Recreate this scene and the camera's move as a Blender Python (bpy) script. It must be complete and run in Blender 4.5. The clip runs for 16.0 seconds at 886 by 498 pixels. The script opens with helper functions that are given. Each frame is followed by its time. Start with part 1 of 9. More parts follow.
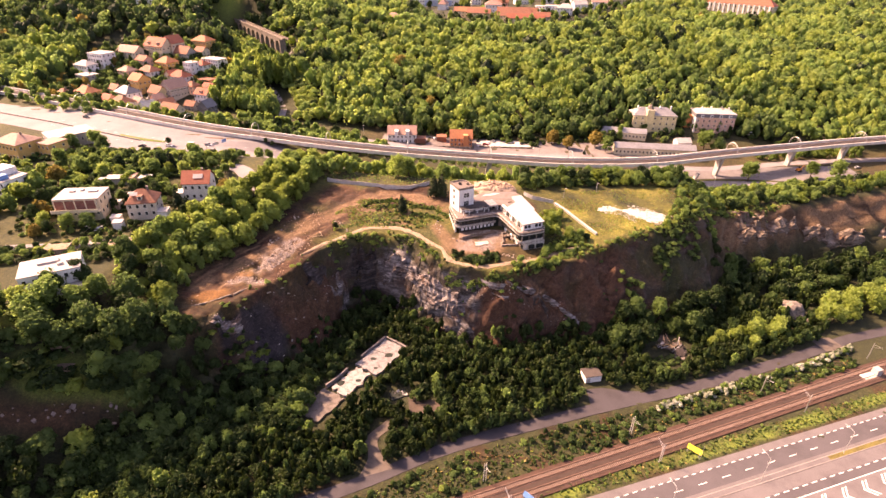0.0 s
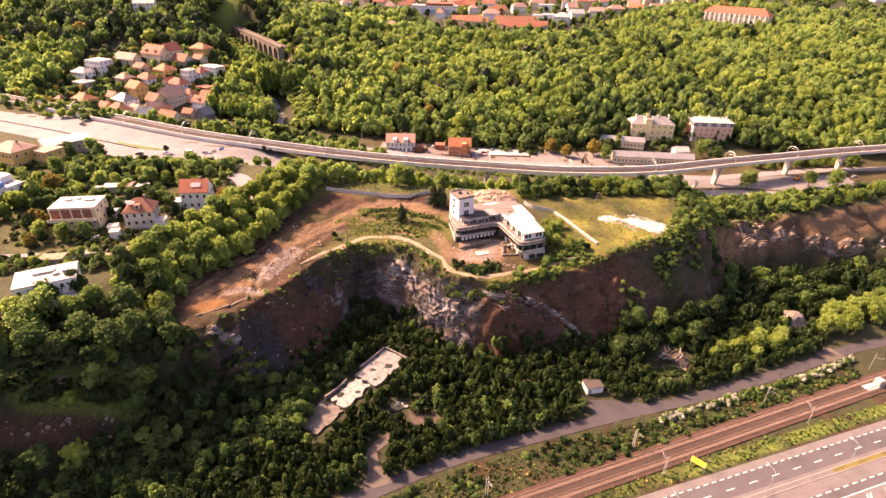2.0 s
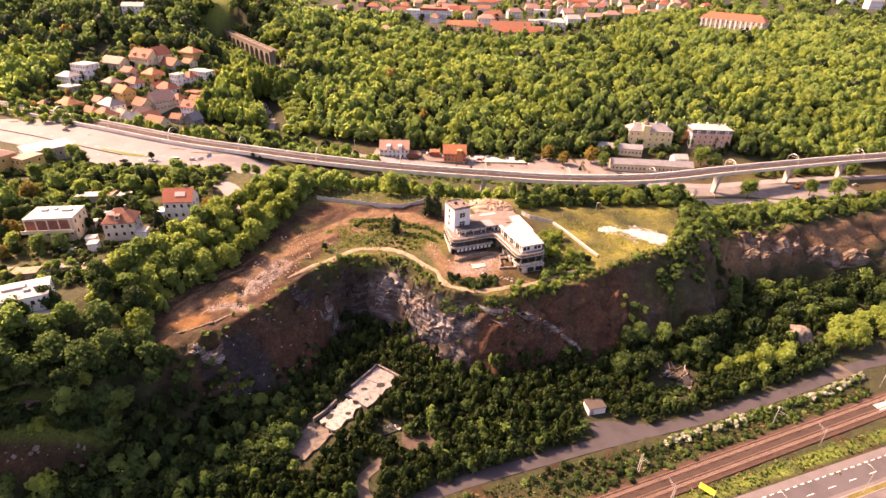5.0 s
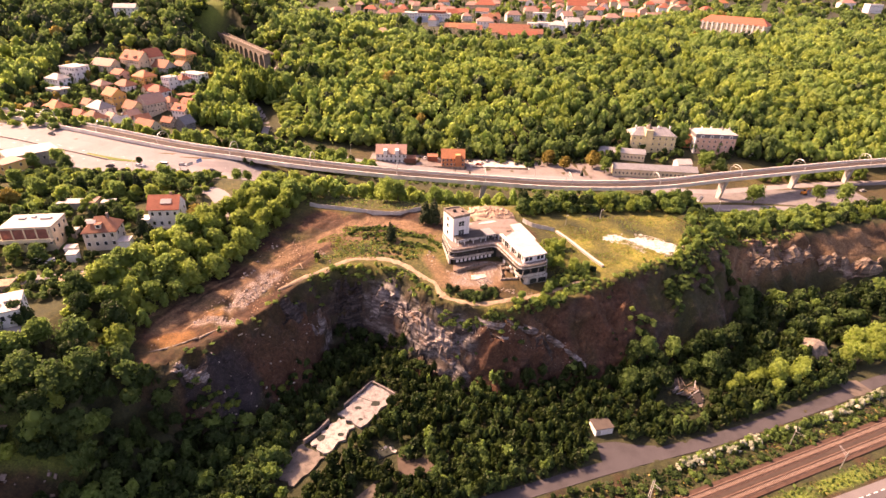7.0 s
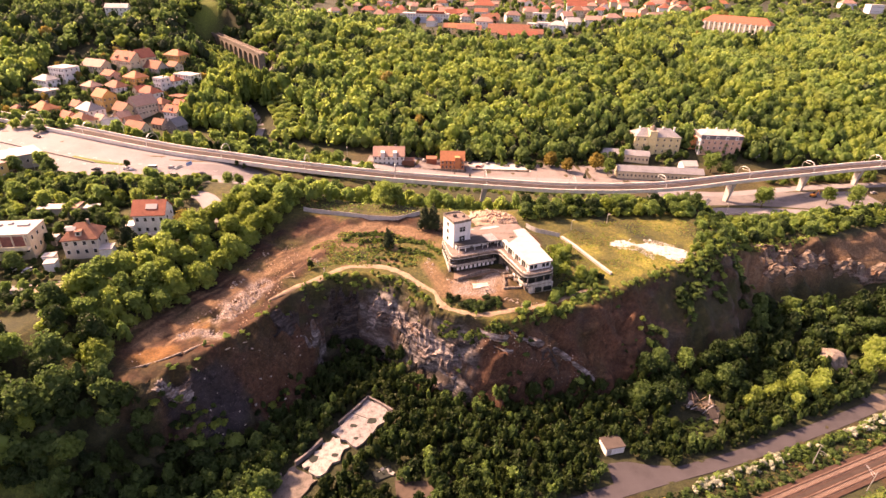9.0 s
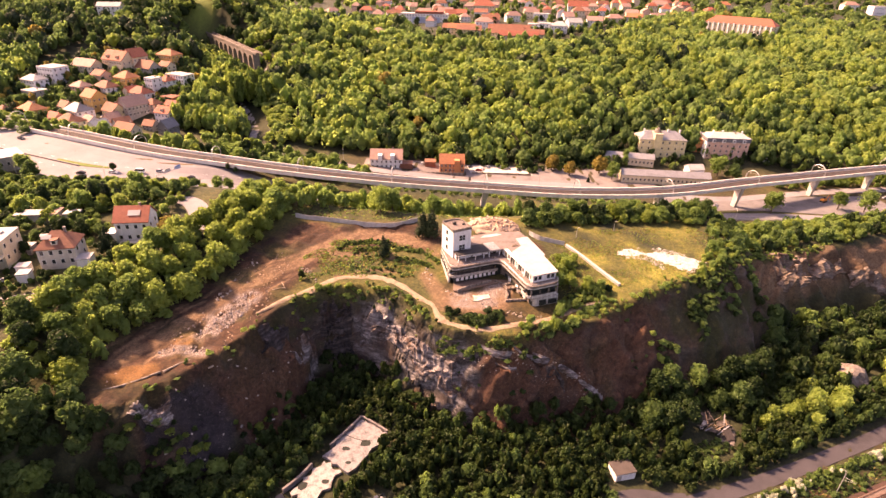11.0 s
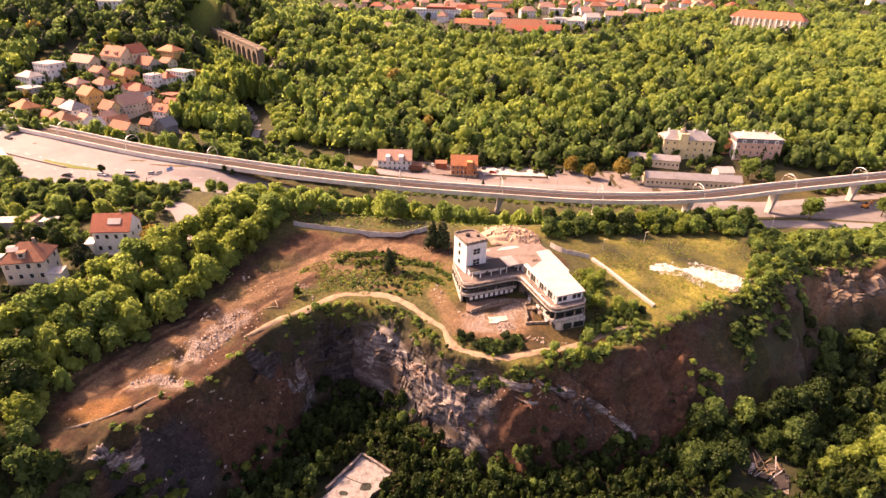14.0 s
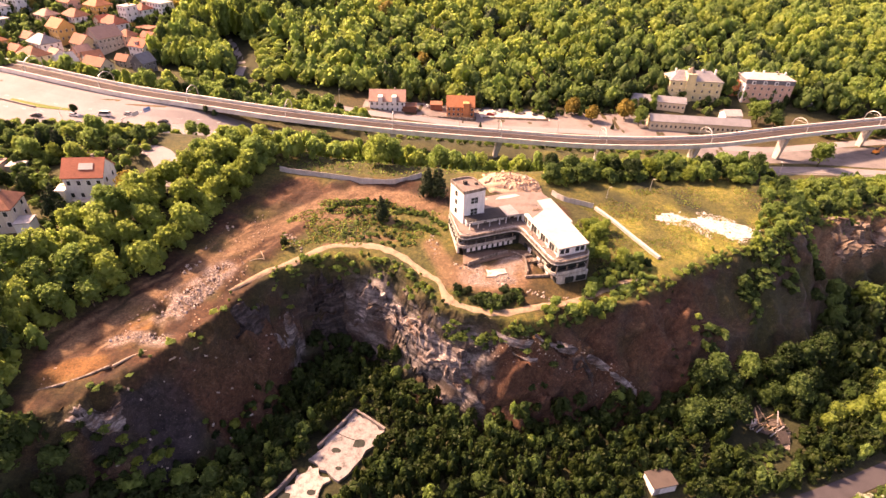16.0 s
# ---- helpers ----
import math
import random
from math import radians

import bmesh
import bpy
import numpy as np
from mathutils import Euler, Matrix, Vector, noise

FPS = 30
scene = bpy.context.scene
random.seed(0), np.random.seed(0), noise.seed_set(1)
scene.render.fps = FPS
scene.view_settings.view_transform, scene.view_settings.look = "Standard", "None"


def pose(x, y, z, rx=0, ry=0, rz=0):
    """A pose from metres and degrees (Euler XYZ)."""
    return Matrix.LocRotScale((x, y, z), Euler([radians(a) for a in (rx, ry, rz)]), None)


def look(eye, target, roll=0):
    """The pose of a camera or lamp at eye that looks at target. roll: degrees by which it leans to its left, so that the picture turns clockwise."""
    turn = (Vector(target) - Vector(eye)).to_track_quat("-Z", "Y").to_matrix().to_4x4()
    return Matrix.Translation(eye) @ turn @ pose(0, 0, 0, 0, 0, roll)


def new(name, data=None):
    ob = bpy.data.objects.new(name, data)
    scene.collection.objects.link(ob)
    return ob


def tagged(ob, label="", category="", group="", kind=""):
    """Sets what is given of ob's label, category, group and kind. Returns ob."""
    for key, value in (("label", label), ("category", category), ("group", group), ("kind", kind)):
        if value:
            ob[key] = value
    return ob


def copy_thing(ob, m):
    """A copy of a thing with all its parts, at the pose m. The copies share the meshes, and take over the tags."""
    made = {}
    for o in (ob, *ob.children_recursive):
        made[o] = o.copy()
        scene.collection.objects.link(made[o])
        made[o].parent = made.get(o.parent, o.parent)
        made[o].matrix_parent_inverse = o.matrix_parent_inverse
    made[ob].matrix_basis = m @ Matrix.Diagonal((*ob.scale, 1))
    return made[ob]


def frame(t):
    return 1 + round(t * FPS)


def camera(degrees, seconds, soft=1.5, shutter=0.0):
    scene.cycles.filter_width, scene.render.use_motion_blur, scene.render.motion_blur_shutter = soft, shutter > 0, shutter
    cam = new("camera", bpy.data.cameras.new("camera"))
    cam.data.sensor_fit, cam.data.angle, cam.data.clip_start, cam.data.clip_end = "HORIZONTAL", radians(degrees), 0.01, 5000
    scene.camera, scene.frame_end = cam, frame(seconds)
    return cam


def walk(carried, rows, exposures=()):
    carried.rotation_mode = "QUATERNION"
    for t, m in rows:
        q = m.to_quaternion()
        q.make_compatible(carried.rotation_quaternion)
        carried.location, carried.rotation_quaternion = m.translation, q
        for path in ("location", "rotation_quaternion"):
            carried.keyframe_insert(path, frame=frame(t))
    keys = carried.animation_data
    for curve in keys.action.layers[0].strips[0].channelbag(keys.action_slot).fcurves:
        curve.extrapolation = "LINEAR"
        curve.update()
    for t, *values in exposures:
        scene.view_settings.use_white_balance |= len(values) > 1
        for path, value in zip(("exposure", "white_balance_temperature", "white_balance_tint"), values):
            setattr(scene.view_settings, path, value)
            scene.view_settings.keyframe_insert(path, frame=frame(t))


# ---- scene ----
cam = camera(78.12, 16.0)
PATH = [
    (0.0, look((-5.35, -214.00, 142.27), (-10.35, -40.41, 43.06), 0.87)),
    (0.5, look((-5.66, -213.62, 142.24), (-10.38, -39.70, 43.59), 0.94)),
    (1.0, look((-6.14, -213.13, 142.27), (-10.48, -38.87, 44.21), 1.02)),
    (1.5, look((-6.50, -212.68, 142.39), (-10.58, -38.15, 44.80), 1.08)),
    (2.0, look((-6.98, -212.20, 142.57), (-10.68, -37.36, 45.52), 1.14)),
    (2.5, look((-7.12, -211.80, 142.86), (-10.68, -36.66, 46.35), 1.19)),
    (3.0, look((-7.36, -210.52, 142.75), (-11.26, -35.09, 46.80), 1.17)),
    (3.5, look((-7.44, -208.87, 142.29), (-10.98, -33.33, 46.52), 1.22)),
    (4.0, look((-7.41, -207.03, 141.95), (-10.17, -31.49, 46.15), 1.34)),
    (6.5, look((-7.65, -195.42, 139.06), (-8.75, -19.23, 44.43), 1.60)),
    (7.0, look((-7.76, -192.78, 138.43), (-8.71, -16.45, 44.05), 1.63)),
    (7.5, look((-7.89, -190.19, 137.55), (-8.74, -13.72, 43.43), 1.62)),
    (8.0, look((-8.04, -187.57, 136.58), (-8.78, -11.03, 42.58), 1.57)),
    (8.5, look((-8.27, -185.20, 135.70), (-8.79, -8.58, 41.86), 1.53)),
    (9.0, look((-8.30, -182.65, 135.03), (-8.82, -5.94, 41.37), 1.54)),
    (11.5, look((-8.30, -168.63, 131.71), (-8.54, 8.42, 38.69), 1.72)),
    (12.0, look((-8.35, -165.38, 130.83), (-9.17, 11.80, 38.07), 1.62)),
    (12.5, look((-8.60, -161.38, 129.74), (-10.13, 15.91, 37.19), 1.56)),
    (13.0, look((-8.73, -157.70, 128.81), (-10.97, 19.70, 36.48), 1.48)),
    (13.5, look((-8.93, -154.21, 127.88), (-12.14, 23.44, 36.06), 1.43)),
    (14.0, look((-8.96, -151.06, 127.30), (-12.98, 25.59, 33.60), 1.43)),
    (14.5, look((-9.29, -147.81, 126.00), (-12.90, 25.57, 26.37), 1.52)),
    (15.0, look((-9.58, -145.68, 124.53), (-12.21, 23.17, 17.37), 1.71)),
    (15.5, look((-9.73, -143.82, 123.77), (-11.33, 22.61, 12.87), 1.90)),
    (16.0, look((-9.62, -141.88, 124.14), (-10.79, 24.27, 12.82), 2.05)),
]
walk(cam, PATH, exposures=((0.0, 1.96, 8600, 42), (6.5, 1.92, 8900, 42), (12.0, 1.90, 9100, 44), (13.8, 1.83, 9200, 44), (16.0, 1.99, 9200, 44)))

# ---- world and sun ----
SUN_TRAVEL = Vector((0.68, -0.33, -0.68)).normalized()
world = bpy.data.worlds.new("sky")
scene.world = world
world.use_nodes = True
wn = world.node_tree
sky = wn.nodes.new("ShaderNodeTexSky")
sky.sky_type = "NISHITA"
sky.sun_disc = False
sky.sun_elevation = math.asin(-SUN_TRAVEL.z)
sky.sun_rotation = math.atan2(-SUN_TRAVEL.x, -SUN_TRAVEL.y)
sky.altitude = 250
sky.air_density = 0.8
sky.dust_density = 3.5
back = wn.nodes["Background"]
back.inputs["Strength"].default_value = 0.10
wn.links.new(sky.outputs["Color"], back.inputs["Color"])
sun_data = bpy.data.lights.new("sun", "SUN")
sun_data.energy = 3.6
sun_data.angle = radians(5)
sun_data.color = (1.0, 0.83, 0.58)
sun_lamp = new("sun", sun_data)
sun_lamp.matrix_world = Matrix.Translation((0, 0, 300)) @ SUN_TRAVEL.to_track_quat("-Z", "Y").to_matrix().to_4x4()

# ---- materials ----
def mat(name, base, rough=0.8, metal=0.0):
    m = bpy.data.materials.new(name)
    m.use_nodes = True
    b = m.node_tree.nodes["Principled BSDF"]
    b.inputs["Base Color"].default_value = (*base, 1)
    b.inputs["Roughness"].default_value = rough
    b.inputs["Metallic"].default_value = metal
    return m, m.node_tree, b


def noise_node(nt, scale, detail=4, rough=0.6, coords=None):
    n = nt.nodes.new("ShaderNodeTexNoise")
    n.inputs["Scale"].default_value = scale
    n.inputs["Detail"].default_value = detail
    n.inputs["Roughness"].default_value = rough
    if coords is None:
        coords = nt.nodes.new("ShaderNodeNewGeometry").outputs["Position"]
    nt.links.new(coords, n.inputs["Vector"])
    return n


def ramp_node(nt, fac, stops):
    r = nt.nodes.new("ShaderNodeValToRGB")
    e = r.color_ramp.elements
    while len(e) < len(stops):
        e.new(0.5)
    for el, (p, c) in zip(e, stops):
        el.position = p
        el.color = (*c, 1) if len(c) == 3 else c
    nt.links.new(fac, r.inputs["Fac"])
    return r


def mix_node(nt, fac, a, b, mode="MIX"):
    m = nt.nodes.new("ShaderNodeMix")
    m.data_type = "RGBA"
    m.blend_type = mode
    for sock, val in ((m.inputs["Factor"], fac), (m.inputs["A"], a), (m.inputs["B"], b)):
        if isinstance(val, (int, float)):
            sock.default_value = val
        elif isinstance(val, tuple):
            sock.default_value = (*val, 1)
        else:
            nt.links.new(val, sock)
    return m.outputs["Result"]


def bump(nt, b, height, strength=0.4, distance=0.1):
    n = nt.nodes.new("ShaderNodeBump")
    n.inputs["Strength"].default_value = strength
    n.inputs["Distance"].default_value = distance
    nt.links.new(height, n.inputs["Height"])
    nt.links.new(n.outputs["Normal"], b.inputs["Normal"])


def worn(name, base, dark=0.6, scale=0.8, rough=0.85, metal=0.0, fine=9.0, relief=0.3, streak=0.0):
    """Plaster, concrete, asphalt, metal: stains of metres and grain of decimetres over a base colour."""
    m, nt, b = mat(name, base, rough, metal)
    big = noise_node(nt, scale, 5, 0.65)
    small = noise_node(nt, fine, 3, 0.6)
    lo = tuple(c * dark for c in base)
    hi = tuple(min(0.9, c * 1.12) for c in base)
    r = ramp_node(nt, big.outputs["Fac"], [(0.3, lo), (0.52, base), (0.75, hi)])
    g = ramp_node(nt, small.outputs["Fac"], [(0.3, (0.78, 0.78, 0.78)), (0.65, (1.06, 1.06, 1.06))])
    col = mix_node(nt, 1.0, r.outputs["Color"], g.outputs["Color"], "MULTIPLY")
    if streak:
        geo = nt.nodes.new("ShaderNodeNewGeometry")
        mp = nt.nodes.new("ShaderNodeMapping")
        mp.inputs["Scale"].default_value = (1.4, 1.4, 0.12)
        nt.links.new(geo.outputs["Position"], mp.inputs["Vector"])
        st = noise_node(nt, 1.0, 4, 0.7, mp.outputs["Vector"])
        sr = ramp_node(nt, st.outputs["Fac"], [(0.42, (1 - streak,) * 3), (0.6, (1, 1, 1))])
        col = mix_node(nt, 1.0, col, sr.outputs["Color"], "MULTIPLY")
    nt.links.new(col, b.inputs["Base Color"])
    bump(nt, b, small.outputs["Fac"], relief, 0.05)
    return m


def foliage(name, dark, light, glow=0.5):
    """Leaves: per-leaf and per-stand shifts of green, some light let through."""
    m, nt, b = mat(name, light, 0.55)
    geo = nt.nodes.new("ShaderNodeNewGeometry")
    info = nt.nodes.new("ShaderNodeObjectInfo")
    stand = noise_node(nt, 0.022, 3, 0.6, geo.outputs["Position"])
    crown = noise_node(nt, 0.19, 1, 0.5, geo.outputs["Position"])
    add = nt.nodes.new("ShaderNodeMath")
    add.operation = "MULTIPLY_ADD"
    nt.links.new(geo.outputs["Random Per Island"], add.inputs[0])
    add.inputs[1].default_value = 0.16
    mix = nt.nodes.new("ShaderNodeMath")
    mix.operation = "MULTIPLY_ADD"
    nt.links.new(info.outputs["Random"], mix.inputs[0])
    mix.inputs[1].default_value = 0.4
    st = nt.nodes.new("ShaderNodeMath")
    st.operation = "MULTIPLY_ADD"
    nt.links.new(stand.outputs["Fac"], st.inputs[0])
    st.inputs[1].default_value = 1.1
    cr = nt.nodes.new("ShaderNodeMath")
    cr.operation = "MULTIPLY_ADD"
    nt.links.new(crown.outputs["Fac"], cr.inputs[0])
    cr.inputs[1].default_value = 1.1
    cr.inputs[2].default_value = -0.82
    nt.links.new(cr.outputs[0], st.inputs[2])
    nt.links.new(st.outputs[0], mix.inputs[2])
    nt.links.new(mix.outputs[0], add.inputs[2])
    r = ramp_node(nt, add.outputs[0], [(0.1, dark), (0.9, light)])
    nt.links.new(r.outputs["Color"], b.inputs["Base Color"])
    b.inputs["Specular IOR Level"].default_value = 0.2
    leafy = noise_node(nt, 1.1, 2, 0.6, geo.outputs["Position"])
    bump(nt, b, leafy.outputs["Fac"], 0.6, 0.5)
    tr = nt.nodes.new("ShaderNodeBsdfTranslucent")
    nt.links.new(r.outputs["Color"], tr.inputs["Color"])
    ms = nt.nodes.new("ShaderNodeMixShader")
    ms.inputs["Fac"].default_value = glow
    nt.links.new(b.outputs[0], ms.inputs[1])
    nt.links.new(tr.outputs[0], ms.inputs[2])
    nt.links.new(ms.outputs[0], nt.nodes["Material Output"].inputs["Surface"])
    return m


LEAF = [
    foliage("leaf_oak", (0.046, 0.088, 0.025), (0.148, 0.236, 0.076), 0.62),
    foliage("leaf_maple", (0.115, 0.185, 0.044), (0.280, 0.405, 0.122), 0.66),
    # Kept very dark: partly carries the shade at the cliff foot.
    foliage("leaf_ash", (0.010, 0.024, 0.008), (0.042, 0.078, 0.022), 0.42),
    foliage("leaf_lime", (0.170, 0.235, 0.042), (0.365, 0.470, 0.126), 0.66),
    foliage("leaf_copper", (0.15, 0.115, 0.028), (0.34, 0.265, 0.070)),
    foliage("needle", (0.012, 0.028, 0.012), (0.035, 0.058, 0.024), 0.15),
    foliage("blossom", (0.14, 0.18, 0.09), (0.46, 0.47, 0.38), 0.25),
    # Leaf colour darkened to hold the shade below the cliff and in the ravine.
    foliage("leaf_in_shade", (0.009, 0.020, 0.006), (0.036, 0.060, 0.014), 0.4),
]
BARK = worn("bark", (0.09, 0.065, 0.045), 0.6, 2.0, 0.95)

WHITE = worn("white_plaster", (0.82, 0.80, 0.79), 0.90, 0.35, 0.85, streak=0.12)
STAINED = worn("stained_plaster", (0.33, 0.27, 0.235), 0.5, 0.5, 0.9, streak=0.6)
CREAM = worn("cream_plaster", (0.68, 0.58, 0.42), 0.85, 0.3, 0.9, streak=0.1)
YELLOW = worn("yellow_plaster", (0.70, 0.59, 0.34), 0.85, 0.3, 0.9, streak=0.1)
PINK = worn("pink_plaster", (0.74, 0.46, 0.35), 0.85, 0.3, 0.9, streak=0.1)
OCHRE = worn("ochre_plaster", (0.62, 0.38, 0.13), 0.85, 0.3, 0.9)
ORANGE_WALL = worn("orange_plaster", (0.66, 0.25, 0.11), 0.85, 0.3, 0.9)
GREY_WALL = worn("grey_plaster", (0.40, 0.37, 0.34), 0.75, 0.3, 0.9, streak=0.15)
RED_TILE = worn("red_roof_tile", (0.33, 0.095, 0.055), 0.75, 0.6, 0.8, fine=3.0)
ORANGE_TILE = worn("orange_roof_tile", (0.40, 0.150, 0.070), 0.75, 0.6, 0.8, fine=3.0)
BROWN_TILE = worn("brown_roof_tile", (0.26, 0.10, 0.06), 0.7, 0.6, 0.8, fine=3.0)
PALE_TILE = worn("faded_roof_tile", (0.36, 0.215, 0.175), 0.8, 0.6, 0.8, fine=3.0)
SLATE = worn("slate_roof", (0.16, 0.16, 0.18), 0.7, 0.5, 0.6, fine=3.0)
SHEET = worn("grey_sheet_roof", (0.30, 0.29, 0.30), 0.75, 0.25, 0.55, 0.3)
FLAT_ROOF = worn("white_roof_felt", (0.42, 0.39, 0.38), 0.8, 0.3, 0.8)
DUSTY_ROOF = worn("dusty_roof_felt", (0.20, 0.155, 0.14), 0.6, 0.35, 0.9)
DARK_ROOF = worn("near_black_roof", (0.030, 0.025, 0.026), 0.6, 0.4, 0.85)
CONCRETE = worn("concrete", (0.30, 0.265, 0.245), 0.7, 0.25, 0.9, streak=0.12)
PALE_CONCRETE = worn("pale_concrete", (0.50, 0.46, 0.43), 0.65, 0.3, 0.9)
ASPHALT = worn("asphalt", (0.088, 0.078, 0.086), 0.75, 0.12, 0.9)
WORN_ASPHALT = worn("sunlit_worn_asphalt", (0.235, 0.215, 0.225), 0.8, 0.06, 0.9)
BALLAST = worn("ballast", (0.072, 0.036, 0.026), 0.6, 0.5, 0.95, relief=0.8)
DARK_BALLAST = worn("oily_ballast", (0.055, 0.034, 0.028), 0.6, 0.6, 0.95, relief=0.8)
SHOULDER = worn("road_shoulder", (0.150, 0.132, 0.138), 0.75, 0.15, 0.9)
DIRTY_WHITE = worn("dirty_white_plaster", (0.60, 0.56, 0.52), 0.55, 0.6, 0.9, streak=0.35)
FENCE_PANEL = worn("fence_panel", (0.55, 0.52, 0.50), 0.75, 0.5, 0.9, streak=0.2)
STEEL = worn("rail_steel", (0.16, 0.085, 0.06), 0.8, 1.0, 0.6, 0.3)
SLEEPER = worn("sleeper_concrete", (0.21, 0.145, 0.122), 0.7, 1.0, 0.9)
GALV = worn("galvanised_steel", (0.55, 0.54, 0.53), 0.8, 1.0, 0.5, 0.6)
PAINT = worn("road_paint", (0.78, 0.77, 0.74), 0.85, 1.5, 0.7)
STONE = worn("bridge_stone", (0.17, 0.135, 0.11), 0.65, 0.6, 0.9, relief=0.6)
TRACK_SOIL = worn("trodden_path", (0.31, 0.225, 0.155), 0.5, 0.5, 0.95, fine=4.0)
GRAVEL_ROAD = worn("gravel_road", (0.056, 0.049, 0.057), 0.7, 0.15, 0.95)
RUBBLE = worn("brick_rubble", (0.45, 0.32, 0.24), 0.55, 1.2, 0.95)
GLASS_DARK = mat("window_glass", (0.03, 0.035, 0.04), 0.08)[0]
GAP_DARK = worn("dark_interior", (0.022, 0.028, 0.024), 0.6, 1.0, 0.95)
WOOD = worn("weathered_wood", (0.24, 0.17, 0.12), 0.65, 1.5, 0.9)
YELLOW_PAINT = worn("yellow_paint", (0.75, 0.62, 0.05), 0.85, 1.0, 0.6)
BLUE_PAINT = worn("blue_paint", (0.10, 0.25, 0.55), 0.85, 1.0, 0.5)
ORANGE_PAINT = worn("orange_paint", (0.75, 0.26, 0.04), 0.85, 1.0, 0.5)
TYRE = worn("tyre_rubber", (0.02, 0.02, 0.02), 0.7, 2.0, 0.9)


def ground_material():
    """Grass, bare soil, rock and litter, told apart by the sheet's zone attribute and its steepness."""
    m, nt, b = mat("hill_ground", (0.2, 0.18, 0.1), 0.95)
    zone = nt.nodes.new("ShaderNodeAttribute")
    zone.attribute_name = "zone"
    sep = nt.nodes.new("ShaderNodeSeparateColor")
    nt.links.new(zone.outputs["Color"], sep.inputs["Color"])
    geo = nt.nodes.new("ShaderNodeNewGeometry")
    n1 = noise_node(nt, 0.09, 5, 0.65)
    n2 = noise_node(nt, 0.7, 5, 0.7)
    n3 = noise_node(nt, 5.0, 4, 0.7)
    litter = ramp_node(nt, n2.outputs["Fac"], [(0.3, (0.016, 0.019, 0.007)), (0.6, (0.034, 0.037, 0.012)), (0.8, (0.062, 0.047, 0.026))])
    grass = ramp_node(nt, n2.outputs["Fac"], [(0.25, (0.026, 0.034, 0.006)), (0.44, (0.068, 0.070, 0.012)), (0.60, (0.130, 0.108, 0.024)), (0.8, (0.22, 0.15, 0.060))])
    soil = ramp_node(nt, n2.outputs["Fac"], [(0.28, (0.0202, 0.0072, 0.0036)), (0.5, (0.0590, 0.0245, 0.0115)), (0.68, (0.0972, 0.0475, 0.0245)), (0.85, (0.1728, 0.1152, 0.0720))])
    soil_big = ramp_node(nt, n1.outputs["Fac"], [(0.38, (0.42, 0.34, 0.33)), (0.6, (1.08, 1.05, 1.0))])
    soil_c = mix_node(nt, 1.0, soil.outputs["Color"], soil_big.outputs["Color"], "MULTIPLY")
    mp = nt.nodes.new("ShaderNodeMapping")
    mp.inputs["Scale"].default_value = (0.10, 0.10, 0.42)
    mp.inputs["Rotation"].default_value = (0.25, 0.45, 0.3)
    nt.links.new(geo.outputs["Position"], mp.inputs["Vector"])
    strata = noise_node(nt, 1.0, 7, 0.72, mp.outputs["Vector"])
    rock = ramp_node(nt, strata.outputs["Fac"], [(0.34, (0.0132, 0.0096, 0.0096)), (0.47, (0.0450, 0.0330, 0.0312)), (0.58, (0.0810, 0.0630, 0.0588)), (0.70, (0.1800, 0.1590, 0.1530))])
    earth = ramp_node(nt, n2.outputs["Fac"], [(0.3, (0.0204, 0.0096, 0.0066)), (0.55, (0.0720, 0.0336, 0.0204)), (0.75, (0.1320, 0.0780, 0.0510))])
    patch = ramp_node(nt, n1.outputs["Fac"], [(0.46, (0, 0, 0)), (0.62, (1, 1, 1))])
    cliff = mix_node(nt, patch.outputs["Color"], earth.outputs["Color"], rock.outputs["Color"])
    pale = ramp_node(nt, strata.outputs["Fac"], [(0.40, (0.0245, 0.0196, 0.0196)), (0.49, (0.0910, 0.0784, 0.0770)), (0.60, (0.2590, 0.2345, 0.2310))])
    n4 = noise_node(nt, 0.055, 4, 0.6)
    rust = ramp_node(nt, n4.outputs["Fac"], [(0.52, (0, 0, 0)), (0.60, (0.75, 0.75, 0.75))])
    moss = ramp_node(nt, n4.outputs["Fac"], [(0.36, (0.8, 0.8, 0.8)), (0.44, (0, 0, 0))])
    cliff = mix_node(nt, rust.outputs["Color"], cliff, earth.outputs["Color"])
    cliff = mix_node(nt, moss.outputs["Color"], cliff, (0.032, 0.034, 0.012))
    face = nt.nodes.new("ShaderNodeAttribute")
    face.attribute_name = "face"
    fsep = nt.nodes.new("ShaderNodeSeparateColor")
    nt.links.new(face.outputs["Color"], fsep.inputs["Color"])
    rusty = ramp_node(nt, n2.outputs["Fac"], [(0.28, (0.0300, 0.0110, 0.0058)), (0.5, (0.0860, 0.0345, 0.0180)), (0.66, (0.1200, 0.0560, 0.0320)), (0.82, (0.1900, 0.1200, 0.0840))])
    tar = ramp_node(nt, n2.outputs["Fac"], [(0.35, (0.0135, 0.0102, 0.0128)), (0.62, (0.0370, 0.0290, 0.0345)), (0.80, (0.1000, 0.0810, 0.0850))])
    turf = ramp_node(nt, n2.outputs["Fac"], [(0.3, (0.0130, 0.0175, 0.0042)), (0.55, (0.0320, 0.0345, 0.0078)), (0.75, (0.0640, 0.0500, 0.0190))])
    cliff = mix_node(nt, fsep.outputs["Red"], cliff, rusty.outputs["Color"])
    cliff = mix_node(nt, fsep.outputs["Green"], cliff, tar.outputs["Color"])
    cliff = mix_node(nt, fsep.outputs["Blue"], cliff, turf.outputs["Color"])
    cliff = mix_node(nt, zone.outputs["Alpha"], cliff, pale.outputs["Color"])
    marks = nt.nodes.new("ShaderNodeAttribute")
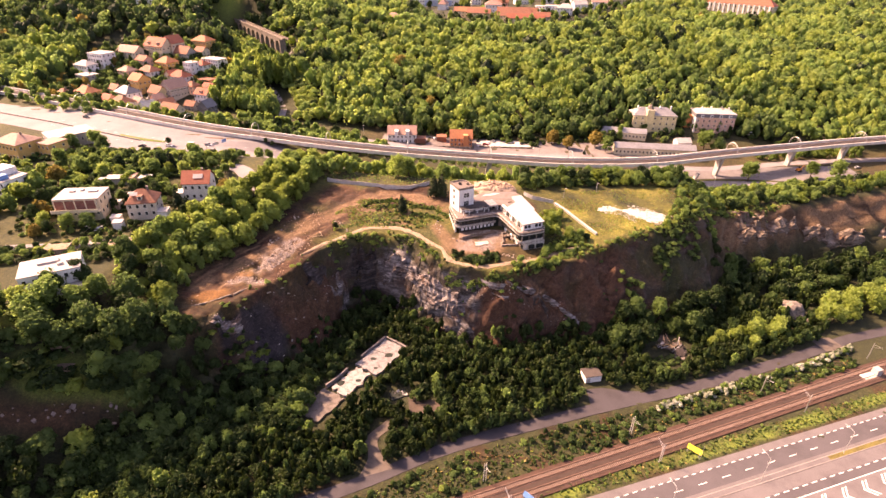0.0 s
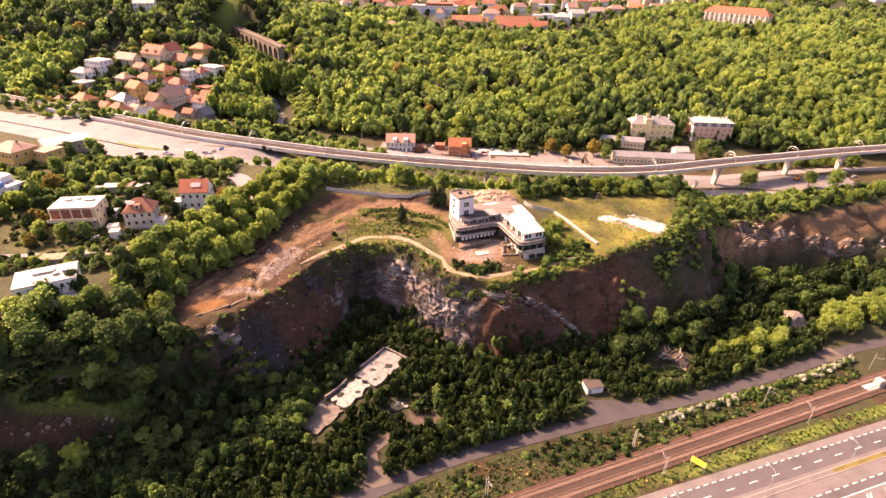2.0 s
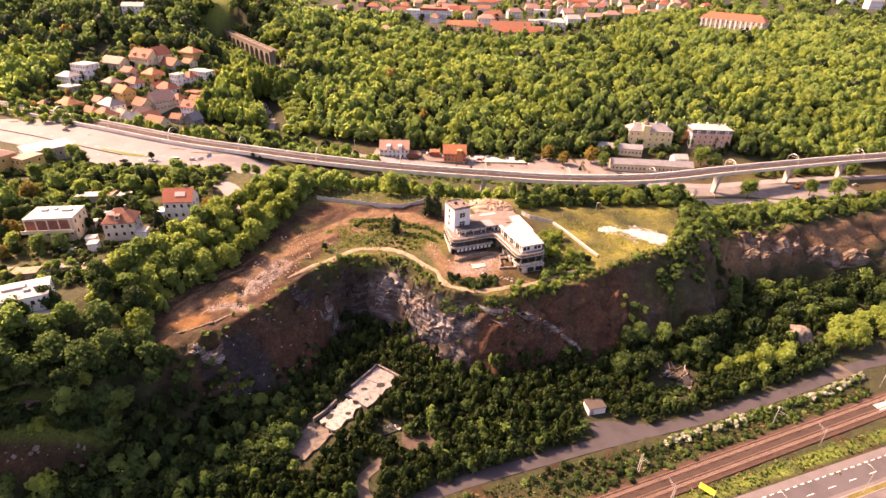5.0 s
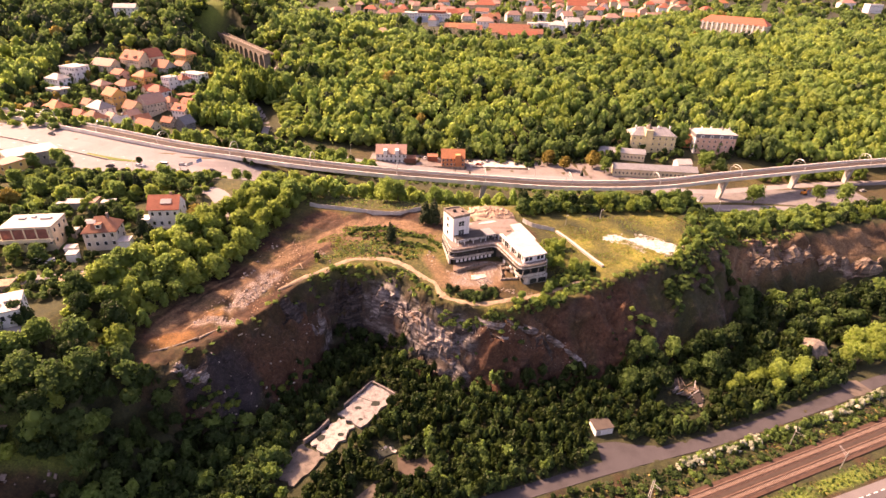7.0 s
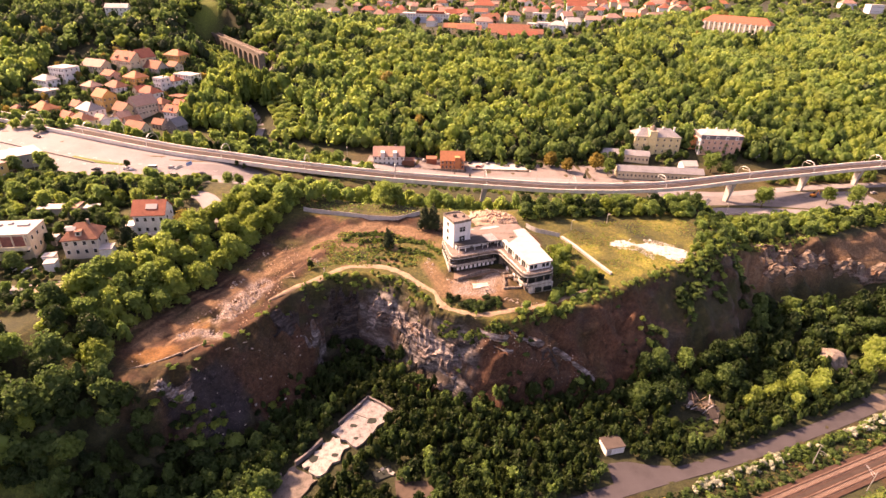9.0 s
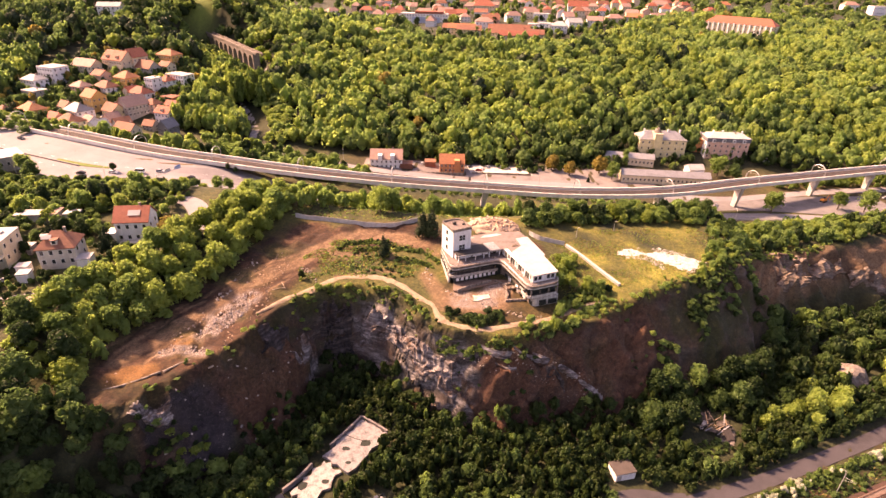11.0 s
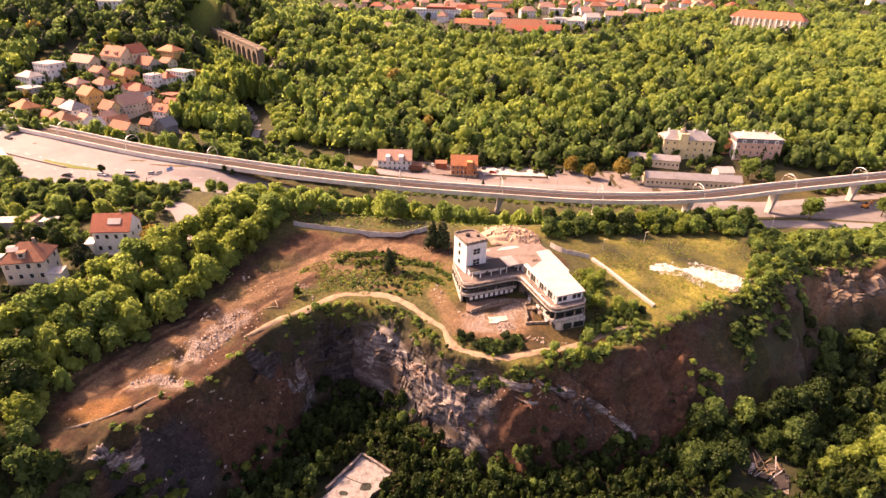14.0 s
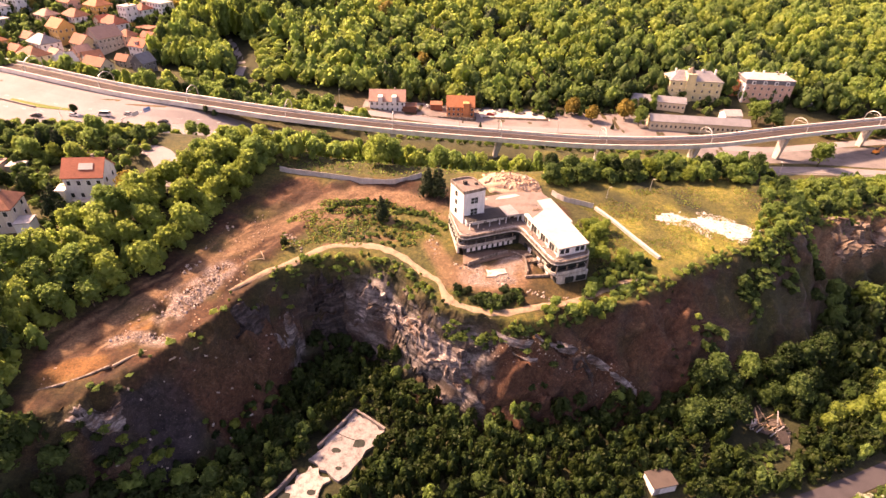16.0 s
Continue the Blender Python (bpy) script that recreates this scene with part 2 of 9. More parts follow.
    marks.attribute_name = "marks"
    msep = nt.nodes.new("ShaderNodeSeparateColor")
    nt.links.new(marks.outputs["Color"], msep.inputs["Color"])
    sandy = ramp_node(nt, n2.outputs["Fac"], [(0.3, (0.1105, 0.0578, 0.0306)), (0.55, (0.1827, 0.1088, 0.0612)), (0.75, (0.2550, 0.1700, 0.1062))])
    dusty = ramp_node(nt, n3.outputs["Fac"], [(0.38, (0.10, 0.060, 0.045)), (0.52, (0.21, 0.16, 0.14)), (0.64, (0.42, 0.37, 0.345))])
    golden = ramp_node(nt, n2.outputs["Fac"], [(0.3, (0.085, 0.105, 0.014)), (0.5, (0.200, 0.185, 0.026)), (0.72, (0.34, 0.265, 0.085))])
    soil_c = mix_node(nt, msep.outputs["Blue"], soil_c, (0.165, 0.075, 0.024))
    grass_c = mix_node(nt, marks.outputs["Alpha"], grass.outputs["Color"], golden.outputs["Color"])
    speck = ramp_node(nt, n3.outputs["Fac"], [(0.60, (0, 0, 0)), (0.68, (1, 1, 1))])
    cliff = mix_node(nt, speck.outputs["Color"], cliff, (0.15, 0.12, 0.105))
    c = mix_node(nt, sep.outputs["Green"], litter.outputs["Color"], grass_c)
    c = mix_node(nt, sep.outputs["Red"], c, soil_c)
    c = mix_node(nt, msep.outputs["Red"], c, sandy.outputs["Color"])
    c = mix_node(nt, msep.outputs["Green"], c, dusty.outputs["Color"])
    c = mix_node(nt, sep.outputs["Blue"], c, cliff)
    lawn = ramp_node(nt, n2.outputs["Fac"], [(0.3, (0.085, 0.130, 0.018)), (0.7, (0.155, 0.190, 0.034))])
    c = mix_node(nt, face.outputs["Alpha"], c, lawn.outputs["Color"])
    n5 = noise_node(nt, 1.7, 5, 0.75)
    clod = ramp_node(nt, n5.outputs["Fac"], [(0.34, (0.50, 0.50, 0.50)), (0.5, (1, 1, 1)), (0.68, (1.45, 1.45, 1.45))])
    c = mix_node(nt, 1.0, c, clod.outputs["Color"], "MULTIPLY")
    grain = ramp_node(nt, n3.outputs["Fac"], [(0.32, (0.55, 0.55, 0.55)), (0.68, (1.36, 1.36, 1.36))])
    c = mix_node(nt, 1.0, c, grain.outputs["Color"], "MULTIPLY")
    nt.links.new(c, b.inputs["Base Color"])
    hsum = nt.nodes.new("ShaderNodeMath")
    hsum.operation = "ADD"
    nt.links.new(n2.outputs["Fac"], hsum.inputs[0])
    nt.links.new(strata.outputs["Fac"], hsum.inputs[1])
    bump(nt, b, hsum.outputs[0], 0.7, 0.5)
    return m


GROUND = ground_material()

# ---- the lie of the land ----
# front edge of the plateau: x, y, breadth of the slope below it
RIM = np.array([
    (-420, -150, 60), (-200, -112, 50), (-140, -99, 44), (-106, -82, 28), (-97, -72, 20), (-84, -62, 19),
    (-74, -47, 18), (-66, -34, 18), (-58, -20, 13), (-48, -13, 12), (-36, -11, 12), (-24, -15, 13),
    (-14, -25, 13), (-4, -32, 13), (10, -35, 15), (26, -31, 18), (40, -25, 24), (52, -17, 28),
    (70, -6, 32), (92, 3, 32), (108, 14, 28), (115, 28, 24), (126, 33, 24), (160, 44, 24),
    (230, 68, 32), (330, 110, 40), (700, 220, 60)], float)


def smooth01(a, lo, hi):
    t = np.clip((a - lo) / (hi - lo), 0, 1)
    return t * t * (3 - 2 * t)


def fbm(x, y, scale, octaves, seed):
    """Value noise on a grid, in numpy."""
    rng = np.random.RandomState(seed)
    table = rng.rand(256, 256)
    total, amp, norm = np.zeros(x.shape), 1.0, 0.0
    fx, fy = x / scale, y / scale
    for _ in range(octaves):
        ix, iy = np.floor(fx).astype(int), np.floor(fy).astype(int)
        tx, ty = fx - ix, fy - iy
        tx, ty = tx * tx * (3 - 2 * tx), ty * ty * (3 - 2 * ty)
        a, b = table[ix % 256, iy % 256], table[(ix + 1) % 256, iy % 256]
        c, d = table[ix % 256, (iy + 1) % 256], table[(ix + 1) % 256, (iy + 1) % 256]
        total += amp * ((a * (1 - tx) + b * tx) * (1 - ty) + (c * (1 - tx) + d * tx) * ty - 0.5)
        norm += amp
        amp *= 0.5
        fx, fy = fx * 2.03 + 17.3, fy * 2.03 + 5.7
    return total / norm * 2


def rim_distance(x, y):
    """Signed distance from the plateau's edge (inside positive), and the slope's breadth there."""
    best = np.full(x.shape, 1e9)
    side = np.ones(x.shape)
    breadth = np.zeros(x.shape)
    for (ax, ay, aw), (bx, by, bw) in zip(RIM[:-1], RIM[1:]):
        dx, dy = bx - ax, by - ay
        t = np.clip(((x - ax) * dx + (y - ay) * dy) / (dx * dx + dy * dy), 0, 1)
        px, py = x - ax - t * dx, y - ay - t * dy
        d = np.hypot(px, py)
        s = np.where(dx * (y - ay) - dy * (x - ax) >= 0, 1.0, -1.0)
        near = d < best - 1e-6
        best = np.where(near, d, best)
        side = np.where(near, s, side)
        breadth = np.where(near, aw + t * (bw - aw), breadth)
    return best * side, breadth


def valley_road_z(x):
    """Height of the through road behind the plateau, which climbs to the west."""
    return np.interp(x, (-420, -250, -190, -145, -75, 0, 60, 120, 170, 300), (44, 41, 38, 34, 26, 18, 13, 8, 5, 4))


def plateau_z(x, y):
    z = 30.4 + 0.105 * np.clip(y + 30, -5, 60)
    west = smooth01(-0.927 * (x + 92) + 0.375 * (y + 30), 0, 24)
    z = z + west * np.interp(y, (-90, -40, 20), (9.5, 9.5, 5.5))
    east = smooth01(x, 104, 128)
    return z * (1 - east) + (23.5 + 0.01 * x) * east


def far_z(x, y):
    """North of the road: valley floor, then the wooded hills and the town's plain."""
    floor = np.interp(x, (-420, -300, -200, -100, 0, 200), (40, 33, 26, 17, 9, 7))
    hill = np.clip((y - 195) * 0.31, 0, 53) + smooth01(y, 430, 1400) * 18
    west_hill = np.clip((y - 200) * 0.27, 0, 26) + np.clip((y - 300) * 0.40, 0, 44)
    w = smooth01(x, -215, -120)
    z = floor + west_hill * (1 - w) + hill * w
    gully = np.exp(-(((x + 158 + 0.35 * (y - 240)) / 17) ** 2)) * smooth01(y, 195, 230) * (1 - smooth01(y, 330, 420))
    far = smooth01(y, 380, 560) * (1 - smooth01(x, 330, 620) * 0.4)
    z = z * (1 - far) + (64 + 8 * np.sin(x * 0.006) + smooth01(y, 800, 3000) * 60) * far
    t = np.clip(((x + 240) * 84 + (y - 388) * -116) / (84 ** 2 + 116 ** 2), 0, 1)
    cut = np.exp(-(np.hypot(x + 240 - 84 * t, y - 388 + 116 * t) / 26) ** 2) * smooth01(t, 0.0, 0.3) * (1 - smooth01(t, 0.7, 1.0))
    dip = 9 * smooth01(y, 372, 395) * (1 - smooth01(y, 440, 480)) * smooth01(x, -200, -170) * (1 - smooth01(x, -30, 0))
    relief = fbm(x, y, 95, 3, 52) * 9 * smooth01(y, 215, 260) * (1 - smooth01(y, 380, 430)) * smooth01(x, -130, -90)
    return z - 11 * gully - 17 * cut + relief - dip


def river_bank_z(x, y):
    return 0.9 + 0 * x


def land_z(x, y):
    """Height of the ground, without its small unevenness."""
    d, breadth = rim_distance(x, y)
    top = plateau_z(x, y)
    low = river_bank_z(x, y)
    t = np.clip((d + breadth) / breadth, 0, 1)
    prof = np.where(t < 0.45, 0.32 * (t / 0.45) ** 1.4, 0.32 + 0.68 * (np.maximum(t - 0.45, 0) / 0.55) ** 0.85)
    soft = smooth01(breadth, 26, 46)
    prof = prof * (1 - soft) + soft * t
    talus = np.clip(1 - (-d - breadth) / 22, 0, 1) ** 2 * 1.8 * (d < -breadth + 0.01)
    front = low + (top - low) * prof + talus * (t <= 0)
    # north side: down to the through road, then the valley
    road = valley_road_z(x)
    ny = np.interp(x, (-300, -120, -70, 0, 60, 110, 150, 300), (40, 50, 46, 37, 44, 52, 58, 95))
    s = smooth01(y, ny, ny + np.interp(x, (-150, -60, 0, 300), (22, 30, 36, 30)))
    north = front * (1 - s) + road * s
    deck_y = np.interp(x, (-290, -226, -165, -122, -82, -36, 14, 62, 116, 172, 232, 291), (146, 124, 107, 100, 95, 95, 99, 103, 116, 139, 163, 182))
    f = smooth01(y, deck_y + 6, deck_y + 45)
    return np.where(d > 0, north * (1 - f) + far_z(x, y) * f, front)


def axis(core_lo, core_hi, step, lo, hi, grow=1.07):
    out = list(np.arange(core_lo, core_hi + step / 2, step))
    a, s = core_lo, step
    while a > lo:
        s *= grow
        a -= s
        out.insert(0, a)
    a, s = core_hi, step
    while a < hi:
        s *= grow
        a += s
        out.append(a)
    return np.array(out)


def strip_mask(x, y, line, half, soft):
    """1 within half of a polyline, fading out over soft."""
    best = np.full(x.shape, 1e9)
    for (ax, ay), (bx, by) in zip(line[:-1], line[1:]):
        dx, dy = bx - ax, by - ay
        t = np.clip(((x - ax) * dx + (y - ay) * dy) / (dx * dx + dy * dy), 0, 1)
        best = np.minimum(best, np.hypot(x - ax - t * dx, y - ay - t * dy))
    return 1 - smooth01(best, half, half + soft)


DIG = [(-92, -64), (-80, -46), (-72, -26), (-66, -4), (-58, 12), (-40, 22), (-18, 22)]
DIG_WEST = [(-94, -52), (-82, -22), (-72, 4), (-62, 20)]
TRACK = [(-100, -52), (-92.5, -38), (-88, -31), (-81.4, -22), (-73.8, -12), (-65, -2), (-56.4, 5.6), (-45.4, 14), (-31, 19.2), (-17.6, 15.9)]
FLAT_SPOTS = [(-122.5, 9.6, 9, 38.0), (-226, 350, 22, 47), (-204, 320, 14, 42)]  # x, y, radius, height: terraces that houses stand on


def ground_z(x, y):
    x, y = np.asarray(x, float), np.asarray(y, float)
    z = land_z(x, y)
    for fx, fy, fr, fz in FLAT_SPOTS:
        w = 1 - smooth01(np.hypot(x - fx, y - fy), fr, fr * 1.6)
        z = z * (1 - w) + fz * w
    deck_y = np.interp(x, (-420, -283, -221, -164, -124, -83), (196, 146, 124, 107, 100, 95))
    deck_z = np.interp(x, (-420, -283, -221, -164, -124, -83), (47, 44, 42.4, 39.4, 37.3, 34.7))
    near = (1 - smooth01(np.abs(y - deck_y), 7, 17)) * (1 - smooth01(x, -135, -95))
    z = np.maximum(z, z * (1 - near) + (deck_z - 1.3) * near)
    return z


def gz(x, y):
    return float(ground_z(np.array([x]), np.array([y]))[0])


def build_ground():
    xs = axis(-112, 126, 0.8, -4200, 4200, 1.055)
    ys = axis(-80, 52, 0.8, -3000, 4500, 1.055)
    X, Y = np.meshgrid(xs, ys)
    Z = ground_z(X, Y)
    d, br = rim_distance(X, Y)
    cliff = smooth01(d, -br, -br * 0.72) * (1 - smooth01(d, -1.0, 1.5)) * (1 - smooth01(br, 26, 40))
    core = smooth01(X, -125, -105) * (1 - smooth01(X, 190, 260)) * smooth01(Y, -100, -80)
    rough = fbm(X, Y, 7.0, 4, 3)
    ledge = fbm(X + Z * 0.8, Y - Z * 1.1, 5.0, 4, 8)
    Zn = Z + cliff * (ledge * 4.6 + rough * 2.6 + np.abs(fbm(X - 0.7 * Z, Y + 0.5 * Z, 9.0, 3, 15)) * 5 - 1.6) + core * (1 - cliff) * fbm(X, Y, 4.0, 3, 5) * 0.22 + (1 - core) * fbm(X, Y, 40, 3, 6) * 1.2 * (np.hypot(X, Y - 50) > 320)
    Xn = X + cliff * ledge * 2.0
    Yn = Y + cliff * fbm(X - Z, Y + Z, 4.0, 3, 12) * 2.2
    # mounds of the dug strip
    dig = np.maximum(strip_mask(X, Y, DIG, 7.5, 5), strip_mask(X, Y, DIG_WEST, 8.5, 6)) * smooth01(d, -3, 1)
    Zn = Zn + dig * (fbm(X, Y, 5.0, 4, 9) * 1.1 + fbm(X, Y, 2.0, 2, 19) * 0.35) * (1 - 0.8 * strip_mask(X, Y, TRACK, 1.5, 2.5))
    Zn = Zn - 1.5 * strip_mask(X, Y, [(-83.5, -33), (-81.2, -39.4), (-79.6, -44.5)], 0.5, 1.2)
    soil = dig * np.clip(0.95 + fbm(X, Y, 9, 3, 21) * 0.9, 0, 1)
    clearing = strip_mask(X, Y, [(-138, -109), (-122, -104), (-107, -98)], 2.6, 3.5) * np.clip(0.8 + fbm(X, Y, 6, 3, 45), 0, 1)
    yard = strip_mask(X, Y, [(2, -13), (14, -17), (26, -24)], 9, 5)
    heap = strip_mask(X, Y, [(6, 16), (22, 14)], 7, 3)
    bank = smooth01(X, 112, 120) * (1 - smooth01(X, 250, 300)) * smooth01(d, -13, -8) * (1 - smooth01(d, -3, 0)) * 0.9
    flats = smooth01(Y, 125, 140) * (1 - smooth01(Y, 188, 200)) * smooth01(X, -90, -60) * 0.45
    soil = np.clip(np.maximum.reduce([soil, np.clip(fbm(X, Y, 9, 3, 47) * 2.2 - 0.25, 0, 0.7) * (1 - smooth01(Y - 0.37 * X, -96, -90)) * smooth01(Y - 0.37 * X, -140, -134), yard * 0.65, heap, bank, flats, clearing * 0.8]), 0, 1)
    plateau = smooth01(d, -2.5, 0.5) * (1 - smooth01(Y, 38, 52)) * smooth01(X, -100, -86)
    houses = smooth01(-X, 88, 110) * smooth01(Y, -80, -60) * (1 - smooth01(Y, 40, 60)) * 0.45
    verge = (1 - smooth01(Y - 0.37 * X, -98, -90)) * smooth01(Y - 0.37 * X, -135, -128) * 0.12
    valley = smooth01(Y, 60, 80) * (1 - smooth01(Y, 180, 205)) * 0.4
    grass = np.clip(np.maximum.reduce([plateau, houses, verge, valley]) * (0.62 + fbm(X, Y, 12, 3, 31)), 0, 1)
    slope_earth = (1 - smooth01(X, 108, 118) * 0.85) * smooth01(d, -br * 1.05, -br * 0.8) * (1 - smooth01(d, -2.2, 0.6)) * (1 - smooth01(br, 30, 44)) * smooth01(Y, -80, -70)
    zone = np.zeros((X.size, 4), np.float32)
    pale = strip_mask(X, Y, [(-37, -17), (-27, -19), (-17, -28), (-8, -34.5), (-0.5, -38.5), (-2.5, -42)], 2.6, 4.0) * np.clip(0.55 + fbm(X + Z, Y - Z, 5, 3, 33) * 1.6, 0, 1)
    pale = np.maximum(pale, strip_mask(X, Y, [(-56, -23), (-52, -25), (-51, -30)], 1.0, 2.4) * np.clip(fbm(X, Y + Z, 5, 3, 35) * 2.5 + 0.3, 0, 1))
    low_dig = strip_mask(X, Y, [(-97, -69), (-84, -59.5), (-74, -45), (-66, -32)], 2.2, 2.4)
    slope_earth = slope_earth * (1 - 0.75 * low_dig)
    soil = np.maximum(soil, low_dig * np.clip(0.75 + fbm(X, Y, 7, 3, 46), 0, 1) * (Y > -90))
    far_rock = smooth01(X, 112, 122) * (1 - smooth01(X, 250, 300)) * smooth01(d, -15, -9) * (1 - smooth01(d, -2.5, 0.5))
    pale = np.maximum(pale, 0.25 * far_rock * np.clip(0.6 + fbm(X, Y, 9, 3, 37) * 1.4, 0, 1))
    slope_earth = slope_earth * (1 - far_rock)
    zone[:, 0], zone[:, 1], zone[:, 2], zone[:, 3] = soil.ravel(), grass.ravel(), slope_earth.ravel(), pale.ravel()
    ny, nx = X.shape
    verts = np.stack([Xn, Yn, Zn], -1).reshape(-1, 3)
    i = np.arange(ny * nx).reshape(ny, nx)
    quads = np.stack([i[:-1, :-1], i[:-1, 1:], i[1:, 1:], i[1:, :-1]], -1).reshape(-1, 4)
    me = quad_mesh("ground", verts, quads, [GROUND], smooth=True)
    track = strip_mask(X, Y, TRACK, 1.3, 2.0) * np.clip(0.75 + fbm(X, Y, 6, 3, 41), 0, 1)
    track = np.maximum(track, strip_mask(X, Y, [(-100, -52), (-92, -42), (-84, -28), (-77, -14), (-68, -2)], 0.6, 1.2) * 0.6)
    for arc in ((( -50, 7.5), (-41, 10.3), (-31.7, 8.7), (-24, 5)), ((-50, 3.7), (-36.8, 6.3), (-26, 6), (-18, 1)), ((-46, -6.2), (-42, -4.8), (-34, -1), (-25, -2.4))):
        track = np.maximum(track, strip_mask(X, Y, list(arc), 0.35, 0.9) * 0.8)
    track = np.maximum(track, strip_mask(X, Y, [(-4, -17), (3, -18.5), (9, -17), (11, -12)], 3.6, 3) * 0.95)
    track = np.maximum(track, strip_mask(X, Y, [(-14, -4), (-10, -13), (-8, -20)], 1.6, 2.4) * 0.8)
    dust = np.maximum(strip_mask(X, Y, [(-80, -36), (-79, -30), (-76, -26), (-73, -19)], 2.6, 3.0), strip_mask(X, Y, [(-89, -47), (-84, -45), (-77, -46)], 0.8, 2.4)) * np.clip(0.5 + fbm(X, Y, 3.0, 4, 42) * 2.4, 0, 1)
    dust = np.maximum(dust, strip_mask(X, Y, [(-2, -16.5), (4, -17), (9, -14.5), (11, -10)], 3.0, 2.6) * np.clip(0.8 + fbm(X, Y, 3.0, 4, 43) * 1.3, 0, 0.95))
    clay = np.maximum(strip_mask(X, Y, [(-88, -36), (-85, -40)], 2.2, 2.0), strip_mask(X, Y, [(-96, -58.5), (-90, -55)], 2.6, 2.0))
    gold = smooth01(d, 1, 4) * smooth01(X, 26, 34) * np.clip(0.35 + fbm(X, Y, 10, 3, 44) * 2.2, 0, 1)
    track = np.maximum(track, strip_mask(X, Y, [(-60, 6), (-52.6, 13.1), (-47.6, 19.3), (-41.7, 22.6), (-31.9, 21.5), (-23.4, 20), (-15.8, 17), (-10, 12.2)], 2.6, 2.2) * np.clip(0.85 + fbm(X, Y, 6, 3, 59), 0, 1))
    track = np.maximum(track, strip_mask(X, Y, [(-51, 6), (-42.4, 7.6), (-33, 7.4), (-28, 9.5)], 0.5, 0.9) * 0.9)
    for k in range(7):
        rut = [(a + 1.9 * (k - 3) + 1.2 * math.sin(2.1 * j + k), b - 1.1 * (k - 3) + 1.0 * math.cos(1.7 * j + 2 * k)) for j, (a, b) in enumerate(TRACK[:7])]
        track = np.maximum(track, strip_mask(X, Y, rut, 0.25, 0.7) * np.clip(0.5 + fbm(X, Y, 5, 3, 60 + k) * 1.8, 0, 0.9))
    track = np.maximum(track, far_rock * np.clip(0.9 + fbm(X, Y, 9, 3, 37) * 1.6, 0, 1))
    track = np.maximum(track, 0.6 * strip_mask(X, Y, [(-235, 124), (-150, 98), (-100, 92), (-62, 90)], 4.5, 4) * np.clip(0.8 + fbm(X, Y, 14, 3, 48), 0, 1))
    marks = np.stack([track.ravel(), dust.ravel(), clay.ravel(), gold.ravel()], -1).astype(np.float32)
    blot = fbm(X, Y, 8, 3, 53)
    rust = np.maximum(strip_mask(X, Y, [(-66, -49), (-61, -47), (-57, -41)], 4.0, 3.5), strip_mask(X, Y, [(26, -32), (44, -29), (58, -22)], 5.5, 6.0)) * np.clip(0.9 + blot * 0.9, 0, 1)
    rust = np.maximum(rust, smooth01(X, 0, 5) * (1 - smooth01(X, 62, 84)) * np.clip(0.72 + blot * 0.9, 0, 0.9))
    rust = np.maximum(rust, strip_mask(X, Y, [(-22, -34), (-12, -39), (-6, -42)], 1.5, 3.0) * 0.7)
    rust = np.maximum(rust, strip_mask(X, Y, [(-84, -58), (-72, -49), (-62, -37), (-57, -33)], 3.5, 5.0) * np.clip(0.7 + blot * 0.9, 0, 0.85))
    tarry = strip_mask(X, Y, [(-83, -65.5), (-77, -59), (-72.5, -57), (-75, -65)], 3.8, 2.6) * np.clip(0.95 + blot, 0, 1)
    turf = np.maximum(smooth01(d, -4.0, -1.5) * np.clip(0.7 + blot * 1.5, 0, 1), smooth01(X, 52, 70) * np.clip(0.55 + blot * 1.6, 0, 1))
    turf = np.maximum(turf, strip_mask(X, Y, [(-70, -46), (-65, -40), (-61, -39)], 2.6, 3.0) * np.clip(0.7 + blot * 1.2, 0, 1))
    turf = np.maximum(turf, np.clip(fbm(X, Y, 11, 3, 54) * 2.4 - 0.15, 0, 0.85)) * (1 - 0.8 * rust) * (1 - tarry)
    lawn = np.maximum(strip_mask(X, Y, [(-146, -83), (-136, -83)], 4.0, 1.5), strip_mask(X, Y, [(-128, 2), (-118, 1)], 3.0, 1.5))
    lawn = np.maximum(lawn, strip_mask(X, Y, [(-182, -4), (-176, 6), (-168, 9)], 4.5, 2.0))
    lawn = np.maximum(lawn, 0.75 * strip_mask(X, Y, [(-128, -97), (-116, -93), (-106, -91)], 3.0, 4.0))
    lawn = np.maximum(lawn, strip_mask(X, Y, [(104, 122), (126, 125), (136, 130)], 4.0, 3.0))
    lawn = np.maximum(lawn, 1 - smooth01(np.hypot((X + 252) / 22, (Y - 391) / 20), 0.8, 1.15))
    side = (X - 54) * 0.342 - (Y + 103.3) * 0.94
    lawn = np.maximum(lawn, smooth01(side, -6.2, -5.0) * (1 - smooth01(side, -2.0, -0.8)) * smooth01(X, -140, -120) * np.clip(0.75 + blot * 1.3, 0, 1) * (Y < 20))
    faces = np.stack([rust.ravel(), tarry.ravel(), turf.ravel(), lawn.ravel()], -1).astype(np.float32)
    af = me.attributes.new("face", "FLOAT_COLOR", "POINT")
    af.data.foreach_set("color", faces.ravel())
    am = me.attributes.new("marks", "FLOAT_COLOR", "POINT")
    am.data.foreach_set("color", marks.ravel())
    at = me.attributes.new("zone", "FLOAT_COLOR", "POINT")
    at.data.foreach_set("color", zone.ravel())
    return tagged(new("ground", me), "hilly ground of grass, bare soil, rock and litter", "ground", kind="structure")


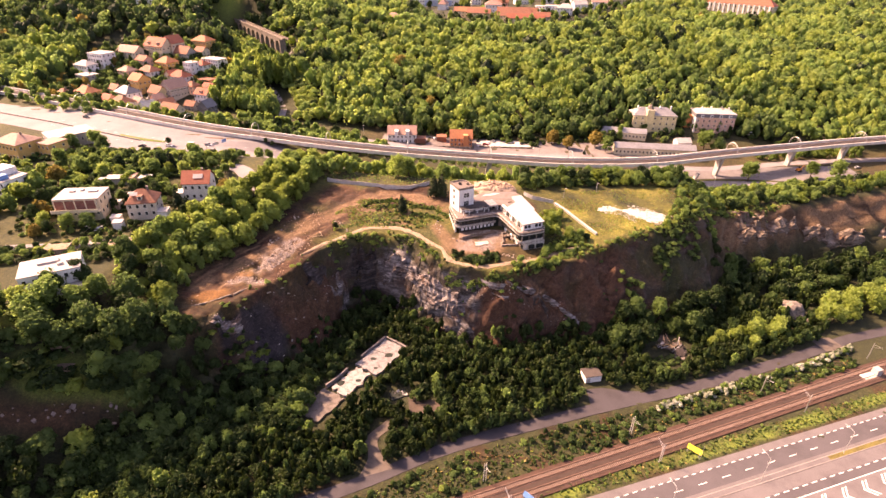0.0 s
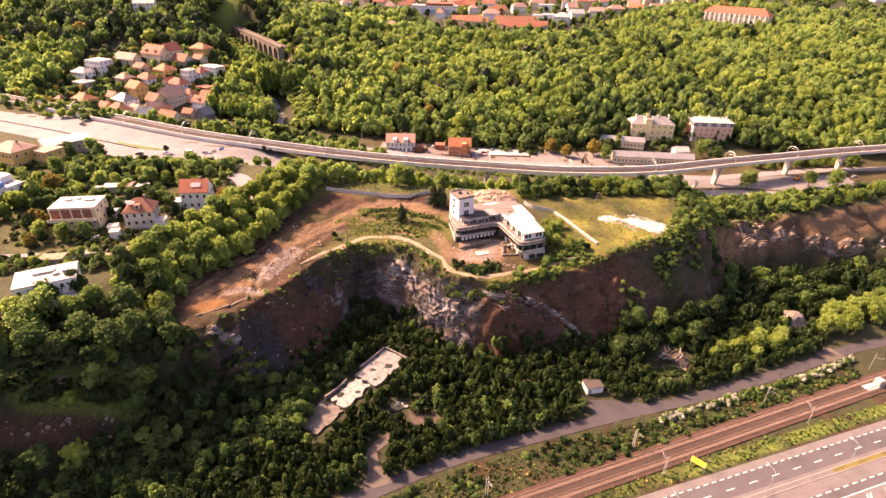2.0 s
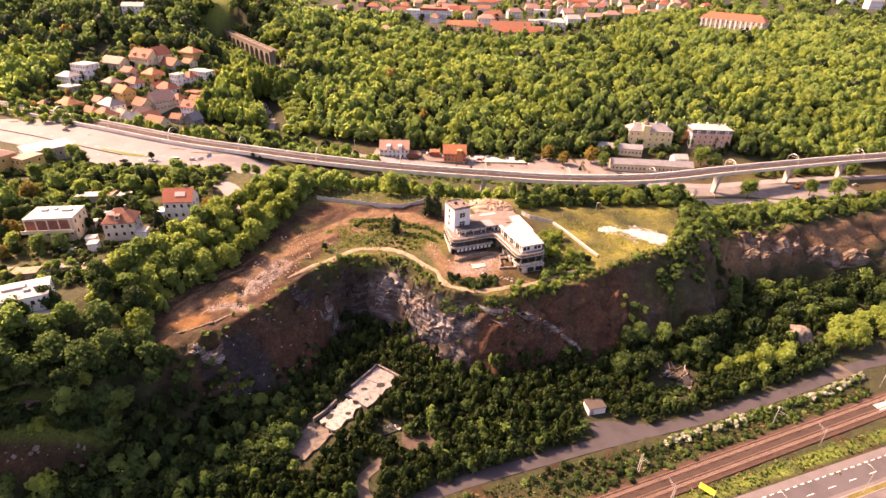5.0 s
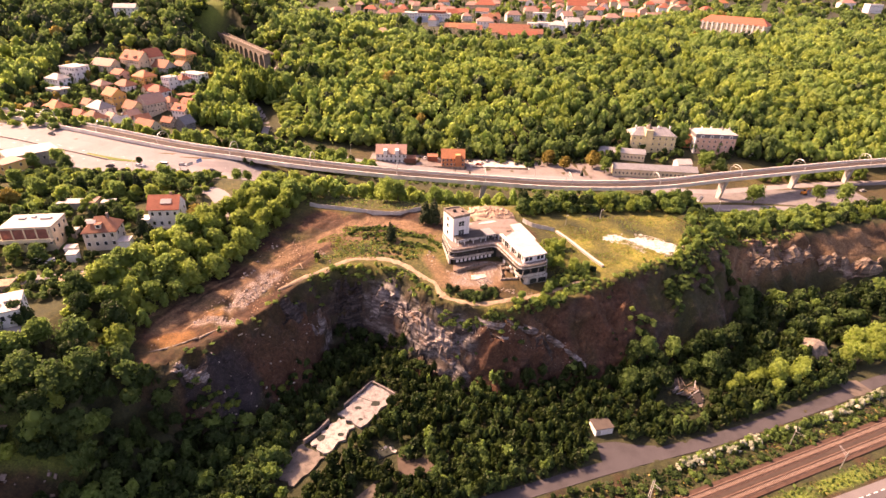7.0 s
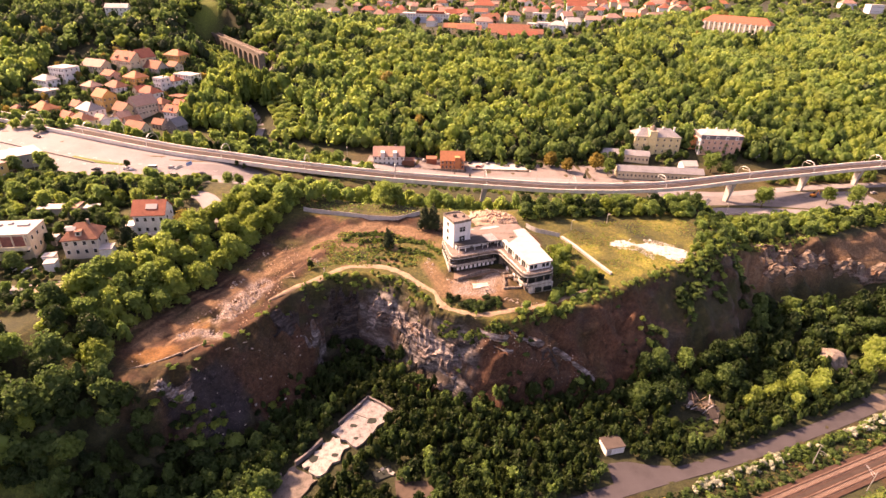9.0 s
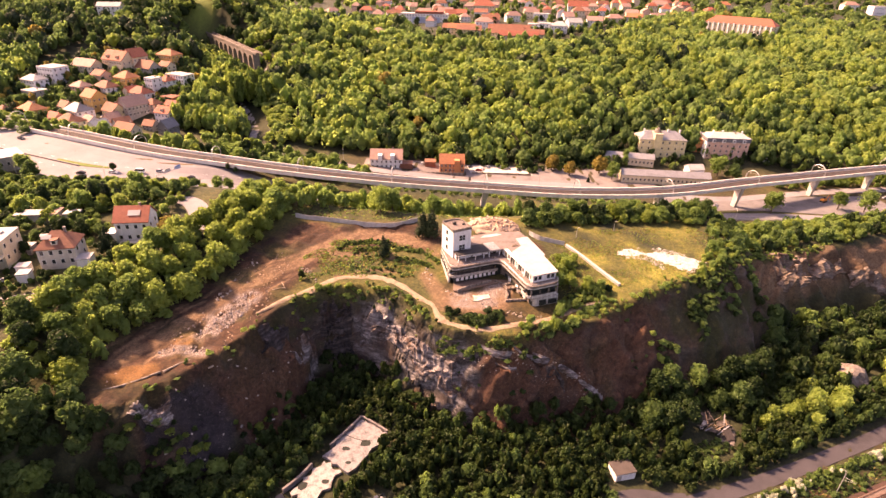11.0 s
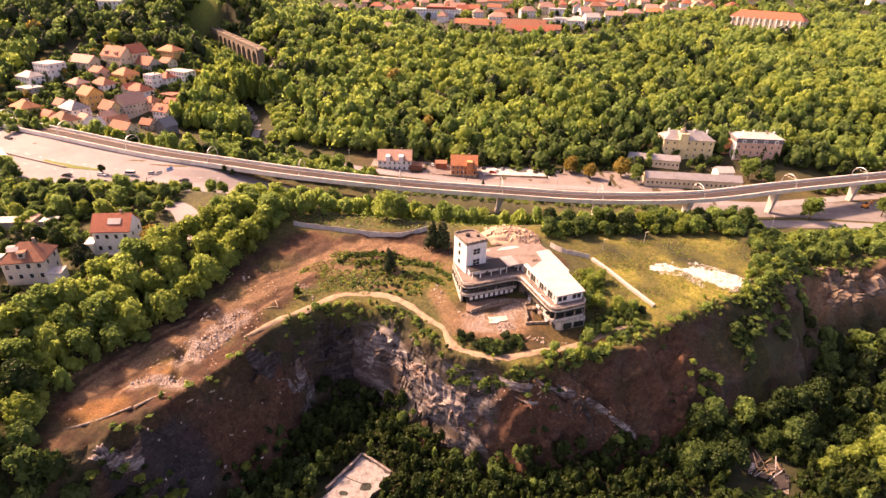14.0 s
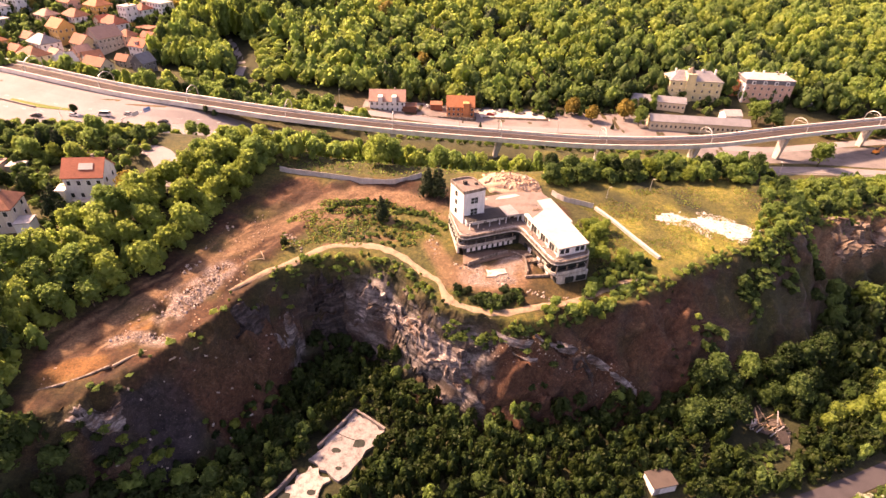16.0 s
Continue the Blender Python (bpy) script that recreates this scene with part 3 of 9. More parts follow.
def quad_mesh(name, verts, quads, mats, indices=None, smooth=False):
    me = bpy.data.meshes.new(name)
    n, q = len(verts), len(quads)
    me.vertices.add(n)
    me.vertices.foreach_set("co", np.asarray(verts, np.float32).ravel())
    me.loops.add(q * 4)
    me.loops.foreach_set("vertex_index", np.asarray(quads, np.int32).ravel())
    me.polygons.add(q)
    me.polygons.foreach_set("loop_start", np.arange(q, dtype=np.int32) * 4)
    for m in mats:
        me.materials.append(m)
    if indices is not None:
        me.polygons.foreach_set("material_index", np.asarray(indices, np.int32))
    me.polygons.foreach_set("use_smooth", np.full(q, smooth))
    me.update(calc_edges=True)
    return me


# ---- building blocks ----
def part(name, bm, material, parent=None, label="", smooth=False):
    me = bpy.data.meshes.new(name)
    bm.to_mesh(me)
    bm.free()
    for m in material if isinstance(material, (list, tuple)) else [material]:
        me.materials.append(m)
    if smooth:
        me.polygons.foreach_set("use_smooth", np.full(len(me.polygons), True))
    ob = new(name, me)
    ob.parent = parent
    if label:
        tagged(ob, label)
    return ob


def box(bm, x0, y0, z0, x1, y1, z1, m=None, bevel=0.0, mi=0):
    """A block between two corners, turned and moved by m."""
    made = bmesh.ops.create_cube(bm, size=1)["verts"]
    t = Matrix.Translation(((x0 + x1) / 2, (y0 + y1) / 2, (z0 + z1) / 2)) @ Matrix.Diagonal((x1 - x0, y1 - y0, z1 - z0, 1))
    bmesh.ops.transform(bm, matrix=(m or Matrix()) @ t, verts=made)
    faces = {f for v in made for f in v.link_faces}
    for f in faces:
        f.material_index = mi
    if bevel:
        edges = list({e for v in made for e in v.link_edges})
        bmesh.ops.bevel(bm, geom=edges, offset=bevel, segments=1, affect="EDGES")


def prism(bm, outline, z0, z1, m=None, mi=0):
    """An upright solid over a plan outline (anticlockwise)."""
    m = m or Matrix()
    lo = [bm.verts.new(m @ Vector((x, y, z0))) for x, y in outline]
    hi = [bm.verts.new(m @ Vector((x, y, z1))) for x, y in outline]
    n = len(outline)
    faces = [bm.faces.new(hi), bm.faces.new(lo[::-1])]
    for i in range(n):
        faces.append(bm.faces.new((lo[i], lo[(i + 1) % n], hi[(i + 1) % n], hi[i])))
    for f in faces:
        f.material_index = mi


def tube(bm, points, radii, sides=8):
    """A round bar along points."""
    rings = []
    for k, p in enumerate(points):
        a = Vector(points[max(k - 1, 0)])
        b = Vector(points[min(k + 1, len(points) - 1)])
        q = (b - a).to_track_quat("Z", "Y")
        r = radii[k] if isinstance(radii, (list, tuple)) else radii
        rings.append([bm.verts.new(Vector(p) + q @ Vector((math.cos(t) * r, math.sin(t) * r, 0))) for t in [2 * math.pi * j / sides for j in range(sides)]])
    for a, b in zip(rings[:-1], rings[1:]):
        for j in range(sides):
            bm.faces.new((a[j], a[(j + 1) % sides], b[(j + 1) % sides], b[j]))
    bm.faces.new(rings[0][::-1])
    bm.faces.new(rings[-1])


def thing(name, m, label, category, group="", kind=""):
    e = new(name)
    e.empty_display_size = 0.5
    e.matrix_world = m
    return tagged(e, label, category, group, kind)


def spline(points, step=2.0):
    """Points along a smooth line through the given ones."""
    pts = [np.array(p, float) for p in points]
    out = []
    for i in range(len(pts) - 1):
        p0, p1, p2, p3 = pts[max(i - 1, 0)], pts[i], pts[i + 1], pts[min(i + 2, len(pts) - 1)]
        n = max(2, int(np.linalg.norm(p2 - p1) / step))
        for k in range(n):
            t = k / n
            out.append(0.5 * (2 * p1 + (p2 - p0) * t + (2 * p0 - 5 * p1 + 4 * p2 - p3) * t * t + (3 * p1 - p0 - 3 * p2 + p3) * t ** 3))
    out.append(pts[-1])
    return out


def offset_line(line, off):
    """The plan line moved sideways (positive: to the right of its way)."""
    out = []
    for i, p in enumerate(line):
        a, b = line[max(i - 1, 0)], line[min(i + 1, len(line) - 1)]
        t = np.array(b[:2]) - np.array(a[:2])
        t /= np.linalg.norm(t) + 1e-9
        q = np.array(p, float)
        q[:2] += np.array((t[1], -t[0])) * off
        out.append(q)
    return out


def ribbon(line, o0, o1, z0, z1, bm=None, follow=None, mi=0):
    """A slab along a line between two sideways offsets, from z0 to z1 above the line's height (or above follow(x, y))."""
    bm = bm or bmesh.new()
    a, b = offset_line(line, o0), offset_line(line, o1)
    rows = []
    for p, q in zip(a, b):
        zp = follow(p[0], p[1]) if follow else p[2]
        zq = follow(q[0], q[1]) if follow else q[2]
        rows.append([bm.verts.new(v) for v in ((p[0], p[1], zp + z0), (p[0], p[1], zp + z1), (q[0], q[1], zq + z1), (q[0], q[1], zq + z0))])
    for r, s in zip(rows[:-1], rows[1:]):
        for j in range(4):
            bm.faces.new((r[j], s[j], s[(j + 1) % 4], r[(j + 1) % 4])).material_index = mi
    bm.faces.new(rows[0]).material_index = mi
    bm.faces.new(rows[-1][::-1]).material_index = mi
    bmesh.ops.recalc_face_normals(bm, faces=bm.faces)
    return bm

# ---- trees ----
def leaf_cloud(rng, lobes, count, size, tilt=0.34, droop=0.0):
    """Small folded leaf sprays over the skins of several lobes: an array of quads (n, 4, 3)."""
    area = np.array([l[3] ** 2 for l in lobes])
    pick = rng.choice(len(lobes), count, p=area / area.sum())
    L = np.array(lobes)[pick]
    v = rng.normal(size=(count, 3))
    v[:, 2] = np.where(v[:, 2] < -0.35 * np.abs(v[:, 2]).max(), -v[:, 2], v[:, 2])
    v /= np.linalg.norm(v, axis=1, keepdims=True)
    r = L[:, 3:4] * (0.86 - droop + (0.2 + 2 * droop) * rng.rand(count, 1))
    c = L[:, :3] + v * r * np.array((1, 1, 0.86))
    n = v + rng.normal(size=(count, 3)) * tilt
    n[:, 2] += 0.25
    n /= np.linalg.norm(n, axis=1, keepdims=True)
    a = np.cross(n, rng.normal(size=(count, 3)))
    a /= np.linalg.norm(a, axis=1, keepdims=True)
    b = np.cross(n, a)
    s = size * (0.55 + 0.9 * rng.rand(count, 1))
    h = n * s * 0.25
    return np.stack([c - a * s * 0.5 - h, c - b * s * 0.42, c + a * s * 0.5 - h, c + b * s * 0.42 + h * 0.5], 1)


def lobes_of(rng, radius, height, n, base):
    """Lobe centres and radii of a broad crown."""
    out = [(0, 0, base + height * 0.46, radius * 0.74), (0, 0, base + height * 0.66, radius * 0.5)]
    for k in range(n):
        a = 2 * math.pi * (k + rng.rand() * 0.7) / n
        lift = rng.rand()
        d = radius * (0.62 - 0.25 * lift) * (0.8 + 0.4 * rng.rand())
        out.append((math.cos(a) * d, math.sin(a) * d, base + height * (0.16 + 0.60 * lift), radius * (0.36 + 0.2 * rng.rand())))
    return out


def core_shells(rng, lobes, around=6, rows=3, shrink=0.84):
    """The dense inner foliage of each lobe: a low, uneven ball, as corners and quads."""
    verts, quads, n = [], [], 0
    grid = np.arange((rows + 1) * around).reshape(rows + 1, around)
    cell = np.stack([grid[:-1], np.roll(grid, -1, axis=1)[:-1], np.roll(grid, -1, axis=1)[1:], grid[1:]], -1).reshape(-1, 4)
    for lx, ly, lz, lr in lobes:
        ang = np.arange(around) / around * 2 * math.pi + rng.rand()
        lat = np.linspace(-0.42 * math.pi, 0.49 * math.pi, rows + 1)
        rad = lr * shrink * (0.84 + 0.32 * rng.rand(rows + 1, around))
        p = np.stack([rad * np.cos(lat)[:, None] * np.cos(ang), rad * np.cos(lat)[:, None] * np.sin(ang), rad * 0.88 * np.sin(lat)[:, None] * np.ones(around)], -1) + (lx, ly, lz)
        verts.append(p.reshape(-1, 3))
        quads.append(cell + n)
        n += grid.size
    return np.concatenate(verts), np.concatenate(quads)


def crown_mesh(leaves, shells):
    """Corners, quads and smooth flags of a crown: loose leaves round its inner shells."""
    cv, cq = shells
    k = len(leaves)
    verts = np.concatenate([leaves.reshape(-1, 3), cv])
    quads = np.concatenate([np.arange(k * 4).reshape(-1, 4), cq + k * 4])
    return verts, quads, np.concatenate([np.zeros(k, bool), np.ones(len(cq), bool)])


def quads_mesh(name, quads, mats, indices=None):
    q = quads.reshape(-1, 4, 3)
    return quad_mesh(name, q.reshape(-1, 3), np.arange(len(q) * 4).reshape(-1, 4), mats, indices)


def make_broadleaf(seed, radius, height, count, size):
    """Trunk and crown meshes of one broadleaf tree; the foot is at the origin."""
    rng = np.random.RandomState(seed)
    base = height * 0.12
    lobes = lobes_of(rng, radius, height - base, 12, base)
    lobes = lobes[:2] + [(a, b, c, r * (0.6 + 0.35 * rng.rand())) for a, b, c, r in lobes[2:]]
    crown = crown_mesh(leaf_cloud(rng, lobes, count, size, 0.45, 0.2), core_shells(rng, lobes, 6, 3, 0.80))
    bm = bmesh.new()
    h = height * 0.6
    tube(bm, [(0, 0, -0.6), (0.05, 0.0, h * 0.4), (0.1, 0.1, h)], [radius * 0.075, radius * 0.055, radius * 0.02], 7)
    for lx, ly, lz, lr in lobes[1:]:
        tube(bm, [(0.05, 0.0, h * 0.45), (lx * 0.5, ly * 0.5, (h * 0.45 + lz) / 2 + 0.2), (lx * 0.9, ly * 0.9, lz)], [radius * 0.035, radius * 0.022, 0.03], 5)
    return bm, crown


def make_conifer(seed, radius, height, count, size):
    rng = np.random.RandomState(seed)
    lobes = []
    for k in range(9):
        f = k / 8
        r = radius * (1 - f) ** 0.8 + 0.25
        for j in range(1 if k == 8 else 4):
            a = rng.rand() * 6.28 + j * 1.57
            lobes.append((math.cos(a) * r * 0.5, math.sin(a) * r * 0.5, height * (0.14 + 0.84 * f), r * 0.55))
    crown = crown_mesh(leaf_cloud(rng, lobes, count, size), core_shells(rng, lobes, 5, 2, 0.6))
    bm = bmesh.new()
    tube(bm, [(0, 0, -0.6), (0, 0, height * 0.5), (0, 0, height * 0.97)], [0.24, 0.15, 0.03], 7)
    return bm, crown


TREE_PROTOS = {}


def tree_proto(kind, leaf, seed, radius, height, count, size):
    key = (kind, leaf, seed)
    if key not in TREE_PROTOS:
        bm, crown = (make_conifer if kind == "conifer" else make_broadleaf)(seed, radius, height, count, size)
        tm = bpy.data.meshes.new("trunk")
        bm.to_mesh(tm)
        bm.free()
        tm.materials.append(BARK)
        TREE_PROTOS[key] = (tm, quad_mesh("crown", crown[0], crown[1], [LEAF[leaf]], smooth=crown[2]))
    return TREE_PROTOS[key]


def plant(x, y, scale, proto, label, category="tree", group="", turn=0.0, z=None, name="tree"):
    """One tree of its own: trunk and crown under an empty at its foot."""
    tm, cm = proto
    t = thing(name, pose(x, y, gz(x, y) if z is None else z, 0, 0, turn) @ Matrix.Diagonal((scale, scale, scale, 1)), label, category, group)
    new("trunk", tm).parent = t
    new("crown", cm).parent = t
    return t


def wood_mesh(name, spots, mats, count, size, seed, label, category="woodland", zf=None):
    """Many crowns joined into one sheet of woodland. spots: rows of x, y, crown radius, crown height, material index."""
    rng = np.random.RandomState(seed)
    protos = []
    for k in range(10):
        lobes = lobes_of(rng, 1.0, 1.6, 7, 0.12)
        inner = [lobes[0]] + [(a, b, c, d * 1.08) for a, b, c, d in lobes[2:]]
        protos.append(crown_mesh(leaf_cloud(rng, lobes, count, size, 0.22), core_shells(rng, inner[:4] if count < 100 else inner[:6], 5, 2, 0.93 if count < 100 else 0.86)))
    S = np.asarray(spots, float)
    zs = (zf or ground_z)(S[:, 0], S[:, 1])
    out, idx, quads, flags, total = [], [], [], [], 0
    for (x, y, r, h, mi), z in zip(S, zs):
        q, faces, flag = protos[rng.randint(10)]
        a = rng.rand() * 6.28
        c, s = math.cos(a), math.sin(a)
        p = np.empty_like(q)
        p[..., 0] = (q[..., 0] * c - q[..., 1] * s) * r + x
        p[..., 1] = (q[..., 0] * s + q[..., 1] * c) * r + y
        p[..., 2] = q[..., 2] * h / 1.75 + z
        out.append(p)
        idx.append(np.full(len(faces), int(mi)))
        quads.append(faces + total)
        flags.append(flag)
        total += len(q)
    me = quad_mesh(name, np.concatenate(out), np.concatenate(quads), mats, np.concatenate(idx), np.concatenate(flags))
    return tagged(new(name, me), label, category, kind="stuff")


def scatter(rng, region, n, gap, keep=None):
    """Spots at least gap apart inside a plan polygon."""
    poly = np.array(region, float)
    lo, hi = poly.min(0), poly.max(0)
    cell, grid, out = gap, {}, []
    tries = rng.rand(n * 10, 2) * (hi - lo) + lo
    px, py = tries[:, 0], tries[:, 1]
    inside = np.zeros(len(tries), bool)
    j = len(poly) - 1
    for i in range(len(poly)):
        (xi, yi), (xj, yj) = poly[i], poly[j]
        with np.errstate(divide="ignore", invalid="ignore"):
            inside ^= ((yi > py) != (yj > py)) & (px < (xj - xi) * (py - yi) / (yj - yi + 1e-12) + xi)
        j = i
    for x, y in tries[inside]:
        if keep and not keep(x, y):
            continue
        k = (int(x // cell), int(y // cell))
        if any((x - a) ** 2 + (y - b) ** 2 < gap * gap for dx in (-1, 0, 1) for dy in (-1, 0, 1) for a, b in grid.get((k[0] + dx, k[1] + dy), ())):
            continue
        grid.setdefault(k, []).append((x, y))
        out.append((x, y))
        if len(out) >= n:
            break
    return out

from mathutils.bvhtree import BVHTree
# ---- ground, roads, rails ----
ground = build_ground()
_gm = ground.data
_gv = np.empty(len(_gm.vertices) * 3, np.float32)
_gm.vertices.foreach_get("co", _gv)
GROUND_TREE = BVHTree.FromPolygons([tuple(v) for v in _gv.reshape(-1, 3)], [tuple(p.vertices) for p in _gm.polygons])


def ground_drop(x, y):
    """Heights of the built ground sheet under plan points."""
    out = []
    for a, b in zip(np.atleast_1d(x), np.atleast_1d(y)):
        hit = GROUND_TREE.ray_cast(Vector((float(a), float(b), 500)), Vector((0, 0, -1)))[0]
        out.append(hit.z if hit else gz(a, b))
    return np.array(out)



def sheet(north, south, lift, across=6, step=4.0):
    """A road surface between two side lines, laid on the ground."""
    a, b = spline(north, step), spline(south, step)
    n = max(len(a), len(b))
    t = np.linspace(0, 1, n)

    def even(l):
        l = np.array([p[:2] for p in l])
        s = np.concatenate([[0], np.cumsum(np.hypot(*np.diff(l, axis=0).T))])
        return np.stack([np.interp(t * s[-1], s, l[:, k]) for k in (0, 1)], -1)
    a, b = even(a), even(b)
    f = np.linspace(0, 1, across + 1)[None, :, None]
    P = a[:, None] * (1 - f) + b[:, None] * f
    Z = ground_z(P[..., 0], P[..., 1]) + lift
    bm = bmesh.new()
    V = [[bm.verts.new((P[i, j, 0], P[i, j, 1], Z[i, j])) for j in range(across + 1)] for i in range(n)]
    for i in range(n - 1):
        for j in range(across):
            bm.faces.new((V[i][j], V[i + 1][j], V[i + 1][j + 1], V[i][j + 1]))
    skirt = [[V[i][0] for i in range(n)], [V[i][-1] for i in range(n)]]
    for line in skirt:
        low = [bm.verts.new((v.co.x, v.co.y, v.co.z - 0.6)) for v in line]
        for i in range(n - 1):
            bm.faces.new((line[i], line[i + 1], low[i + 1], low[i]))
    bmesh.ops.recalc_face_normals(bm, faces=bm.faces)
    return bm


# through road behind the plateau, widening to a junction in the west
through_road = tagged(part("road", sheet(
    [(-420, 172), (-300, 136), (-256, 133), (-200, 114), (-150, 102), (-110, 97), (-88, 95), (-74, 91), (-50, 85), (0, 86), (60, 94), (120, 110), (172, 127), (260, 126), (420, 122)],
    [(-420, 136), (-300, 104), (-256, 90), (-203, 71), (-184, 65), (-150, 67), (-122, 74), (-100, 78), (-75, 79), (-50, 76), (0, 77), (60, 84), (120, 99), (170, 117), (260, 117), (420, 113)], 0.14, 8), WORN_ASPHALT),
    "wide sun-bleached asphalt road climbing past a junction", "road", kind="structure")
island = part("traffic_island", sheet([(-205, 92), (-190, 88), (-176, 87)], [(-205, 89), (-190, 84.5), (-176, 85)], 0.3, 2, 2.0), GROUND, through_road)
bm = bmesh.new()
for k, (a, b) in enumerate(((0.30, 0.0), (0.62, 0.0))):
    for s in range(0, 46, 2):
        x = -250 + s * 4.0
        yn = np.interp(x, (-256, -200, -150, -110, -75), (119, 101, 96, 95, 91))
        ys = np.interp(x, (-256, -203, -150, -100, -75), (90, 71, 67, 78, 79))
        y = yn * (1 - a) + ys * a
        z = gz(x, y) + 0.16
        box(bm, -1.5, -0.09, -0.02, 1.5, 0.09, 0.012, pose(x, y, z, 0, 0, -14 if x < -170 else 0))
part("lane_marking", bm, PAINT, through_road)
bm = ribbon([np.array((p[0], p[1], 0.0)) for p in spline([(-300, 119.5), (-256, 105), (-200, 87), (-190, 84)], 3.0)], -0.25, 0.25, 0.1, 0.85, follow=gz)
part("median_barrier", bm, CONCRETE, through_road)
rail_line = [np.array((p[0], p[1], 0.0)) for p in spline([(-120, 74.5), (-75, 79.5), (-50, 76.5), (0, 77.5), (60, 84.5), (120, 99.5), (170, 117.5), (260, 117.5), (420, 113.5)], 3.0)]
guard = thing("guard_rail", pose(0, 0, 0), "galvanised steel guard rail beside the road", "guard rail")
part("rail_band", ribbon(rail_line, -0.06, 0.06, 0.55, 0.9, follow=gz), GALV, guard)
post_bm = bmesh.new()
box(post_bm, -0.06, -0.06, -0.3, 0.06, 0.06, 0.8)
post0 = part("post", post_bm, GALV, guard)
for k, p in enumerate(rail_line[::2]):
    ob = post0 if k == 0 else new("post", post0.data)
    ob.parent = guard
    ob.location = (p[0], p[1], gz(p[0], p[1]) + 0.1)

valley_road = tagged(part("road", sheet([(-120, 176), (-62, 164.5), (-28, 163.5), (6, 160), (70, 160), (106, 152), (160, 150), (260, 176), (420, 200)], [(-120, 169), (-62, 157), (-28, 156), (6, 152.5), (70, 153), (106, 144), (160, 143), (260, 168), (420, 193)], 0.14, 4), WORN_ASPHALT),
    "grey asphalt street along the valley floor", "road", kind="structure")
under_yard = tagged(part("pavement", sheet([(120, 140), (170, 150), (240, 160), (270, 163)], [(125, 118), (170, 131), (220, 130), (270, 131)], 0.12, 5), worn("patched_yard_asphalt", (0.17, 0.155, 0.16), 0.6, 0.15, 0.9)),
    "bare paved yard under the viaduct", "pavement", kind="structure")
valley_yard = tagged(part("pavement", sheet([(-62, 182), (0, 190), (60, 189), (112, 190), (128, 196)], [(-62, 160), (0, 156), (60, 156), (112, 148), (128, 148)], 0.07, 8), worn("yard_asphalt", (0.20, 0.17, 0.165), 0.6, 0.12, 0.9)),
                     "patched pinkish-grey yard ground in the valley", "pavement", kind="structure")
car_park = tagged(part("pavement", sheet([(6, 187), (28, 188), (50, 186)], [(8, 172), (28, 171), (49, 172)], 0.12, 4), PALE_CONCRETE),
    "pale gravelled car park with a low fence", "car park", kind="structure")
lane = tagged(part("road", sheet([(-140, 196), (-146, 221), (-160, 247), (-171, 262), (-172, 290), (-166, 320)], [(-145, 196), (-151, 221), (-166, 249), (-177, 264), (-178, 290), (-172, 320)], 0.25, 2), WORN_ASPHALT),
    "narrow lane bending up the wooded gully", "road", kind="structure")
village_street = tagged(part("road", sheet([(-238, 180), (-243, 192), (-246, 208), (-240, 221), (-235, 237), (-226, 262)], [(-242, 180), (-247, 192), (-250, 209), (-244, 222), (-239, 238), (-230, 264)], 0.2, 2), PALE_CONCRETE),
    "steep village street between the houses", "road", kind="structure")
side_street = tagged(part("road", sheet([(-175, -41), (-161, -39), (-141, -34), (-122, -29)], [(-175, -46), (-161, -45), (-141, -40), (-122, -35)], 0.15, 3), WORN_ASPHALT),
    "dusty residential street between garden walls", "road", kind="structure")
side_road = tagged(part("road", sheet([(-97, 12), (-99, 20), (-104, 31), (-112, 39), (-122, 41)], [(-104, 12), (-107, 20), (-112, 28), (-116, 32), (-122, 34)], 0.15, 3), WORN_ASPHALT),
    "pale paved turning place among trees", "road", kind="structure")

# river road: two carriageways and a median
def along(o, u, s, n=0.0, z=0.0):
    return np.array((o[0] + u[0] * s + u[1] * n, o[1] + u[1] * s - u[0] * n, z))


RU, RO = (0.94, 0.342), (54.0, -103.3)
ROAD = [along(RO, RU, s) for s in range(-240, 440, 20)]
river_road = tagged(part("road", ribbon(ROAD, 0, 9.7, 0.2, 1.02), ASPHALT), "asphalt river road with dashed white lanes", "road", kind="structure")
second_way = tagged(part("road", ribbon(ROAD, 11.6, 34, 0.2, 1.02), ASPHALT), "asphalt carriageway with white chevrons beside the river", "road", kind="structure")
part("shoulder", ribbon(ROAD, 0, 2.5, 1.0, 1.026), SHOULDER, river_road)
part("shoulder", ribbon(ROAD, 8.6, 9.7, 1.0, 1.026), SHOULDER, river_road)
part("shoulder", ribbon(ROAD, 11.6, 15.6, 1.0, 1.026), SHOULDER, second_way)
part("shoulder", ribbon(ROAD, 18.9, 34, 1.0, 1.026), SHOULDER, second_way)
tagged(part("kerb", ribbon(ROAD, 9.7, 9.95, 0.2, 1.16), CONCRETE), "concrete kerb of the median", "kerb", kind="structure")
tagged(part("kerb", ribbon(ROAD, 11.35, 11.6, 0.2, 1.16), CONCRETE), "concrete kerb of the median", "kerb", kind="structure")
MEDIAN = [along(RO, RU, s) for s in range(58, 440, 20)]
PAVED = [along(RO, RU, s) for s in range(-240, 61, 20)]
tagged(part("median", ribbon(MEDIAN, 9.95, 11.35, 0.2, 1.12), worn("dry_verge", (0.16, 0.13, 0.035), 0.5, 0.4, 0.95, relief=0.8)), "dry grassy strip between two carriageways", "median", kind="structure")
tagged(part("median", ribbon(PAVED, 9.95, 11.35, 0.2, 1.13), SHOULDER), "worn paved strip between two carriageways", "median", kind="structure")


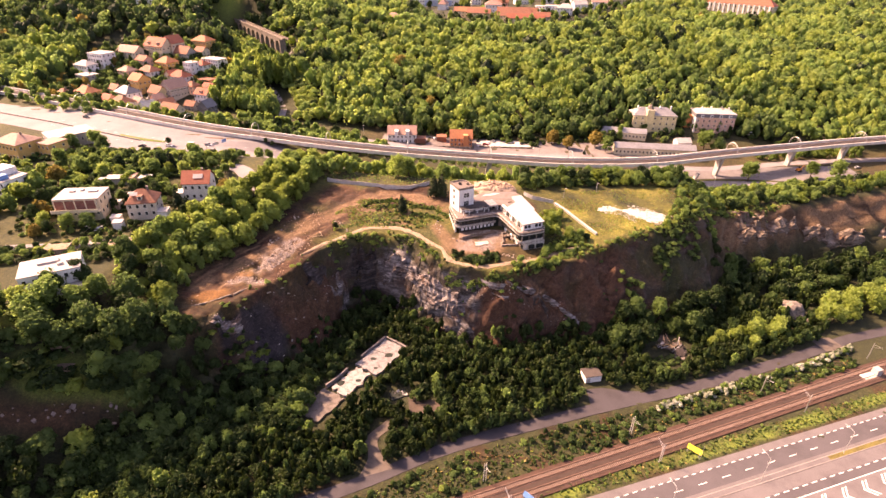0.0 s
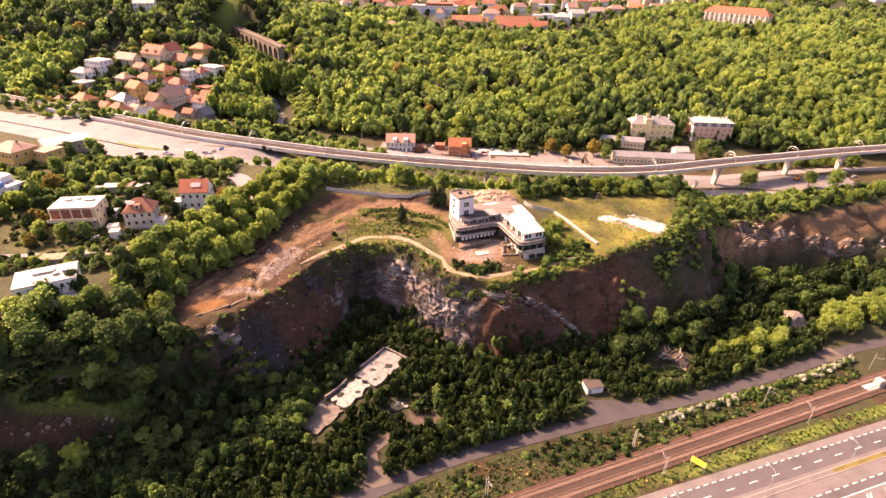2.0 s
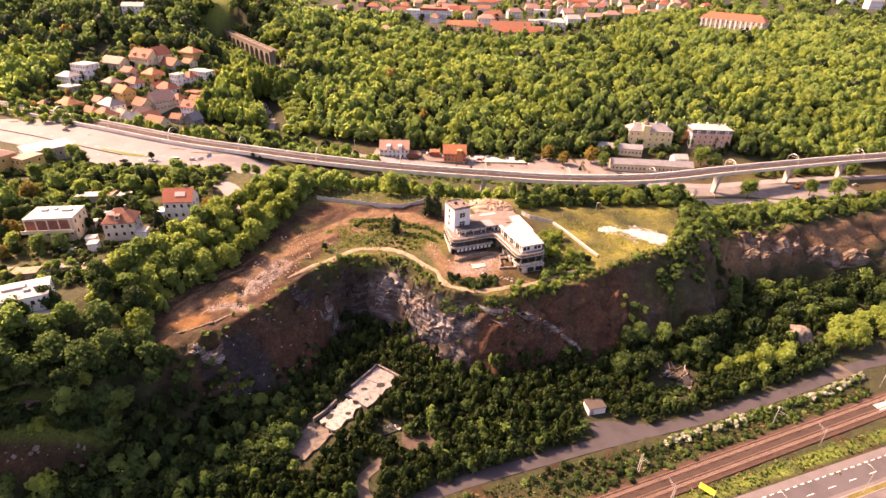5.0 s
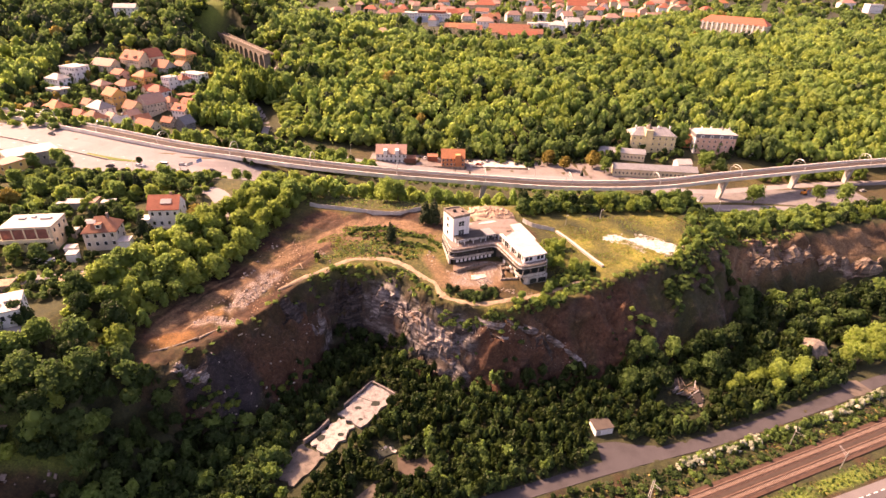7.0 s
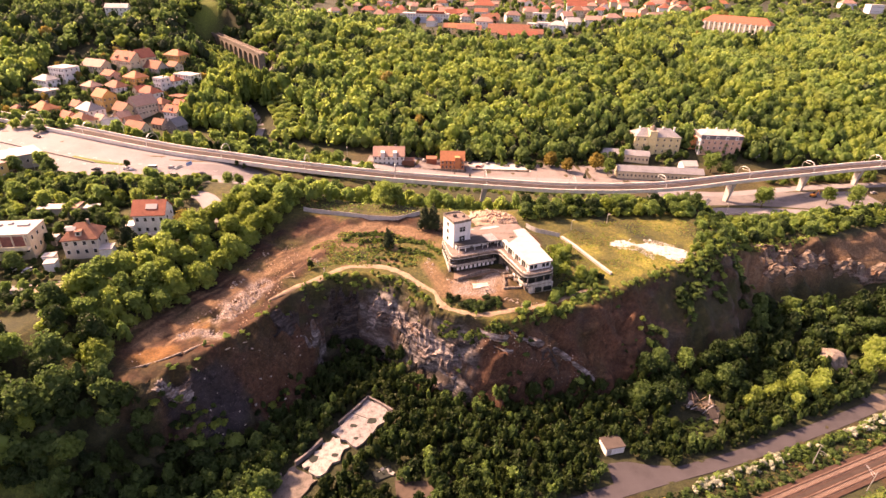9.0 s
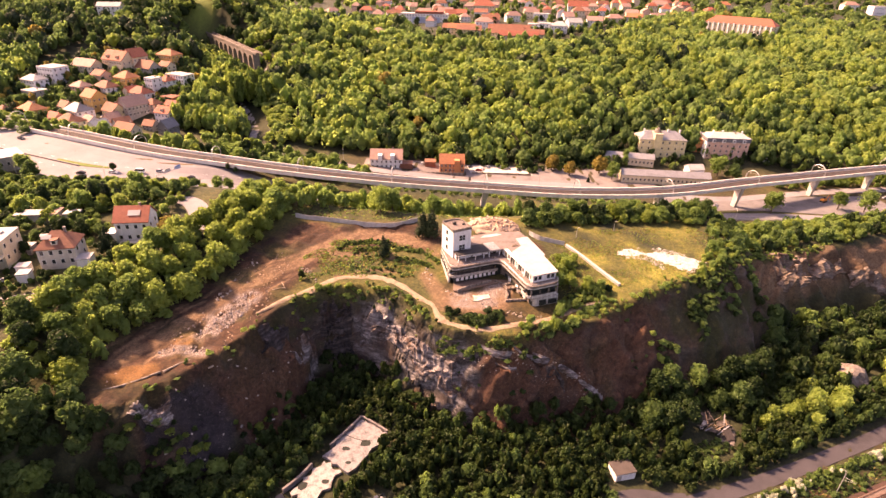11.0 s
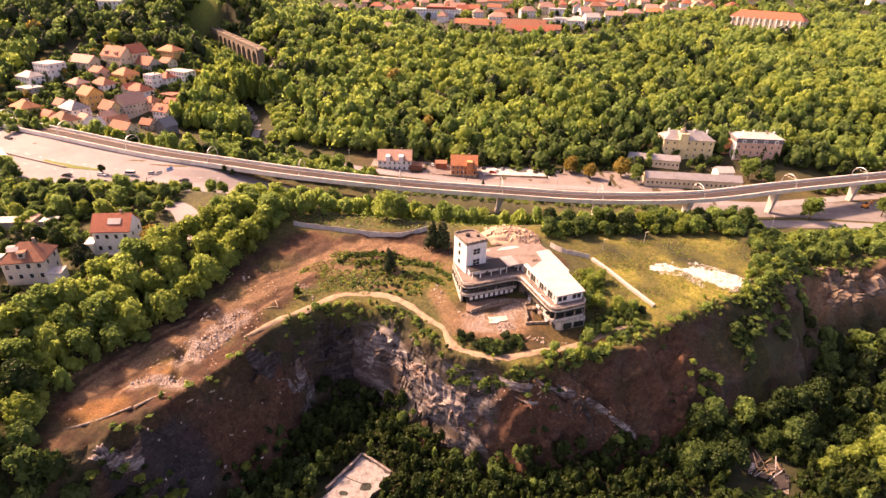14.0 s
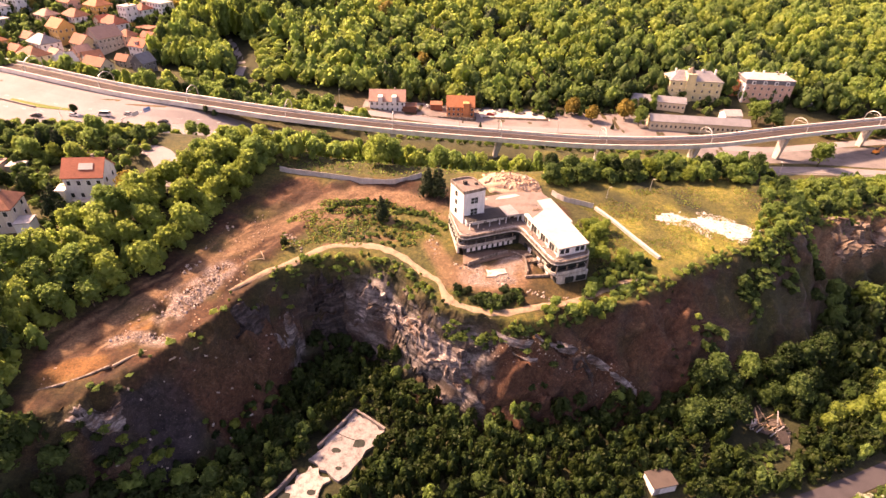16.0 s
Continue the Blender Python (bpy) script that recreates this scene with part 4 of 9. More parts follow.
def dashes(off, length, pitch, width, z, parent):
    bm = bmesh.new()
    s = -150.0
    ang = math.degrees(math.atan2(RU[1], RU[0]))
    while s < 180:
        p = along(RO, RU, s, off)
        box(bm, -length / 2, -width / 2, -0.01, length / 2, width / 2, 0.008, pose(p[0], p[1], z, 0, 0, ang))
        s += pitch
    part("lane_marking", bm, PAINT, parent)


dashes(2.65, 1.55, 3.0, 0.26, 1.036, river_road)
dashes(6.25, 3.1, 8.7, 0.22, 1.03, river_road)
dashes(15.9, 2.0, 3.6, 0.3, 1.03, second_way)
part("edge_line", ribbon(ROAD, 18.6, 18.85, 1.01, 1.034), PAINT, second_way)
bm = bmesh.new()
ang = math.degrees(math.atan2(RU[1], RU[0]))
for k in range(12):
    p = along(RO, RU, 30 + k * 8, 22.5)
    for j in range(2):
        m = pose(p[0], p[1], 1.036, 0, 0, ang)
        for sgn in (1, -1):
            prism(bm, [(-2.2 + j * 1.3, 0), (-1.6 + j * 1.3, 0), (0.6 + j * 1.3, sgn * 2.6), (0.0 + j * 1.3, sgn * 2.6)][::sgn], 0, 0.008, m)
part("chevron_marking", bm, PAINT, second_way)

# railway
TU, TO = (0.9248, 0.3805), (57.4, -91.5)
TRACK = [along(TO, TU, s) for s in range(-240, 440, 20)]
railway = thing("railway", pose(0, 0, 0), "double railway track on rusty brown ballast", "railway", kind="structure")
part("track_bed", ribbon(TRACK, -4.4, 4.2, 0.2, 1.25), BALLAST, railway)
part("oily_strip", ribbon(TRACK, -0.5, 0.5, 1.2, 1.29), DARK_BALLAST, railway)
for c in (-2.05, 1.95):
    for g_off in (-0.75, 0.75):
        part("rail", ribbon(TRACK, c + g_off - 0.09, c + g_off + 0.09, 1.3, 1.58), STEEL, railway)
sang = math.degrees(math.atan2(TU[1], TU[0]))
for c in (-2.05, 1.95):
    verts, quads = [], []
    for k in range(420):
        p = along(TO, TU, -90 + k * 0.62, c)
        m = pose(p[0], p[1], 1.36, 0, 0, sang)
        i = len(verts)
        for dz in (-0.12, 0.045):
            for dx, dy in ((-0.14, -1.15), (0.14, -1.15), (0.14, 1.15), (-0.14, 1.15)):
                verts.append(m @ Vector((dx, dy, dz)))
        quads += [(i + 4, i + 5, i + 6, i + 7), (i, i + 1, i + 5, i + 4), (i + 1, i + 2, i + 6, i + 5), (i + 2, i + 3, i + 7, i + 6), (i + 3, i, i + 4, i + 7)]
    me = quad_mesh("sleepers", [tuple(v) for v in verts], quads, [SLEEPER])
    o = new("sleepers", me)
    o.parent = railway
    tagged(o, kind="stuff")

# dirt road along the foot of the rock, with its branches
PATHWAY = spline([(-95, -138, 0), (-60, -122, 0), (-31.6, -108.3, 0), (-5.3, -94, 0), (32.5, -79.6, 0), (53, -72.3, 0), (87, -61, 0), (125.6, -45.5, 0), (155.5, -32, 0), (175, -25.5, 0), (300, 15, 0)], 3.0)
pathway = tagged(part("pavement", ribbon(PATHWAY, -2.3, 2.3, 0.2, 1.02), GRAVEL_ROAD), "grey dirt road below the rock", "dirt road", kind="structure")
part("lay_by", sheet([(43, -66), (49, -65), (56, -66), (62, -66)], [(43, -75), (50, -73), (57, -71), (63, -69)], 0.1, 4, 2.0), GRAVEL_ROAD, pathway)
part("branch", sheet([(-23, -103), (-27, -98), (-29, -92), (-24, -86), (-21, -83)], [(-33, -107), (-31, -99), (-33, -92), (-28, -85), (-25, -81)], 0.13, 2, 1.5), worn("grey_track_soil", (0.115, 0.092, 0.080), 0.6, 0.4, 0.95), pathway)
part("branch", sheet([(-21, -73), (-12, -74), (-6, -78)], [(-20, -79), (-14, -82), (-8, -83)], 0.12, 3, 1.5), worn("grey_yard_soil", (0.085, 0.060, 0.048), 0.6, 0.4, 0.95), pathway)
part("concrete_apron", sheet([(140, -33), (149, -31)], [(143, -40), (152, -38)], 0.2, 3, 1.5), bpy.data.materials["grey_track_soil"], pathway)

# trodden paths on the plateau
def trail(points, half, label):
    line = [np.array((p[0], p[1], 0.0)) for p in spline(points, 1.5)]
    bm = bmesh.new()
    rows = []
    rng = np.random.RandomState(len(points))
    for k, (a, c, b) in enumerate(zip(offset_line(line, -half), line, offset_line(line, half))):
        w = (0.75 + 0.5 * rng.rand()) * min(1.0, 0.3 + 0.06 * k)
        row = []
        for p, q in ((a, -0.25), (a * 0.5 + c * 0.5, 0.13), (c, 0.16), (b * 0.5 + c * 0.5, 0.13), (b, -0.25)):
            e = c + (p - c) * w
            row.append(bm.verts.new((e[0], e[1], gz(e[0], e[1]) + q)))
        rows.append(row)
    for r, s in zip(rows[:-1], rows[1:]):
        for j in range(4):
            bm.faces.new((r[j], r[j + 1], s[j + 1], s[j]))
    bmesh.ops.recalc_face_normals(bm, faces=bm.faces)
    return tagged(part("pavement", bm, TRACK_SOIL, smooth=True), label, "path", kind="structure")


trail([(-68, -27), (-61, -19.5), (-53, -13.5), (-47.6, -8.6), (-41.5, -6.0), (-31.2, -5.6), (-23, -9.6), (-16.5, -16), (-11.4, -20), (-9.8, -24.4), (-7.6, -27.4), (-3.8, -29.4), (2, -31.0), (8, -30.6), (14.6, -28.6), (26.3, -25.4), (36, -20), (45, -16)], 1.6, "pale trodden path along the cliff edge")

# ---- tram viaduct ----
DECK = spline([(-420, 196, 47), (-283, 146, 44), (-221, 124, 42.4), (-164, 107, 39.4), (-124, 100, 37.3), (-83, 95, 34.7), (-36, 95, 31), (13, 99, 27.2), (62, 103, 24.2), (116, 116, 21.4), (172, 139, 19.6), (232, 163, 17.5), (291, 182, 17), (420, 215, 17)], 4.0)
VIADUCT_WHITE = worn("bleached_viaduct_concrete", (0.76, 0.70, 0.64), 0.75, 0.2, 0.9, streak=0.12)
viaduct = thing("tram_viaduct", pose(0, 0, 0), "curving concrete tram viaduct on slanted piers", "viaduct", kind="structure")
part("deck", ribbon(DECK, -5.2, 5.2, -0.7, 0), CONCRETE, viaduct)
part("girder", ribbon(DECK, -2.6, 2.6, -2.0, -0.68), VIADUCT_WHITE, viaduct)
for a, b in ((-5.35, -5.0), (5.0, 5.35)):
    part("parapet", ribbon(DECK, a, b, -0.9, 1.15), VIADUCT_WHITE, viaduct)
for a, b in ((-5.5, -4.85), (4.85, 5.5)):
    part("coping", ribbon(DECK, a, b, 1.15, 1.3), VIADUCT_WHITE, viaduct)
part("track_bed", ribbon(DECK, -3.1, 3.1, -0.05, 0.22), worn("deck_slab", (0.055, 0.045, 0.046), 0.7, 0.3, 0.9), viaduct)
for c in (-2.3, -0.85, 0.85, 2.3):
    part("rail", ribbon(DECK, c - 0.06, c + 0.06, 0.18, 0.38), STEEL, viaduct)


def deck_at(x):
    i = min(range(1, len(DECK) - 1), key=lambda k: abs(DECK[k][0] - x))
    t = DECK[i + 1] - DECK[i - 1]
    return DECK[i], math.degrees(math.atan2(t[1], t[0]))


for x in (-255, -212, -170, -129, -83, -36, 13, 63, 117, 174, 230, 288):
    p, a = deck_at(x)
    bm = bmesh.new()
    pts = [(0, -4.6, 0)] + [(0, -4.6 * math.cos(t), 3.2 + 4.2 * math.sin(t)) for t in np.linspace(0, math.pi, 13)] + [(0, 4.6, 0)]
    tube(bm, pts, 0.17, 6)
    arch = thing("catenary_arch", pose(p[0], p[1], p[2], 0, 0, a), "pale steel arch spanning the tram tracks", "catenary arch", "arches over the viaduct")
    part("arch_tube", bm, GALV, arch)
    bm = bmesh.new()
    tube(bm, [(0, -3.9, 5.6), (0, 3.9, 5.6)], 0.05, 5)
    part("cross_wire", bm, GALV, arch)
for x in (-36, 12, 62, 113.6, 169.8, 227, 277, 330):
    p, a = deck_at(x)
    z = gz(p[0], p[1])
    bm = bmesh.new()
    m = pose(p[0], p[1], 0, 0, 0, a)
    hi, lo = p[2] - 2.3, z - 0.8
    for (dx, w, d0) in ((-0.2, 1.1, 1.9),):
        vs = []
        for zz, k, sh in ((lo, 0.75, -1.6), (hi, 1.25, 0.2)):
            vs.append([bm.verts.new(m @ Vector((sx * w * k + sh, sy * d0 * k, zz))) for sx, sy in ((-1, -1), (1, -1), (1, 1), (-1, 1))])
        for j in range(4):
            bm.faces.new((vs[0][j], vs[0][(j + 1) % 4], vs[1][(j + 1) % 4], vs[1][j]))
        bm.faces.new(vs[0][::-1])
        bm.faces.new(vs[1])
    bmesh.ops.bevel(bm, geom=list(bm.edges), offset=0.15, segments=1, affect="EDGES")
    part("pier", bm, PALE_CONCRETE, viaduct)

# low slab bridge carrying the road on the near side of the yard
for x in (136, 148):
    bm = bmesh.new()
    y = np.interp(x, (120, 170), (117, 131))
    box(bm, -0.5, -1.2, 0, 0.5, 1.2, 6.0, pose(x, y, gz(x, y) - 0.4, 12, -22 if x == 136 else 22, 20), 0.1)
    tagged(part("leaning_strut", bm, PALE_CONCRETE), "slanted pale concrete strut beside the road", "strut")

# ---- stone railway viaduct up the gully ----
SV0, SV1 = Vector((-252, 398, 67.5)), Vector((-160, 276, 65.0))
stone = thing("stone_viaduct", pose(0, 0, 0), "old brown stone arch railway viaduct in the woods", "viaduct", kind="structure")
sd = (SV1 - SV0)
sl_len = Vector((sd.x, sd.y, 0)).length
sa = math.degrees(math.atan2(sd.y, sd.x))
SM = pose(SV0.x, SV0.y, 0, 0, 0, sa)
n_arch = 12
pitch = sl_len / n_arch
for k in range(n_arch):
    x0 = k * pitch
    zt = SV0.z + sd.z * (k + 0.5) / n_arch
    bm = bmesh.new()
    rad = pitch * 0.38
    spring = zt - 2.2 - rad
    outline = [(x0, spring - 20), (x0, zt), (x0 + pitch, zt), (x0 + pitch, spring - 20), (x0 + pitch / 2 + rad, spring - 20)]
    outline += [(x0 + pitch / 2 + rad * math.cos(t), spring + rad * math.sin(t)) for t in np.linspace(0, math.pi, 10)]
    outline += [(x0 + pitch / 2 - rad, spring - 20)]
    front = [bm.verts.new(SM @ Vector((x, -2.6, z))) for x, z in outline]
    rear = [bm.verts.new(SM @ Vector((x, 2.6, z))) for x, z in outline]
    nn = len(outline)
    bm.faces.new(front)
    bm.faces.new(rear[::-1])
    for j in range(nn):
        bm.faces.new((front[j], rear[j], rear[(j + 1) % nn], front[(j + 1) % nn]))
    bmesh.ops.recalc_face_normals(bm, faces=bm.faces)
    part("arch_bay", bm, STONE, stone)
for s in (-1, 1):
    bm = bmesh.new()
    box(bm, -8, s * 2.7 - 0.25, 0, sl_len + 8, s * 2.7 + 0.25, 1.4, SM @ pose(0, 0, 67.4, 0, math.degrees(math.atan2(2.5, sl_len)), 0))
    part("parapet", bm, STONE, stone)

# ---- the abandoned terrace restaurant ----
BLD = pose(0, 0, 0, 0, 0, 23)


def rounded(points):
    """A plan outline (anticlockwise) whose corners carry radii."""
    out, n = [], len(points)
    for i in range(n):
        (ax, ay, _), (bx, by, r), (cx, cy, _) = points[i - 1], points[i], points[(i + 1) % n]
        b = Vector((bx, by))
        if r == 0:
            out.append((bx, by))
            continue
        u, v = (Vector((ax, ay)) - b).normalized(), (Vector((cx, cy)) - b).normalized()
        p, q = b + u * r, b + v * r
        for k in range(7):
            t = k / 6
            w = p.lerp(b, t).lerp(b.lerp(q, t), t)
            out.append((w.x, w.y))
    return out


def inset(outline, d):
    """The outline moved inwards by d."""
    n, out = len(outline), []
    for i in range(n):
        a, b, c = (Vector(outline[(i + k) % n]) for k in (-1, 0, 1))
        e, f = (b - a).normalized(), (c - b).normalized()
        nrm = Vector((-(e.y + f.y), e.x + f.x))
        nrm = nrm.normalized() * min(2.0, 1 / max(0.4, math.sqrt(max(0.16, (1 + e.dot(f)) / 2))))
        out.append(tuple(b + nrm * d))
    return out


def band(bm, outline, thick, z0, z1, m):
    """An upright ring wall along a closed outline."""
    inner = inset(outline, thick)
    n = len(outline)
    v = [[bm.verts.new(m @ Vector((p[0], p[1], z))) for p in ring] for ring, z in ((outline, z0), (outline, z1), (inner, z1), (inner, z0))]
    for i in range(n):
        j = (i + 1) % n
        for a in range(4):
            b = (a + 1) % 4
            bm.faces.new((v[a][i], v[a][j], v[b][j], v[b][i]))
    bmesh.ops.recalc_face_normals(bm, faces=bm.faces)


LEVEL = rounded([(-9.2, -6.9, 3.2), (9.9, -6.9, 3.0), (9.9, -27.0, 3.0), (22.0, -27.0, 2.6), (23.6, -12.0, 0.4), (25.2, 3.0, 1.0), (16, 9.4, 1.0), (-6.5, 9.4, 3.0)])
restaurant = thing("restaurant_building", pose(0, 0, 0), "abandoned white modernist terrace restaurant with a lookout tower", "building")
# lower floors
bm = bmesh.new()
prism(bm, [(p[0], p[1]) for p in inset(LEVEL, 2.4)], 30.5, 39.0, BLD)
# Besides grime, the colour holds the shade under the overhanging terrace.
part("lower_wall", bm, worn("grimy_shaded_wall", (0.19, 0.145, 0.12), 0.5, 0.6, 0.9, streak=0.4), restaurant, "grimy brown lower-floor walls, darkened for the recess shade")
bm = bmesh.new()
prism(bm, LEVEL, 39.0, 39.35, BLD)
part("terrace_slab", bm, DUSTY_ROOF, restaurant, "dusty brown terrace floor")
bm = bmesh.new()
band(bm, LEVEL, 0.28, 39.0, 39.85, BLD)
part("terrace_parapet", bm, STAINED, restaurant, "streaked concrete parapet with rounded corners")
bm = bmesh.new()
band(bm, inset(LEVEL, -0.06), 0.3, 38.62, 38.98, BLD)
part("terrace_edge", bm, DIRTY_WHITE, restaurant, "whitish rounded edge beam of the terrace")
rail = bmesh.new()
for z in (40.15, 40.45):
    pts = [BLD @ Vector((p[0], p[1], z)) for p in inset(LEVEL, 0.14)]
    tube(rail, [tuple(p) for p in pts + pts[:1]], 0.045, 4)
part("terrace_rail", rail, GALV, restaurant, "thin rusty steel rail")
for x, y, w, d, h in ((-6.5, -5.4, 1.4, 0.5, 0.25), (-1.0, -4.6, 0.6, 0.4, 0.5), (4.0, -5.2, 1.8, 0.4, 0.2), (11.2, -12.0, 0.5, 1.6, 0.3), (11.0, -19.0, 0.6, 1.0, 0.4), (8.4, -4.2, 0.9, 0.7, 0.6), (12.0, -25.8, 1.6, 0.5, 0.3)):
    bm = bmesh.new()
    box(bm, x, y, 39.35, x + w, y + d, 39.35 + h, BLD, 0.04)
    part("debris_block", bm, STAINED, restaurant)
# Dark ring that draws the shadow line below the terrace edge.
bm = bmesh.new()
band(bm, inset(LEVEL, -0.02), 0.2, 38.1, 38.5, BLD)
part("soffit_edge", bm, GAP_DARK, restaurant, "dark band painted as shade under the terrace edge")
# middle balcony of the north-west wing
MID = rounded([(-8.9, -6.7, 3.0), (9.4, -6.7, 0), (9.4, -4.0, 0), (-8.9, -4.0, 0)])
bm = bmesh.new()
prism(bm, MID, 35.75, 36.0, BLD)
part("balcony_slab", bm, STAINED, restaurant)
bm = bmesh.new()
band(bm, MID, 0.22, 35.45, 36.35, BLD)
part("balcony_parapet", bm, DIRTY_WHITE, restaurant)
bm = bmesh.new()
box(bm, -7.2, -6.45, 33.6, 9.3, -4.6, 35.3, BLD)
part("window_band", bm, GAP_DARK, restaurant, "dark band of broken windows")
for k in range(9):
    bm = bmesh.new()
    box(bm, -6.6 + k * 1.75, -6.56, 34.0, -5.6 + k * 1.75, -6.36, 35.2, BLD, 0.02)
    part("white_panel", bm, WHITE, restaurant)
for k in range(8):
    bm = bmesh.new()
    x = -6.2 + k * 1.95
    box(bm, x, -4.98, 36.6, x + 1.2, -4.74, 38.4, BLD, 0.02)
    part("dark_opening", bm, GAP_DARK, restaurant)
for k in range(6):
    bm = bmesh.new()
    tube(bm, [tuple(BLD @ Vector((-6.6 + k * 3.0, -6.3, z))) for z in (36.0, 38.6)], 0.14, 6)
    part("column", bm, STAINED, restaurant)
# lookout tower
TW = BLD @ pose(-5.2, 0.6, 0, 0, 0, 6)
TOWER = rounded([(0, 0, 0.05), (7.3, 0, 0.05), (7.3, 8.6, 3.2), (0.2, 8.6, 0.05)])
bm = bmesh.new()
prism(bm, TOWER, 38.9, 49.6, TW)
tower = part("tower", bm, WHITE, restaurant, "white plastered lookout tower")
bm = bmesh.new()
band(bm, inset(TOWER, -0.12), 0.3, 49.3, 50.3, TW)
part("tower_parapet", bm, STAINED, tower)
bm = bmesh.new()
prism(bm, inset(TOWER, 0.2), 49.55, 49.72, TW)
part("tower_roof", bm, DUSTY_ROOF, tower, "dusty brown flat roof")
bm = bmesh.new()
box(bm, 2.6, 4.6, 49.7, 3.7, 5.6, 50.7, TW, 0.05)
part("vent", bm, DARK_ROOF, tower)
bm = bmesh.new()
box(bm, 5.6, 3.2, 49.7, 6.5, 3.9, 50.3, TW, 0.05)
part("vent", bm, DARK_ROOF, tower)
for z in (41.9, 45.6):
    bm = bmesh.new()
    box(bm, 2.4, -0.03, z, 4.9, 0.2, z + 1.9, TW)
    win = part("tower_window", bm, GAP_DARK, tower)
    bm = bmesh.new()
    for a in (2.36, 3.6, 4.84):
        box(bm, a, -0.09, z, a + 0.1, 0.0, z + 1.9, TW)
    box(bm, 2.36, -0.09, z + 0.9, 4.94, 0.0, z + 1.0, TW)
    part("window_bars", bm, WHITE, win)
for z in (41.0, 44.0, 46.8):
    bm = bmesh.new()
    box(bm, -0.04, 4.0, z, 0.2, 5.2, z + 1.5, TW)
    part("tower_window", bm, GAP_DARK, tower)
# upper floor of the north-west wing
bm = bmesh.new()
box(bm, -4.6, -0.9, 39.3, 15.0, 9.2, 41.85, BLD)
box(bm, 15.0, -2.3, 39.3, 24.8, 6.5, 41.85, BLD)
upper = part("upper_wall", bm, WHITE, restaurant, "white plaster walls of the upper floor")
# Near-black strip running right from the tower's foot.
bm = bmesh.new()
prism(bm, [(-5.0, -2.9), (7.4, -3.5), (7.4, 2.4), (2.0, 2.6), (2.0, 0.5), (-5.0, 0.5)], 41.86, 42.1, BLD)
part("dark_roof", bm, DARK_ROOF, restaurant, "black roof strip beside the tower")
bm = bmesh.new()
prism(bm, [(7.45, -3.5), (11.6, -3.6), (11.6, 2.4), (7.45, 2.4)], 41.85, 42.12, BLD)
ribbed = part("ribbed_roof", bm, SHEET, restaurant, "ribbed grey sheet roof strip")
for k in range(9):
    bm = bmesh.new()
    box(bm, 7.6 + k * 0.45, -3.4, 42.1, 7.72 + k * 0.45, 2.4, 42.2, BLD)
    part("rib", bm, SHEET, ribbed)
bm = bmesh.new()
prism(bm, [(2.0, 2.45), (11.65, 2.45), (11.65, -3.6), (15.4, -4.4), (18.5, -0.8), (25.2, 2.0), (25.0, 6.8), (15.4, 9.6), (2.0, 9.6)], 41.85, 42.06, BLD)
part("dusty_roof", bm, DUSTY_ROOF, restaurant, "dusty peeling felt roof")
bm = bmesh.new()
prism(bm, [(8.5, 7.0), (13, 6.4), (17.5, 6.9), (16, 8.2), (11, 8.4)], 42.06, 42.09, BLD)
prism(bm, [(3.5, 7.6), (6.6, 7.9), (6, 8.6), (4, 8.6)], 42.06, 42.09, BLD)
part("pale_patch", bm, FLAT_ROOF, restaurant, "bare white patches of roof screed")
for k, (x, w, z0, z1, m) in enumerate(((-4.2, 1.3, 39.5, 41.3, GAP_DARK), (-2.3, 2.6, 40.1, 41.4, GLASS_DARK), (1.0, 1.0, 39.4, 41.4, GAP_DARK), (2.6, 2.2, 40.2, 41.3, GLASS_DARK), (5.6, 1.1, 39.4, 41.4, GAP_DARK), (7.9, 3.4, 39.4, 41.5, GAP_DARK), (11.9, 1.1, 39.8, 41.4, GAP_DARK), (15.4, 1.7, 39.4, 41.4, GAP_DARK), (17.9, 1.2, 39.8, 41.3, GLASS_DARK))):
    bm = bmesh.new()
    y = -1.0 if x < 13.3 else -2.4
    box(bm, x, y - 0.06, z0, x + w, y + 0.2, z1, BLD)
    op = part("dark_opening", bm, m, upper)
    bm = bmesh.new()
    for a, b, c, d in ((x - 0.1, x, z0, z1), (x + w, x + w + 0.1, z0, z1), (x - 0.1, x + w + 0.1, z1, z1 + 0.12), (x + w * 0.5 - 0.05, x + w * 0.5 + 0.05, z0, z1)):
        box(bm, a, y - 0.12, c, b, y + 0.1, d, BLD)
    part("frame", bm, WHITE, op)
for x in (-4.6, -1.9, 1.9, 5.2, 7.3, 11.4):
    bm = bmesh.new()
    box(bm, x, -3.2, 39.3, x + 0.24, -2.96, 41.87, BLD)
    part("post", bm, WHITE, upper)
bm = bmesh.new()
box(bm, -4.9, -3.25, 41.45, 11.6, -3.0, 41.87, BLD)
part("roof_edge_beam", bm, DIRTY_WHITE, upper)
# upper floor of the long wing
bm = bmesh.new()
box(bm, 13.0, -24.0, 39.3, 21.8, -2.4, 42.0, BLD)
wing = part("wing_wall", bm, WHITE, restaurant, "white plaster pavilion of the long wing")
bm = bmesh.new()
prism(bm, [(12.4, -24.6), (22.2, -24.6), (23.4, -13.2), (24.2, -13.0), (25.4, 1.6), (20.6, 1.6), (19.5, -4.2), (14.0, -7.4)], 42.0, 42.4, BLD)
part("wing_roof", bm, FLAT_ROOF, restaurant, "bright white flat roof")
bm = bmesh.new()
prism(bm, [(14.0, -7.2), (19.4, -4.1), (20.4, -1.0), (17.0, -1.2), (14.4, -3.0)], 42.02, 42.3, BLD)
part("roof_patch", bm, DUSTY_ROOF, restaurant, "stripped brown patch of the roof")
bm = bmesh.new()
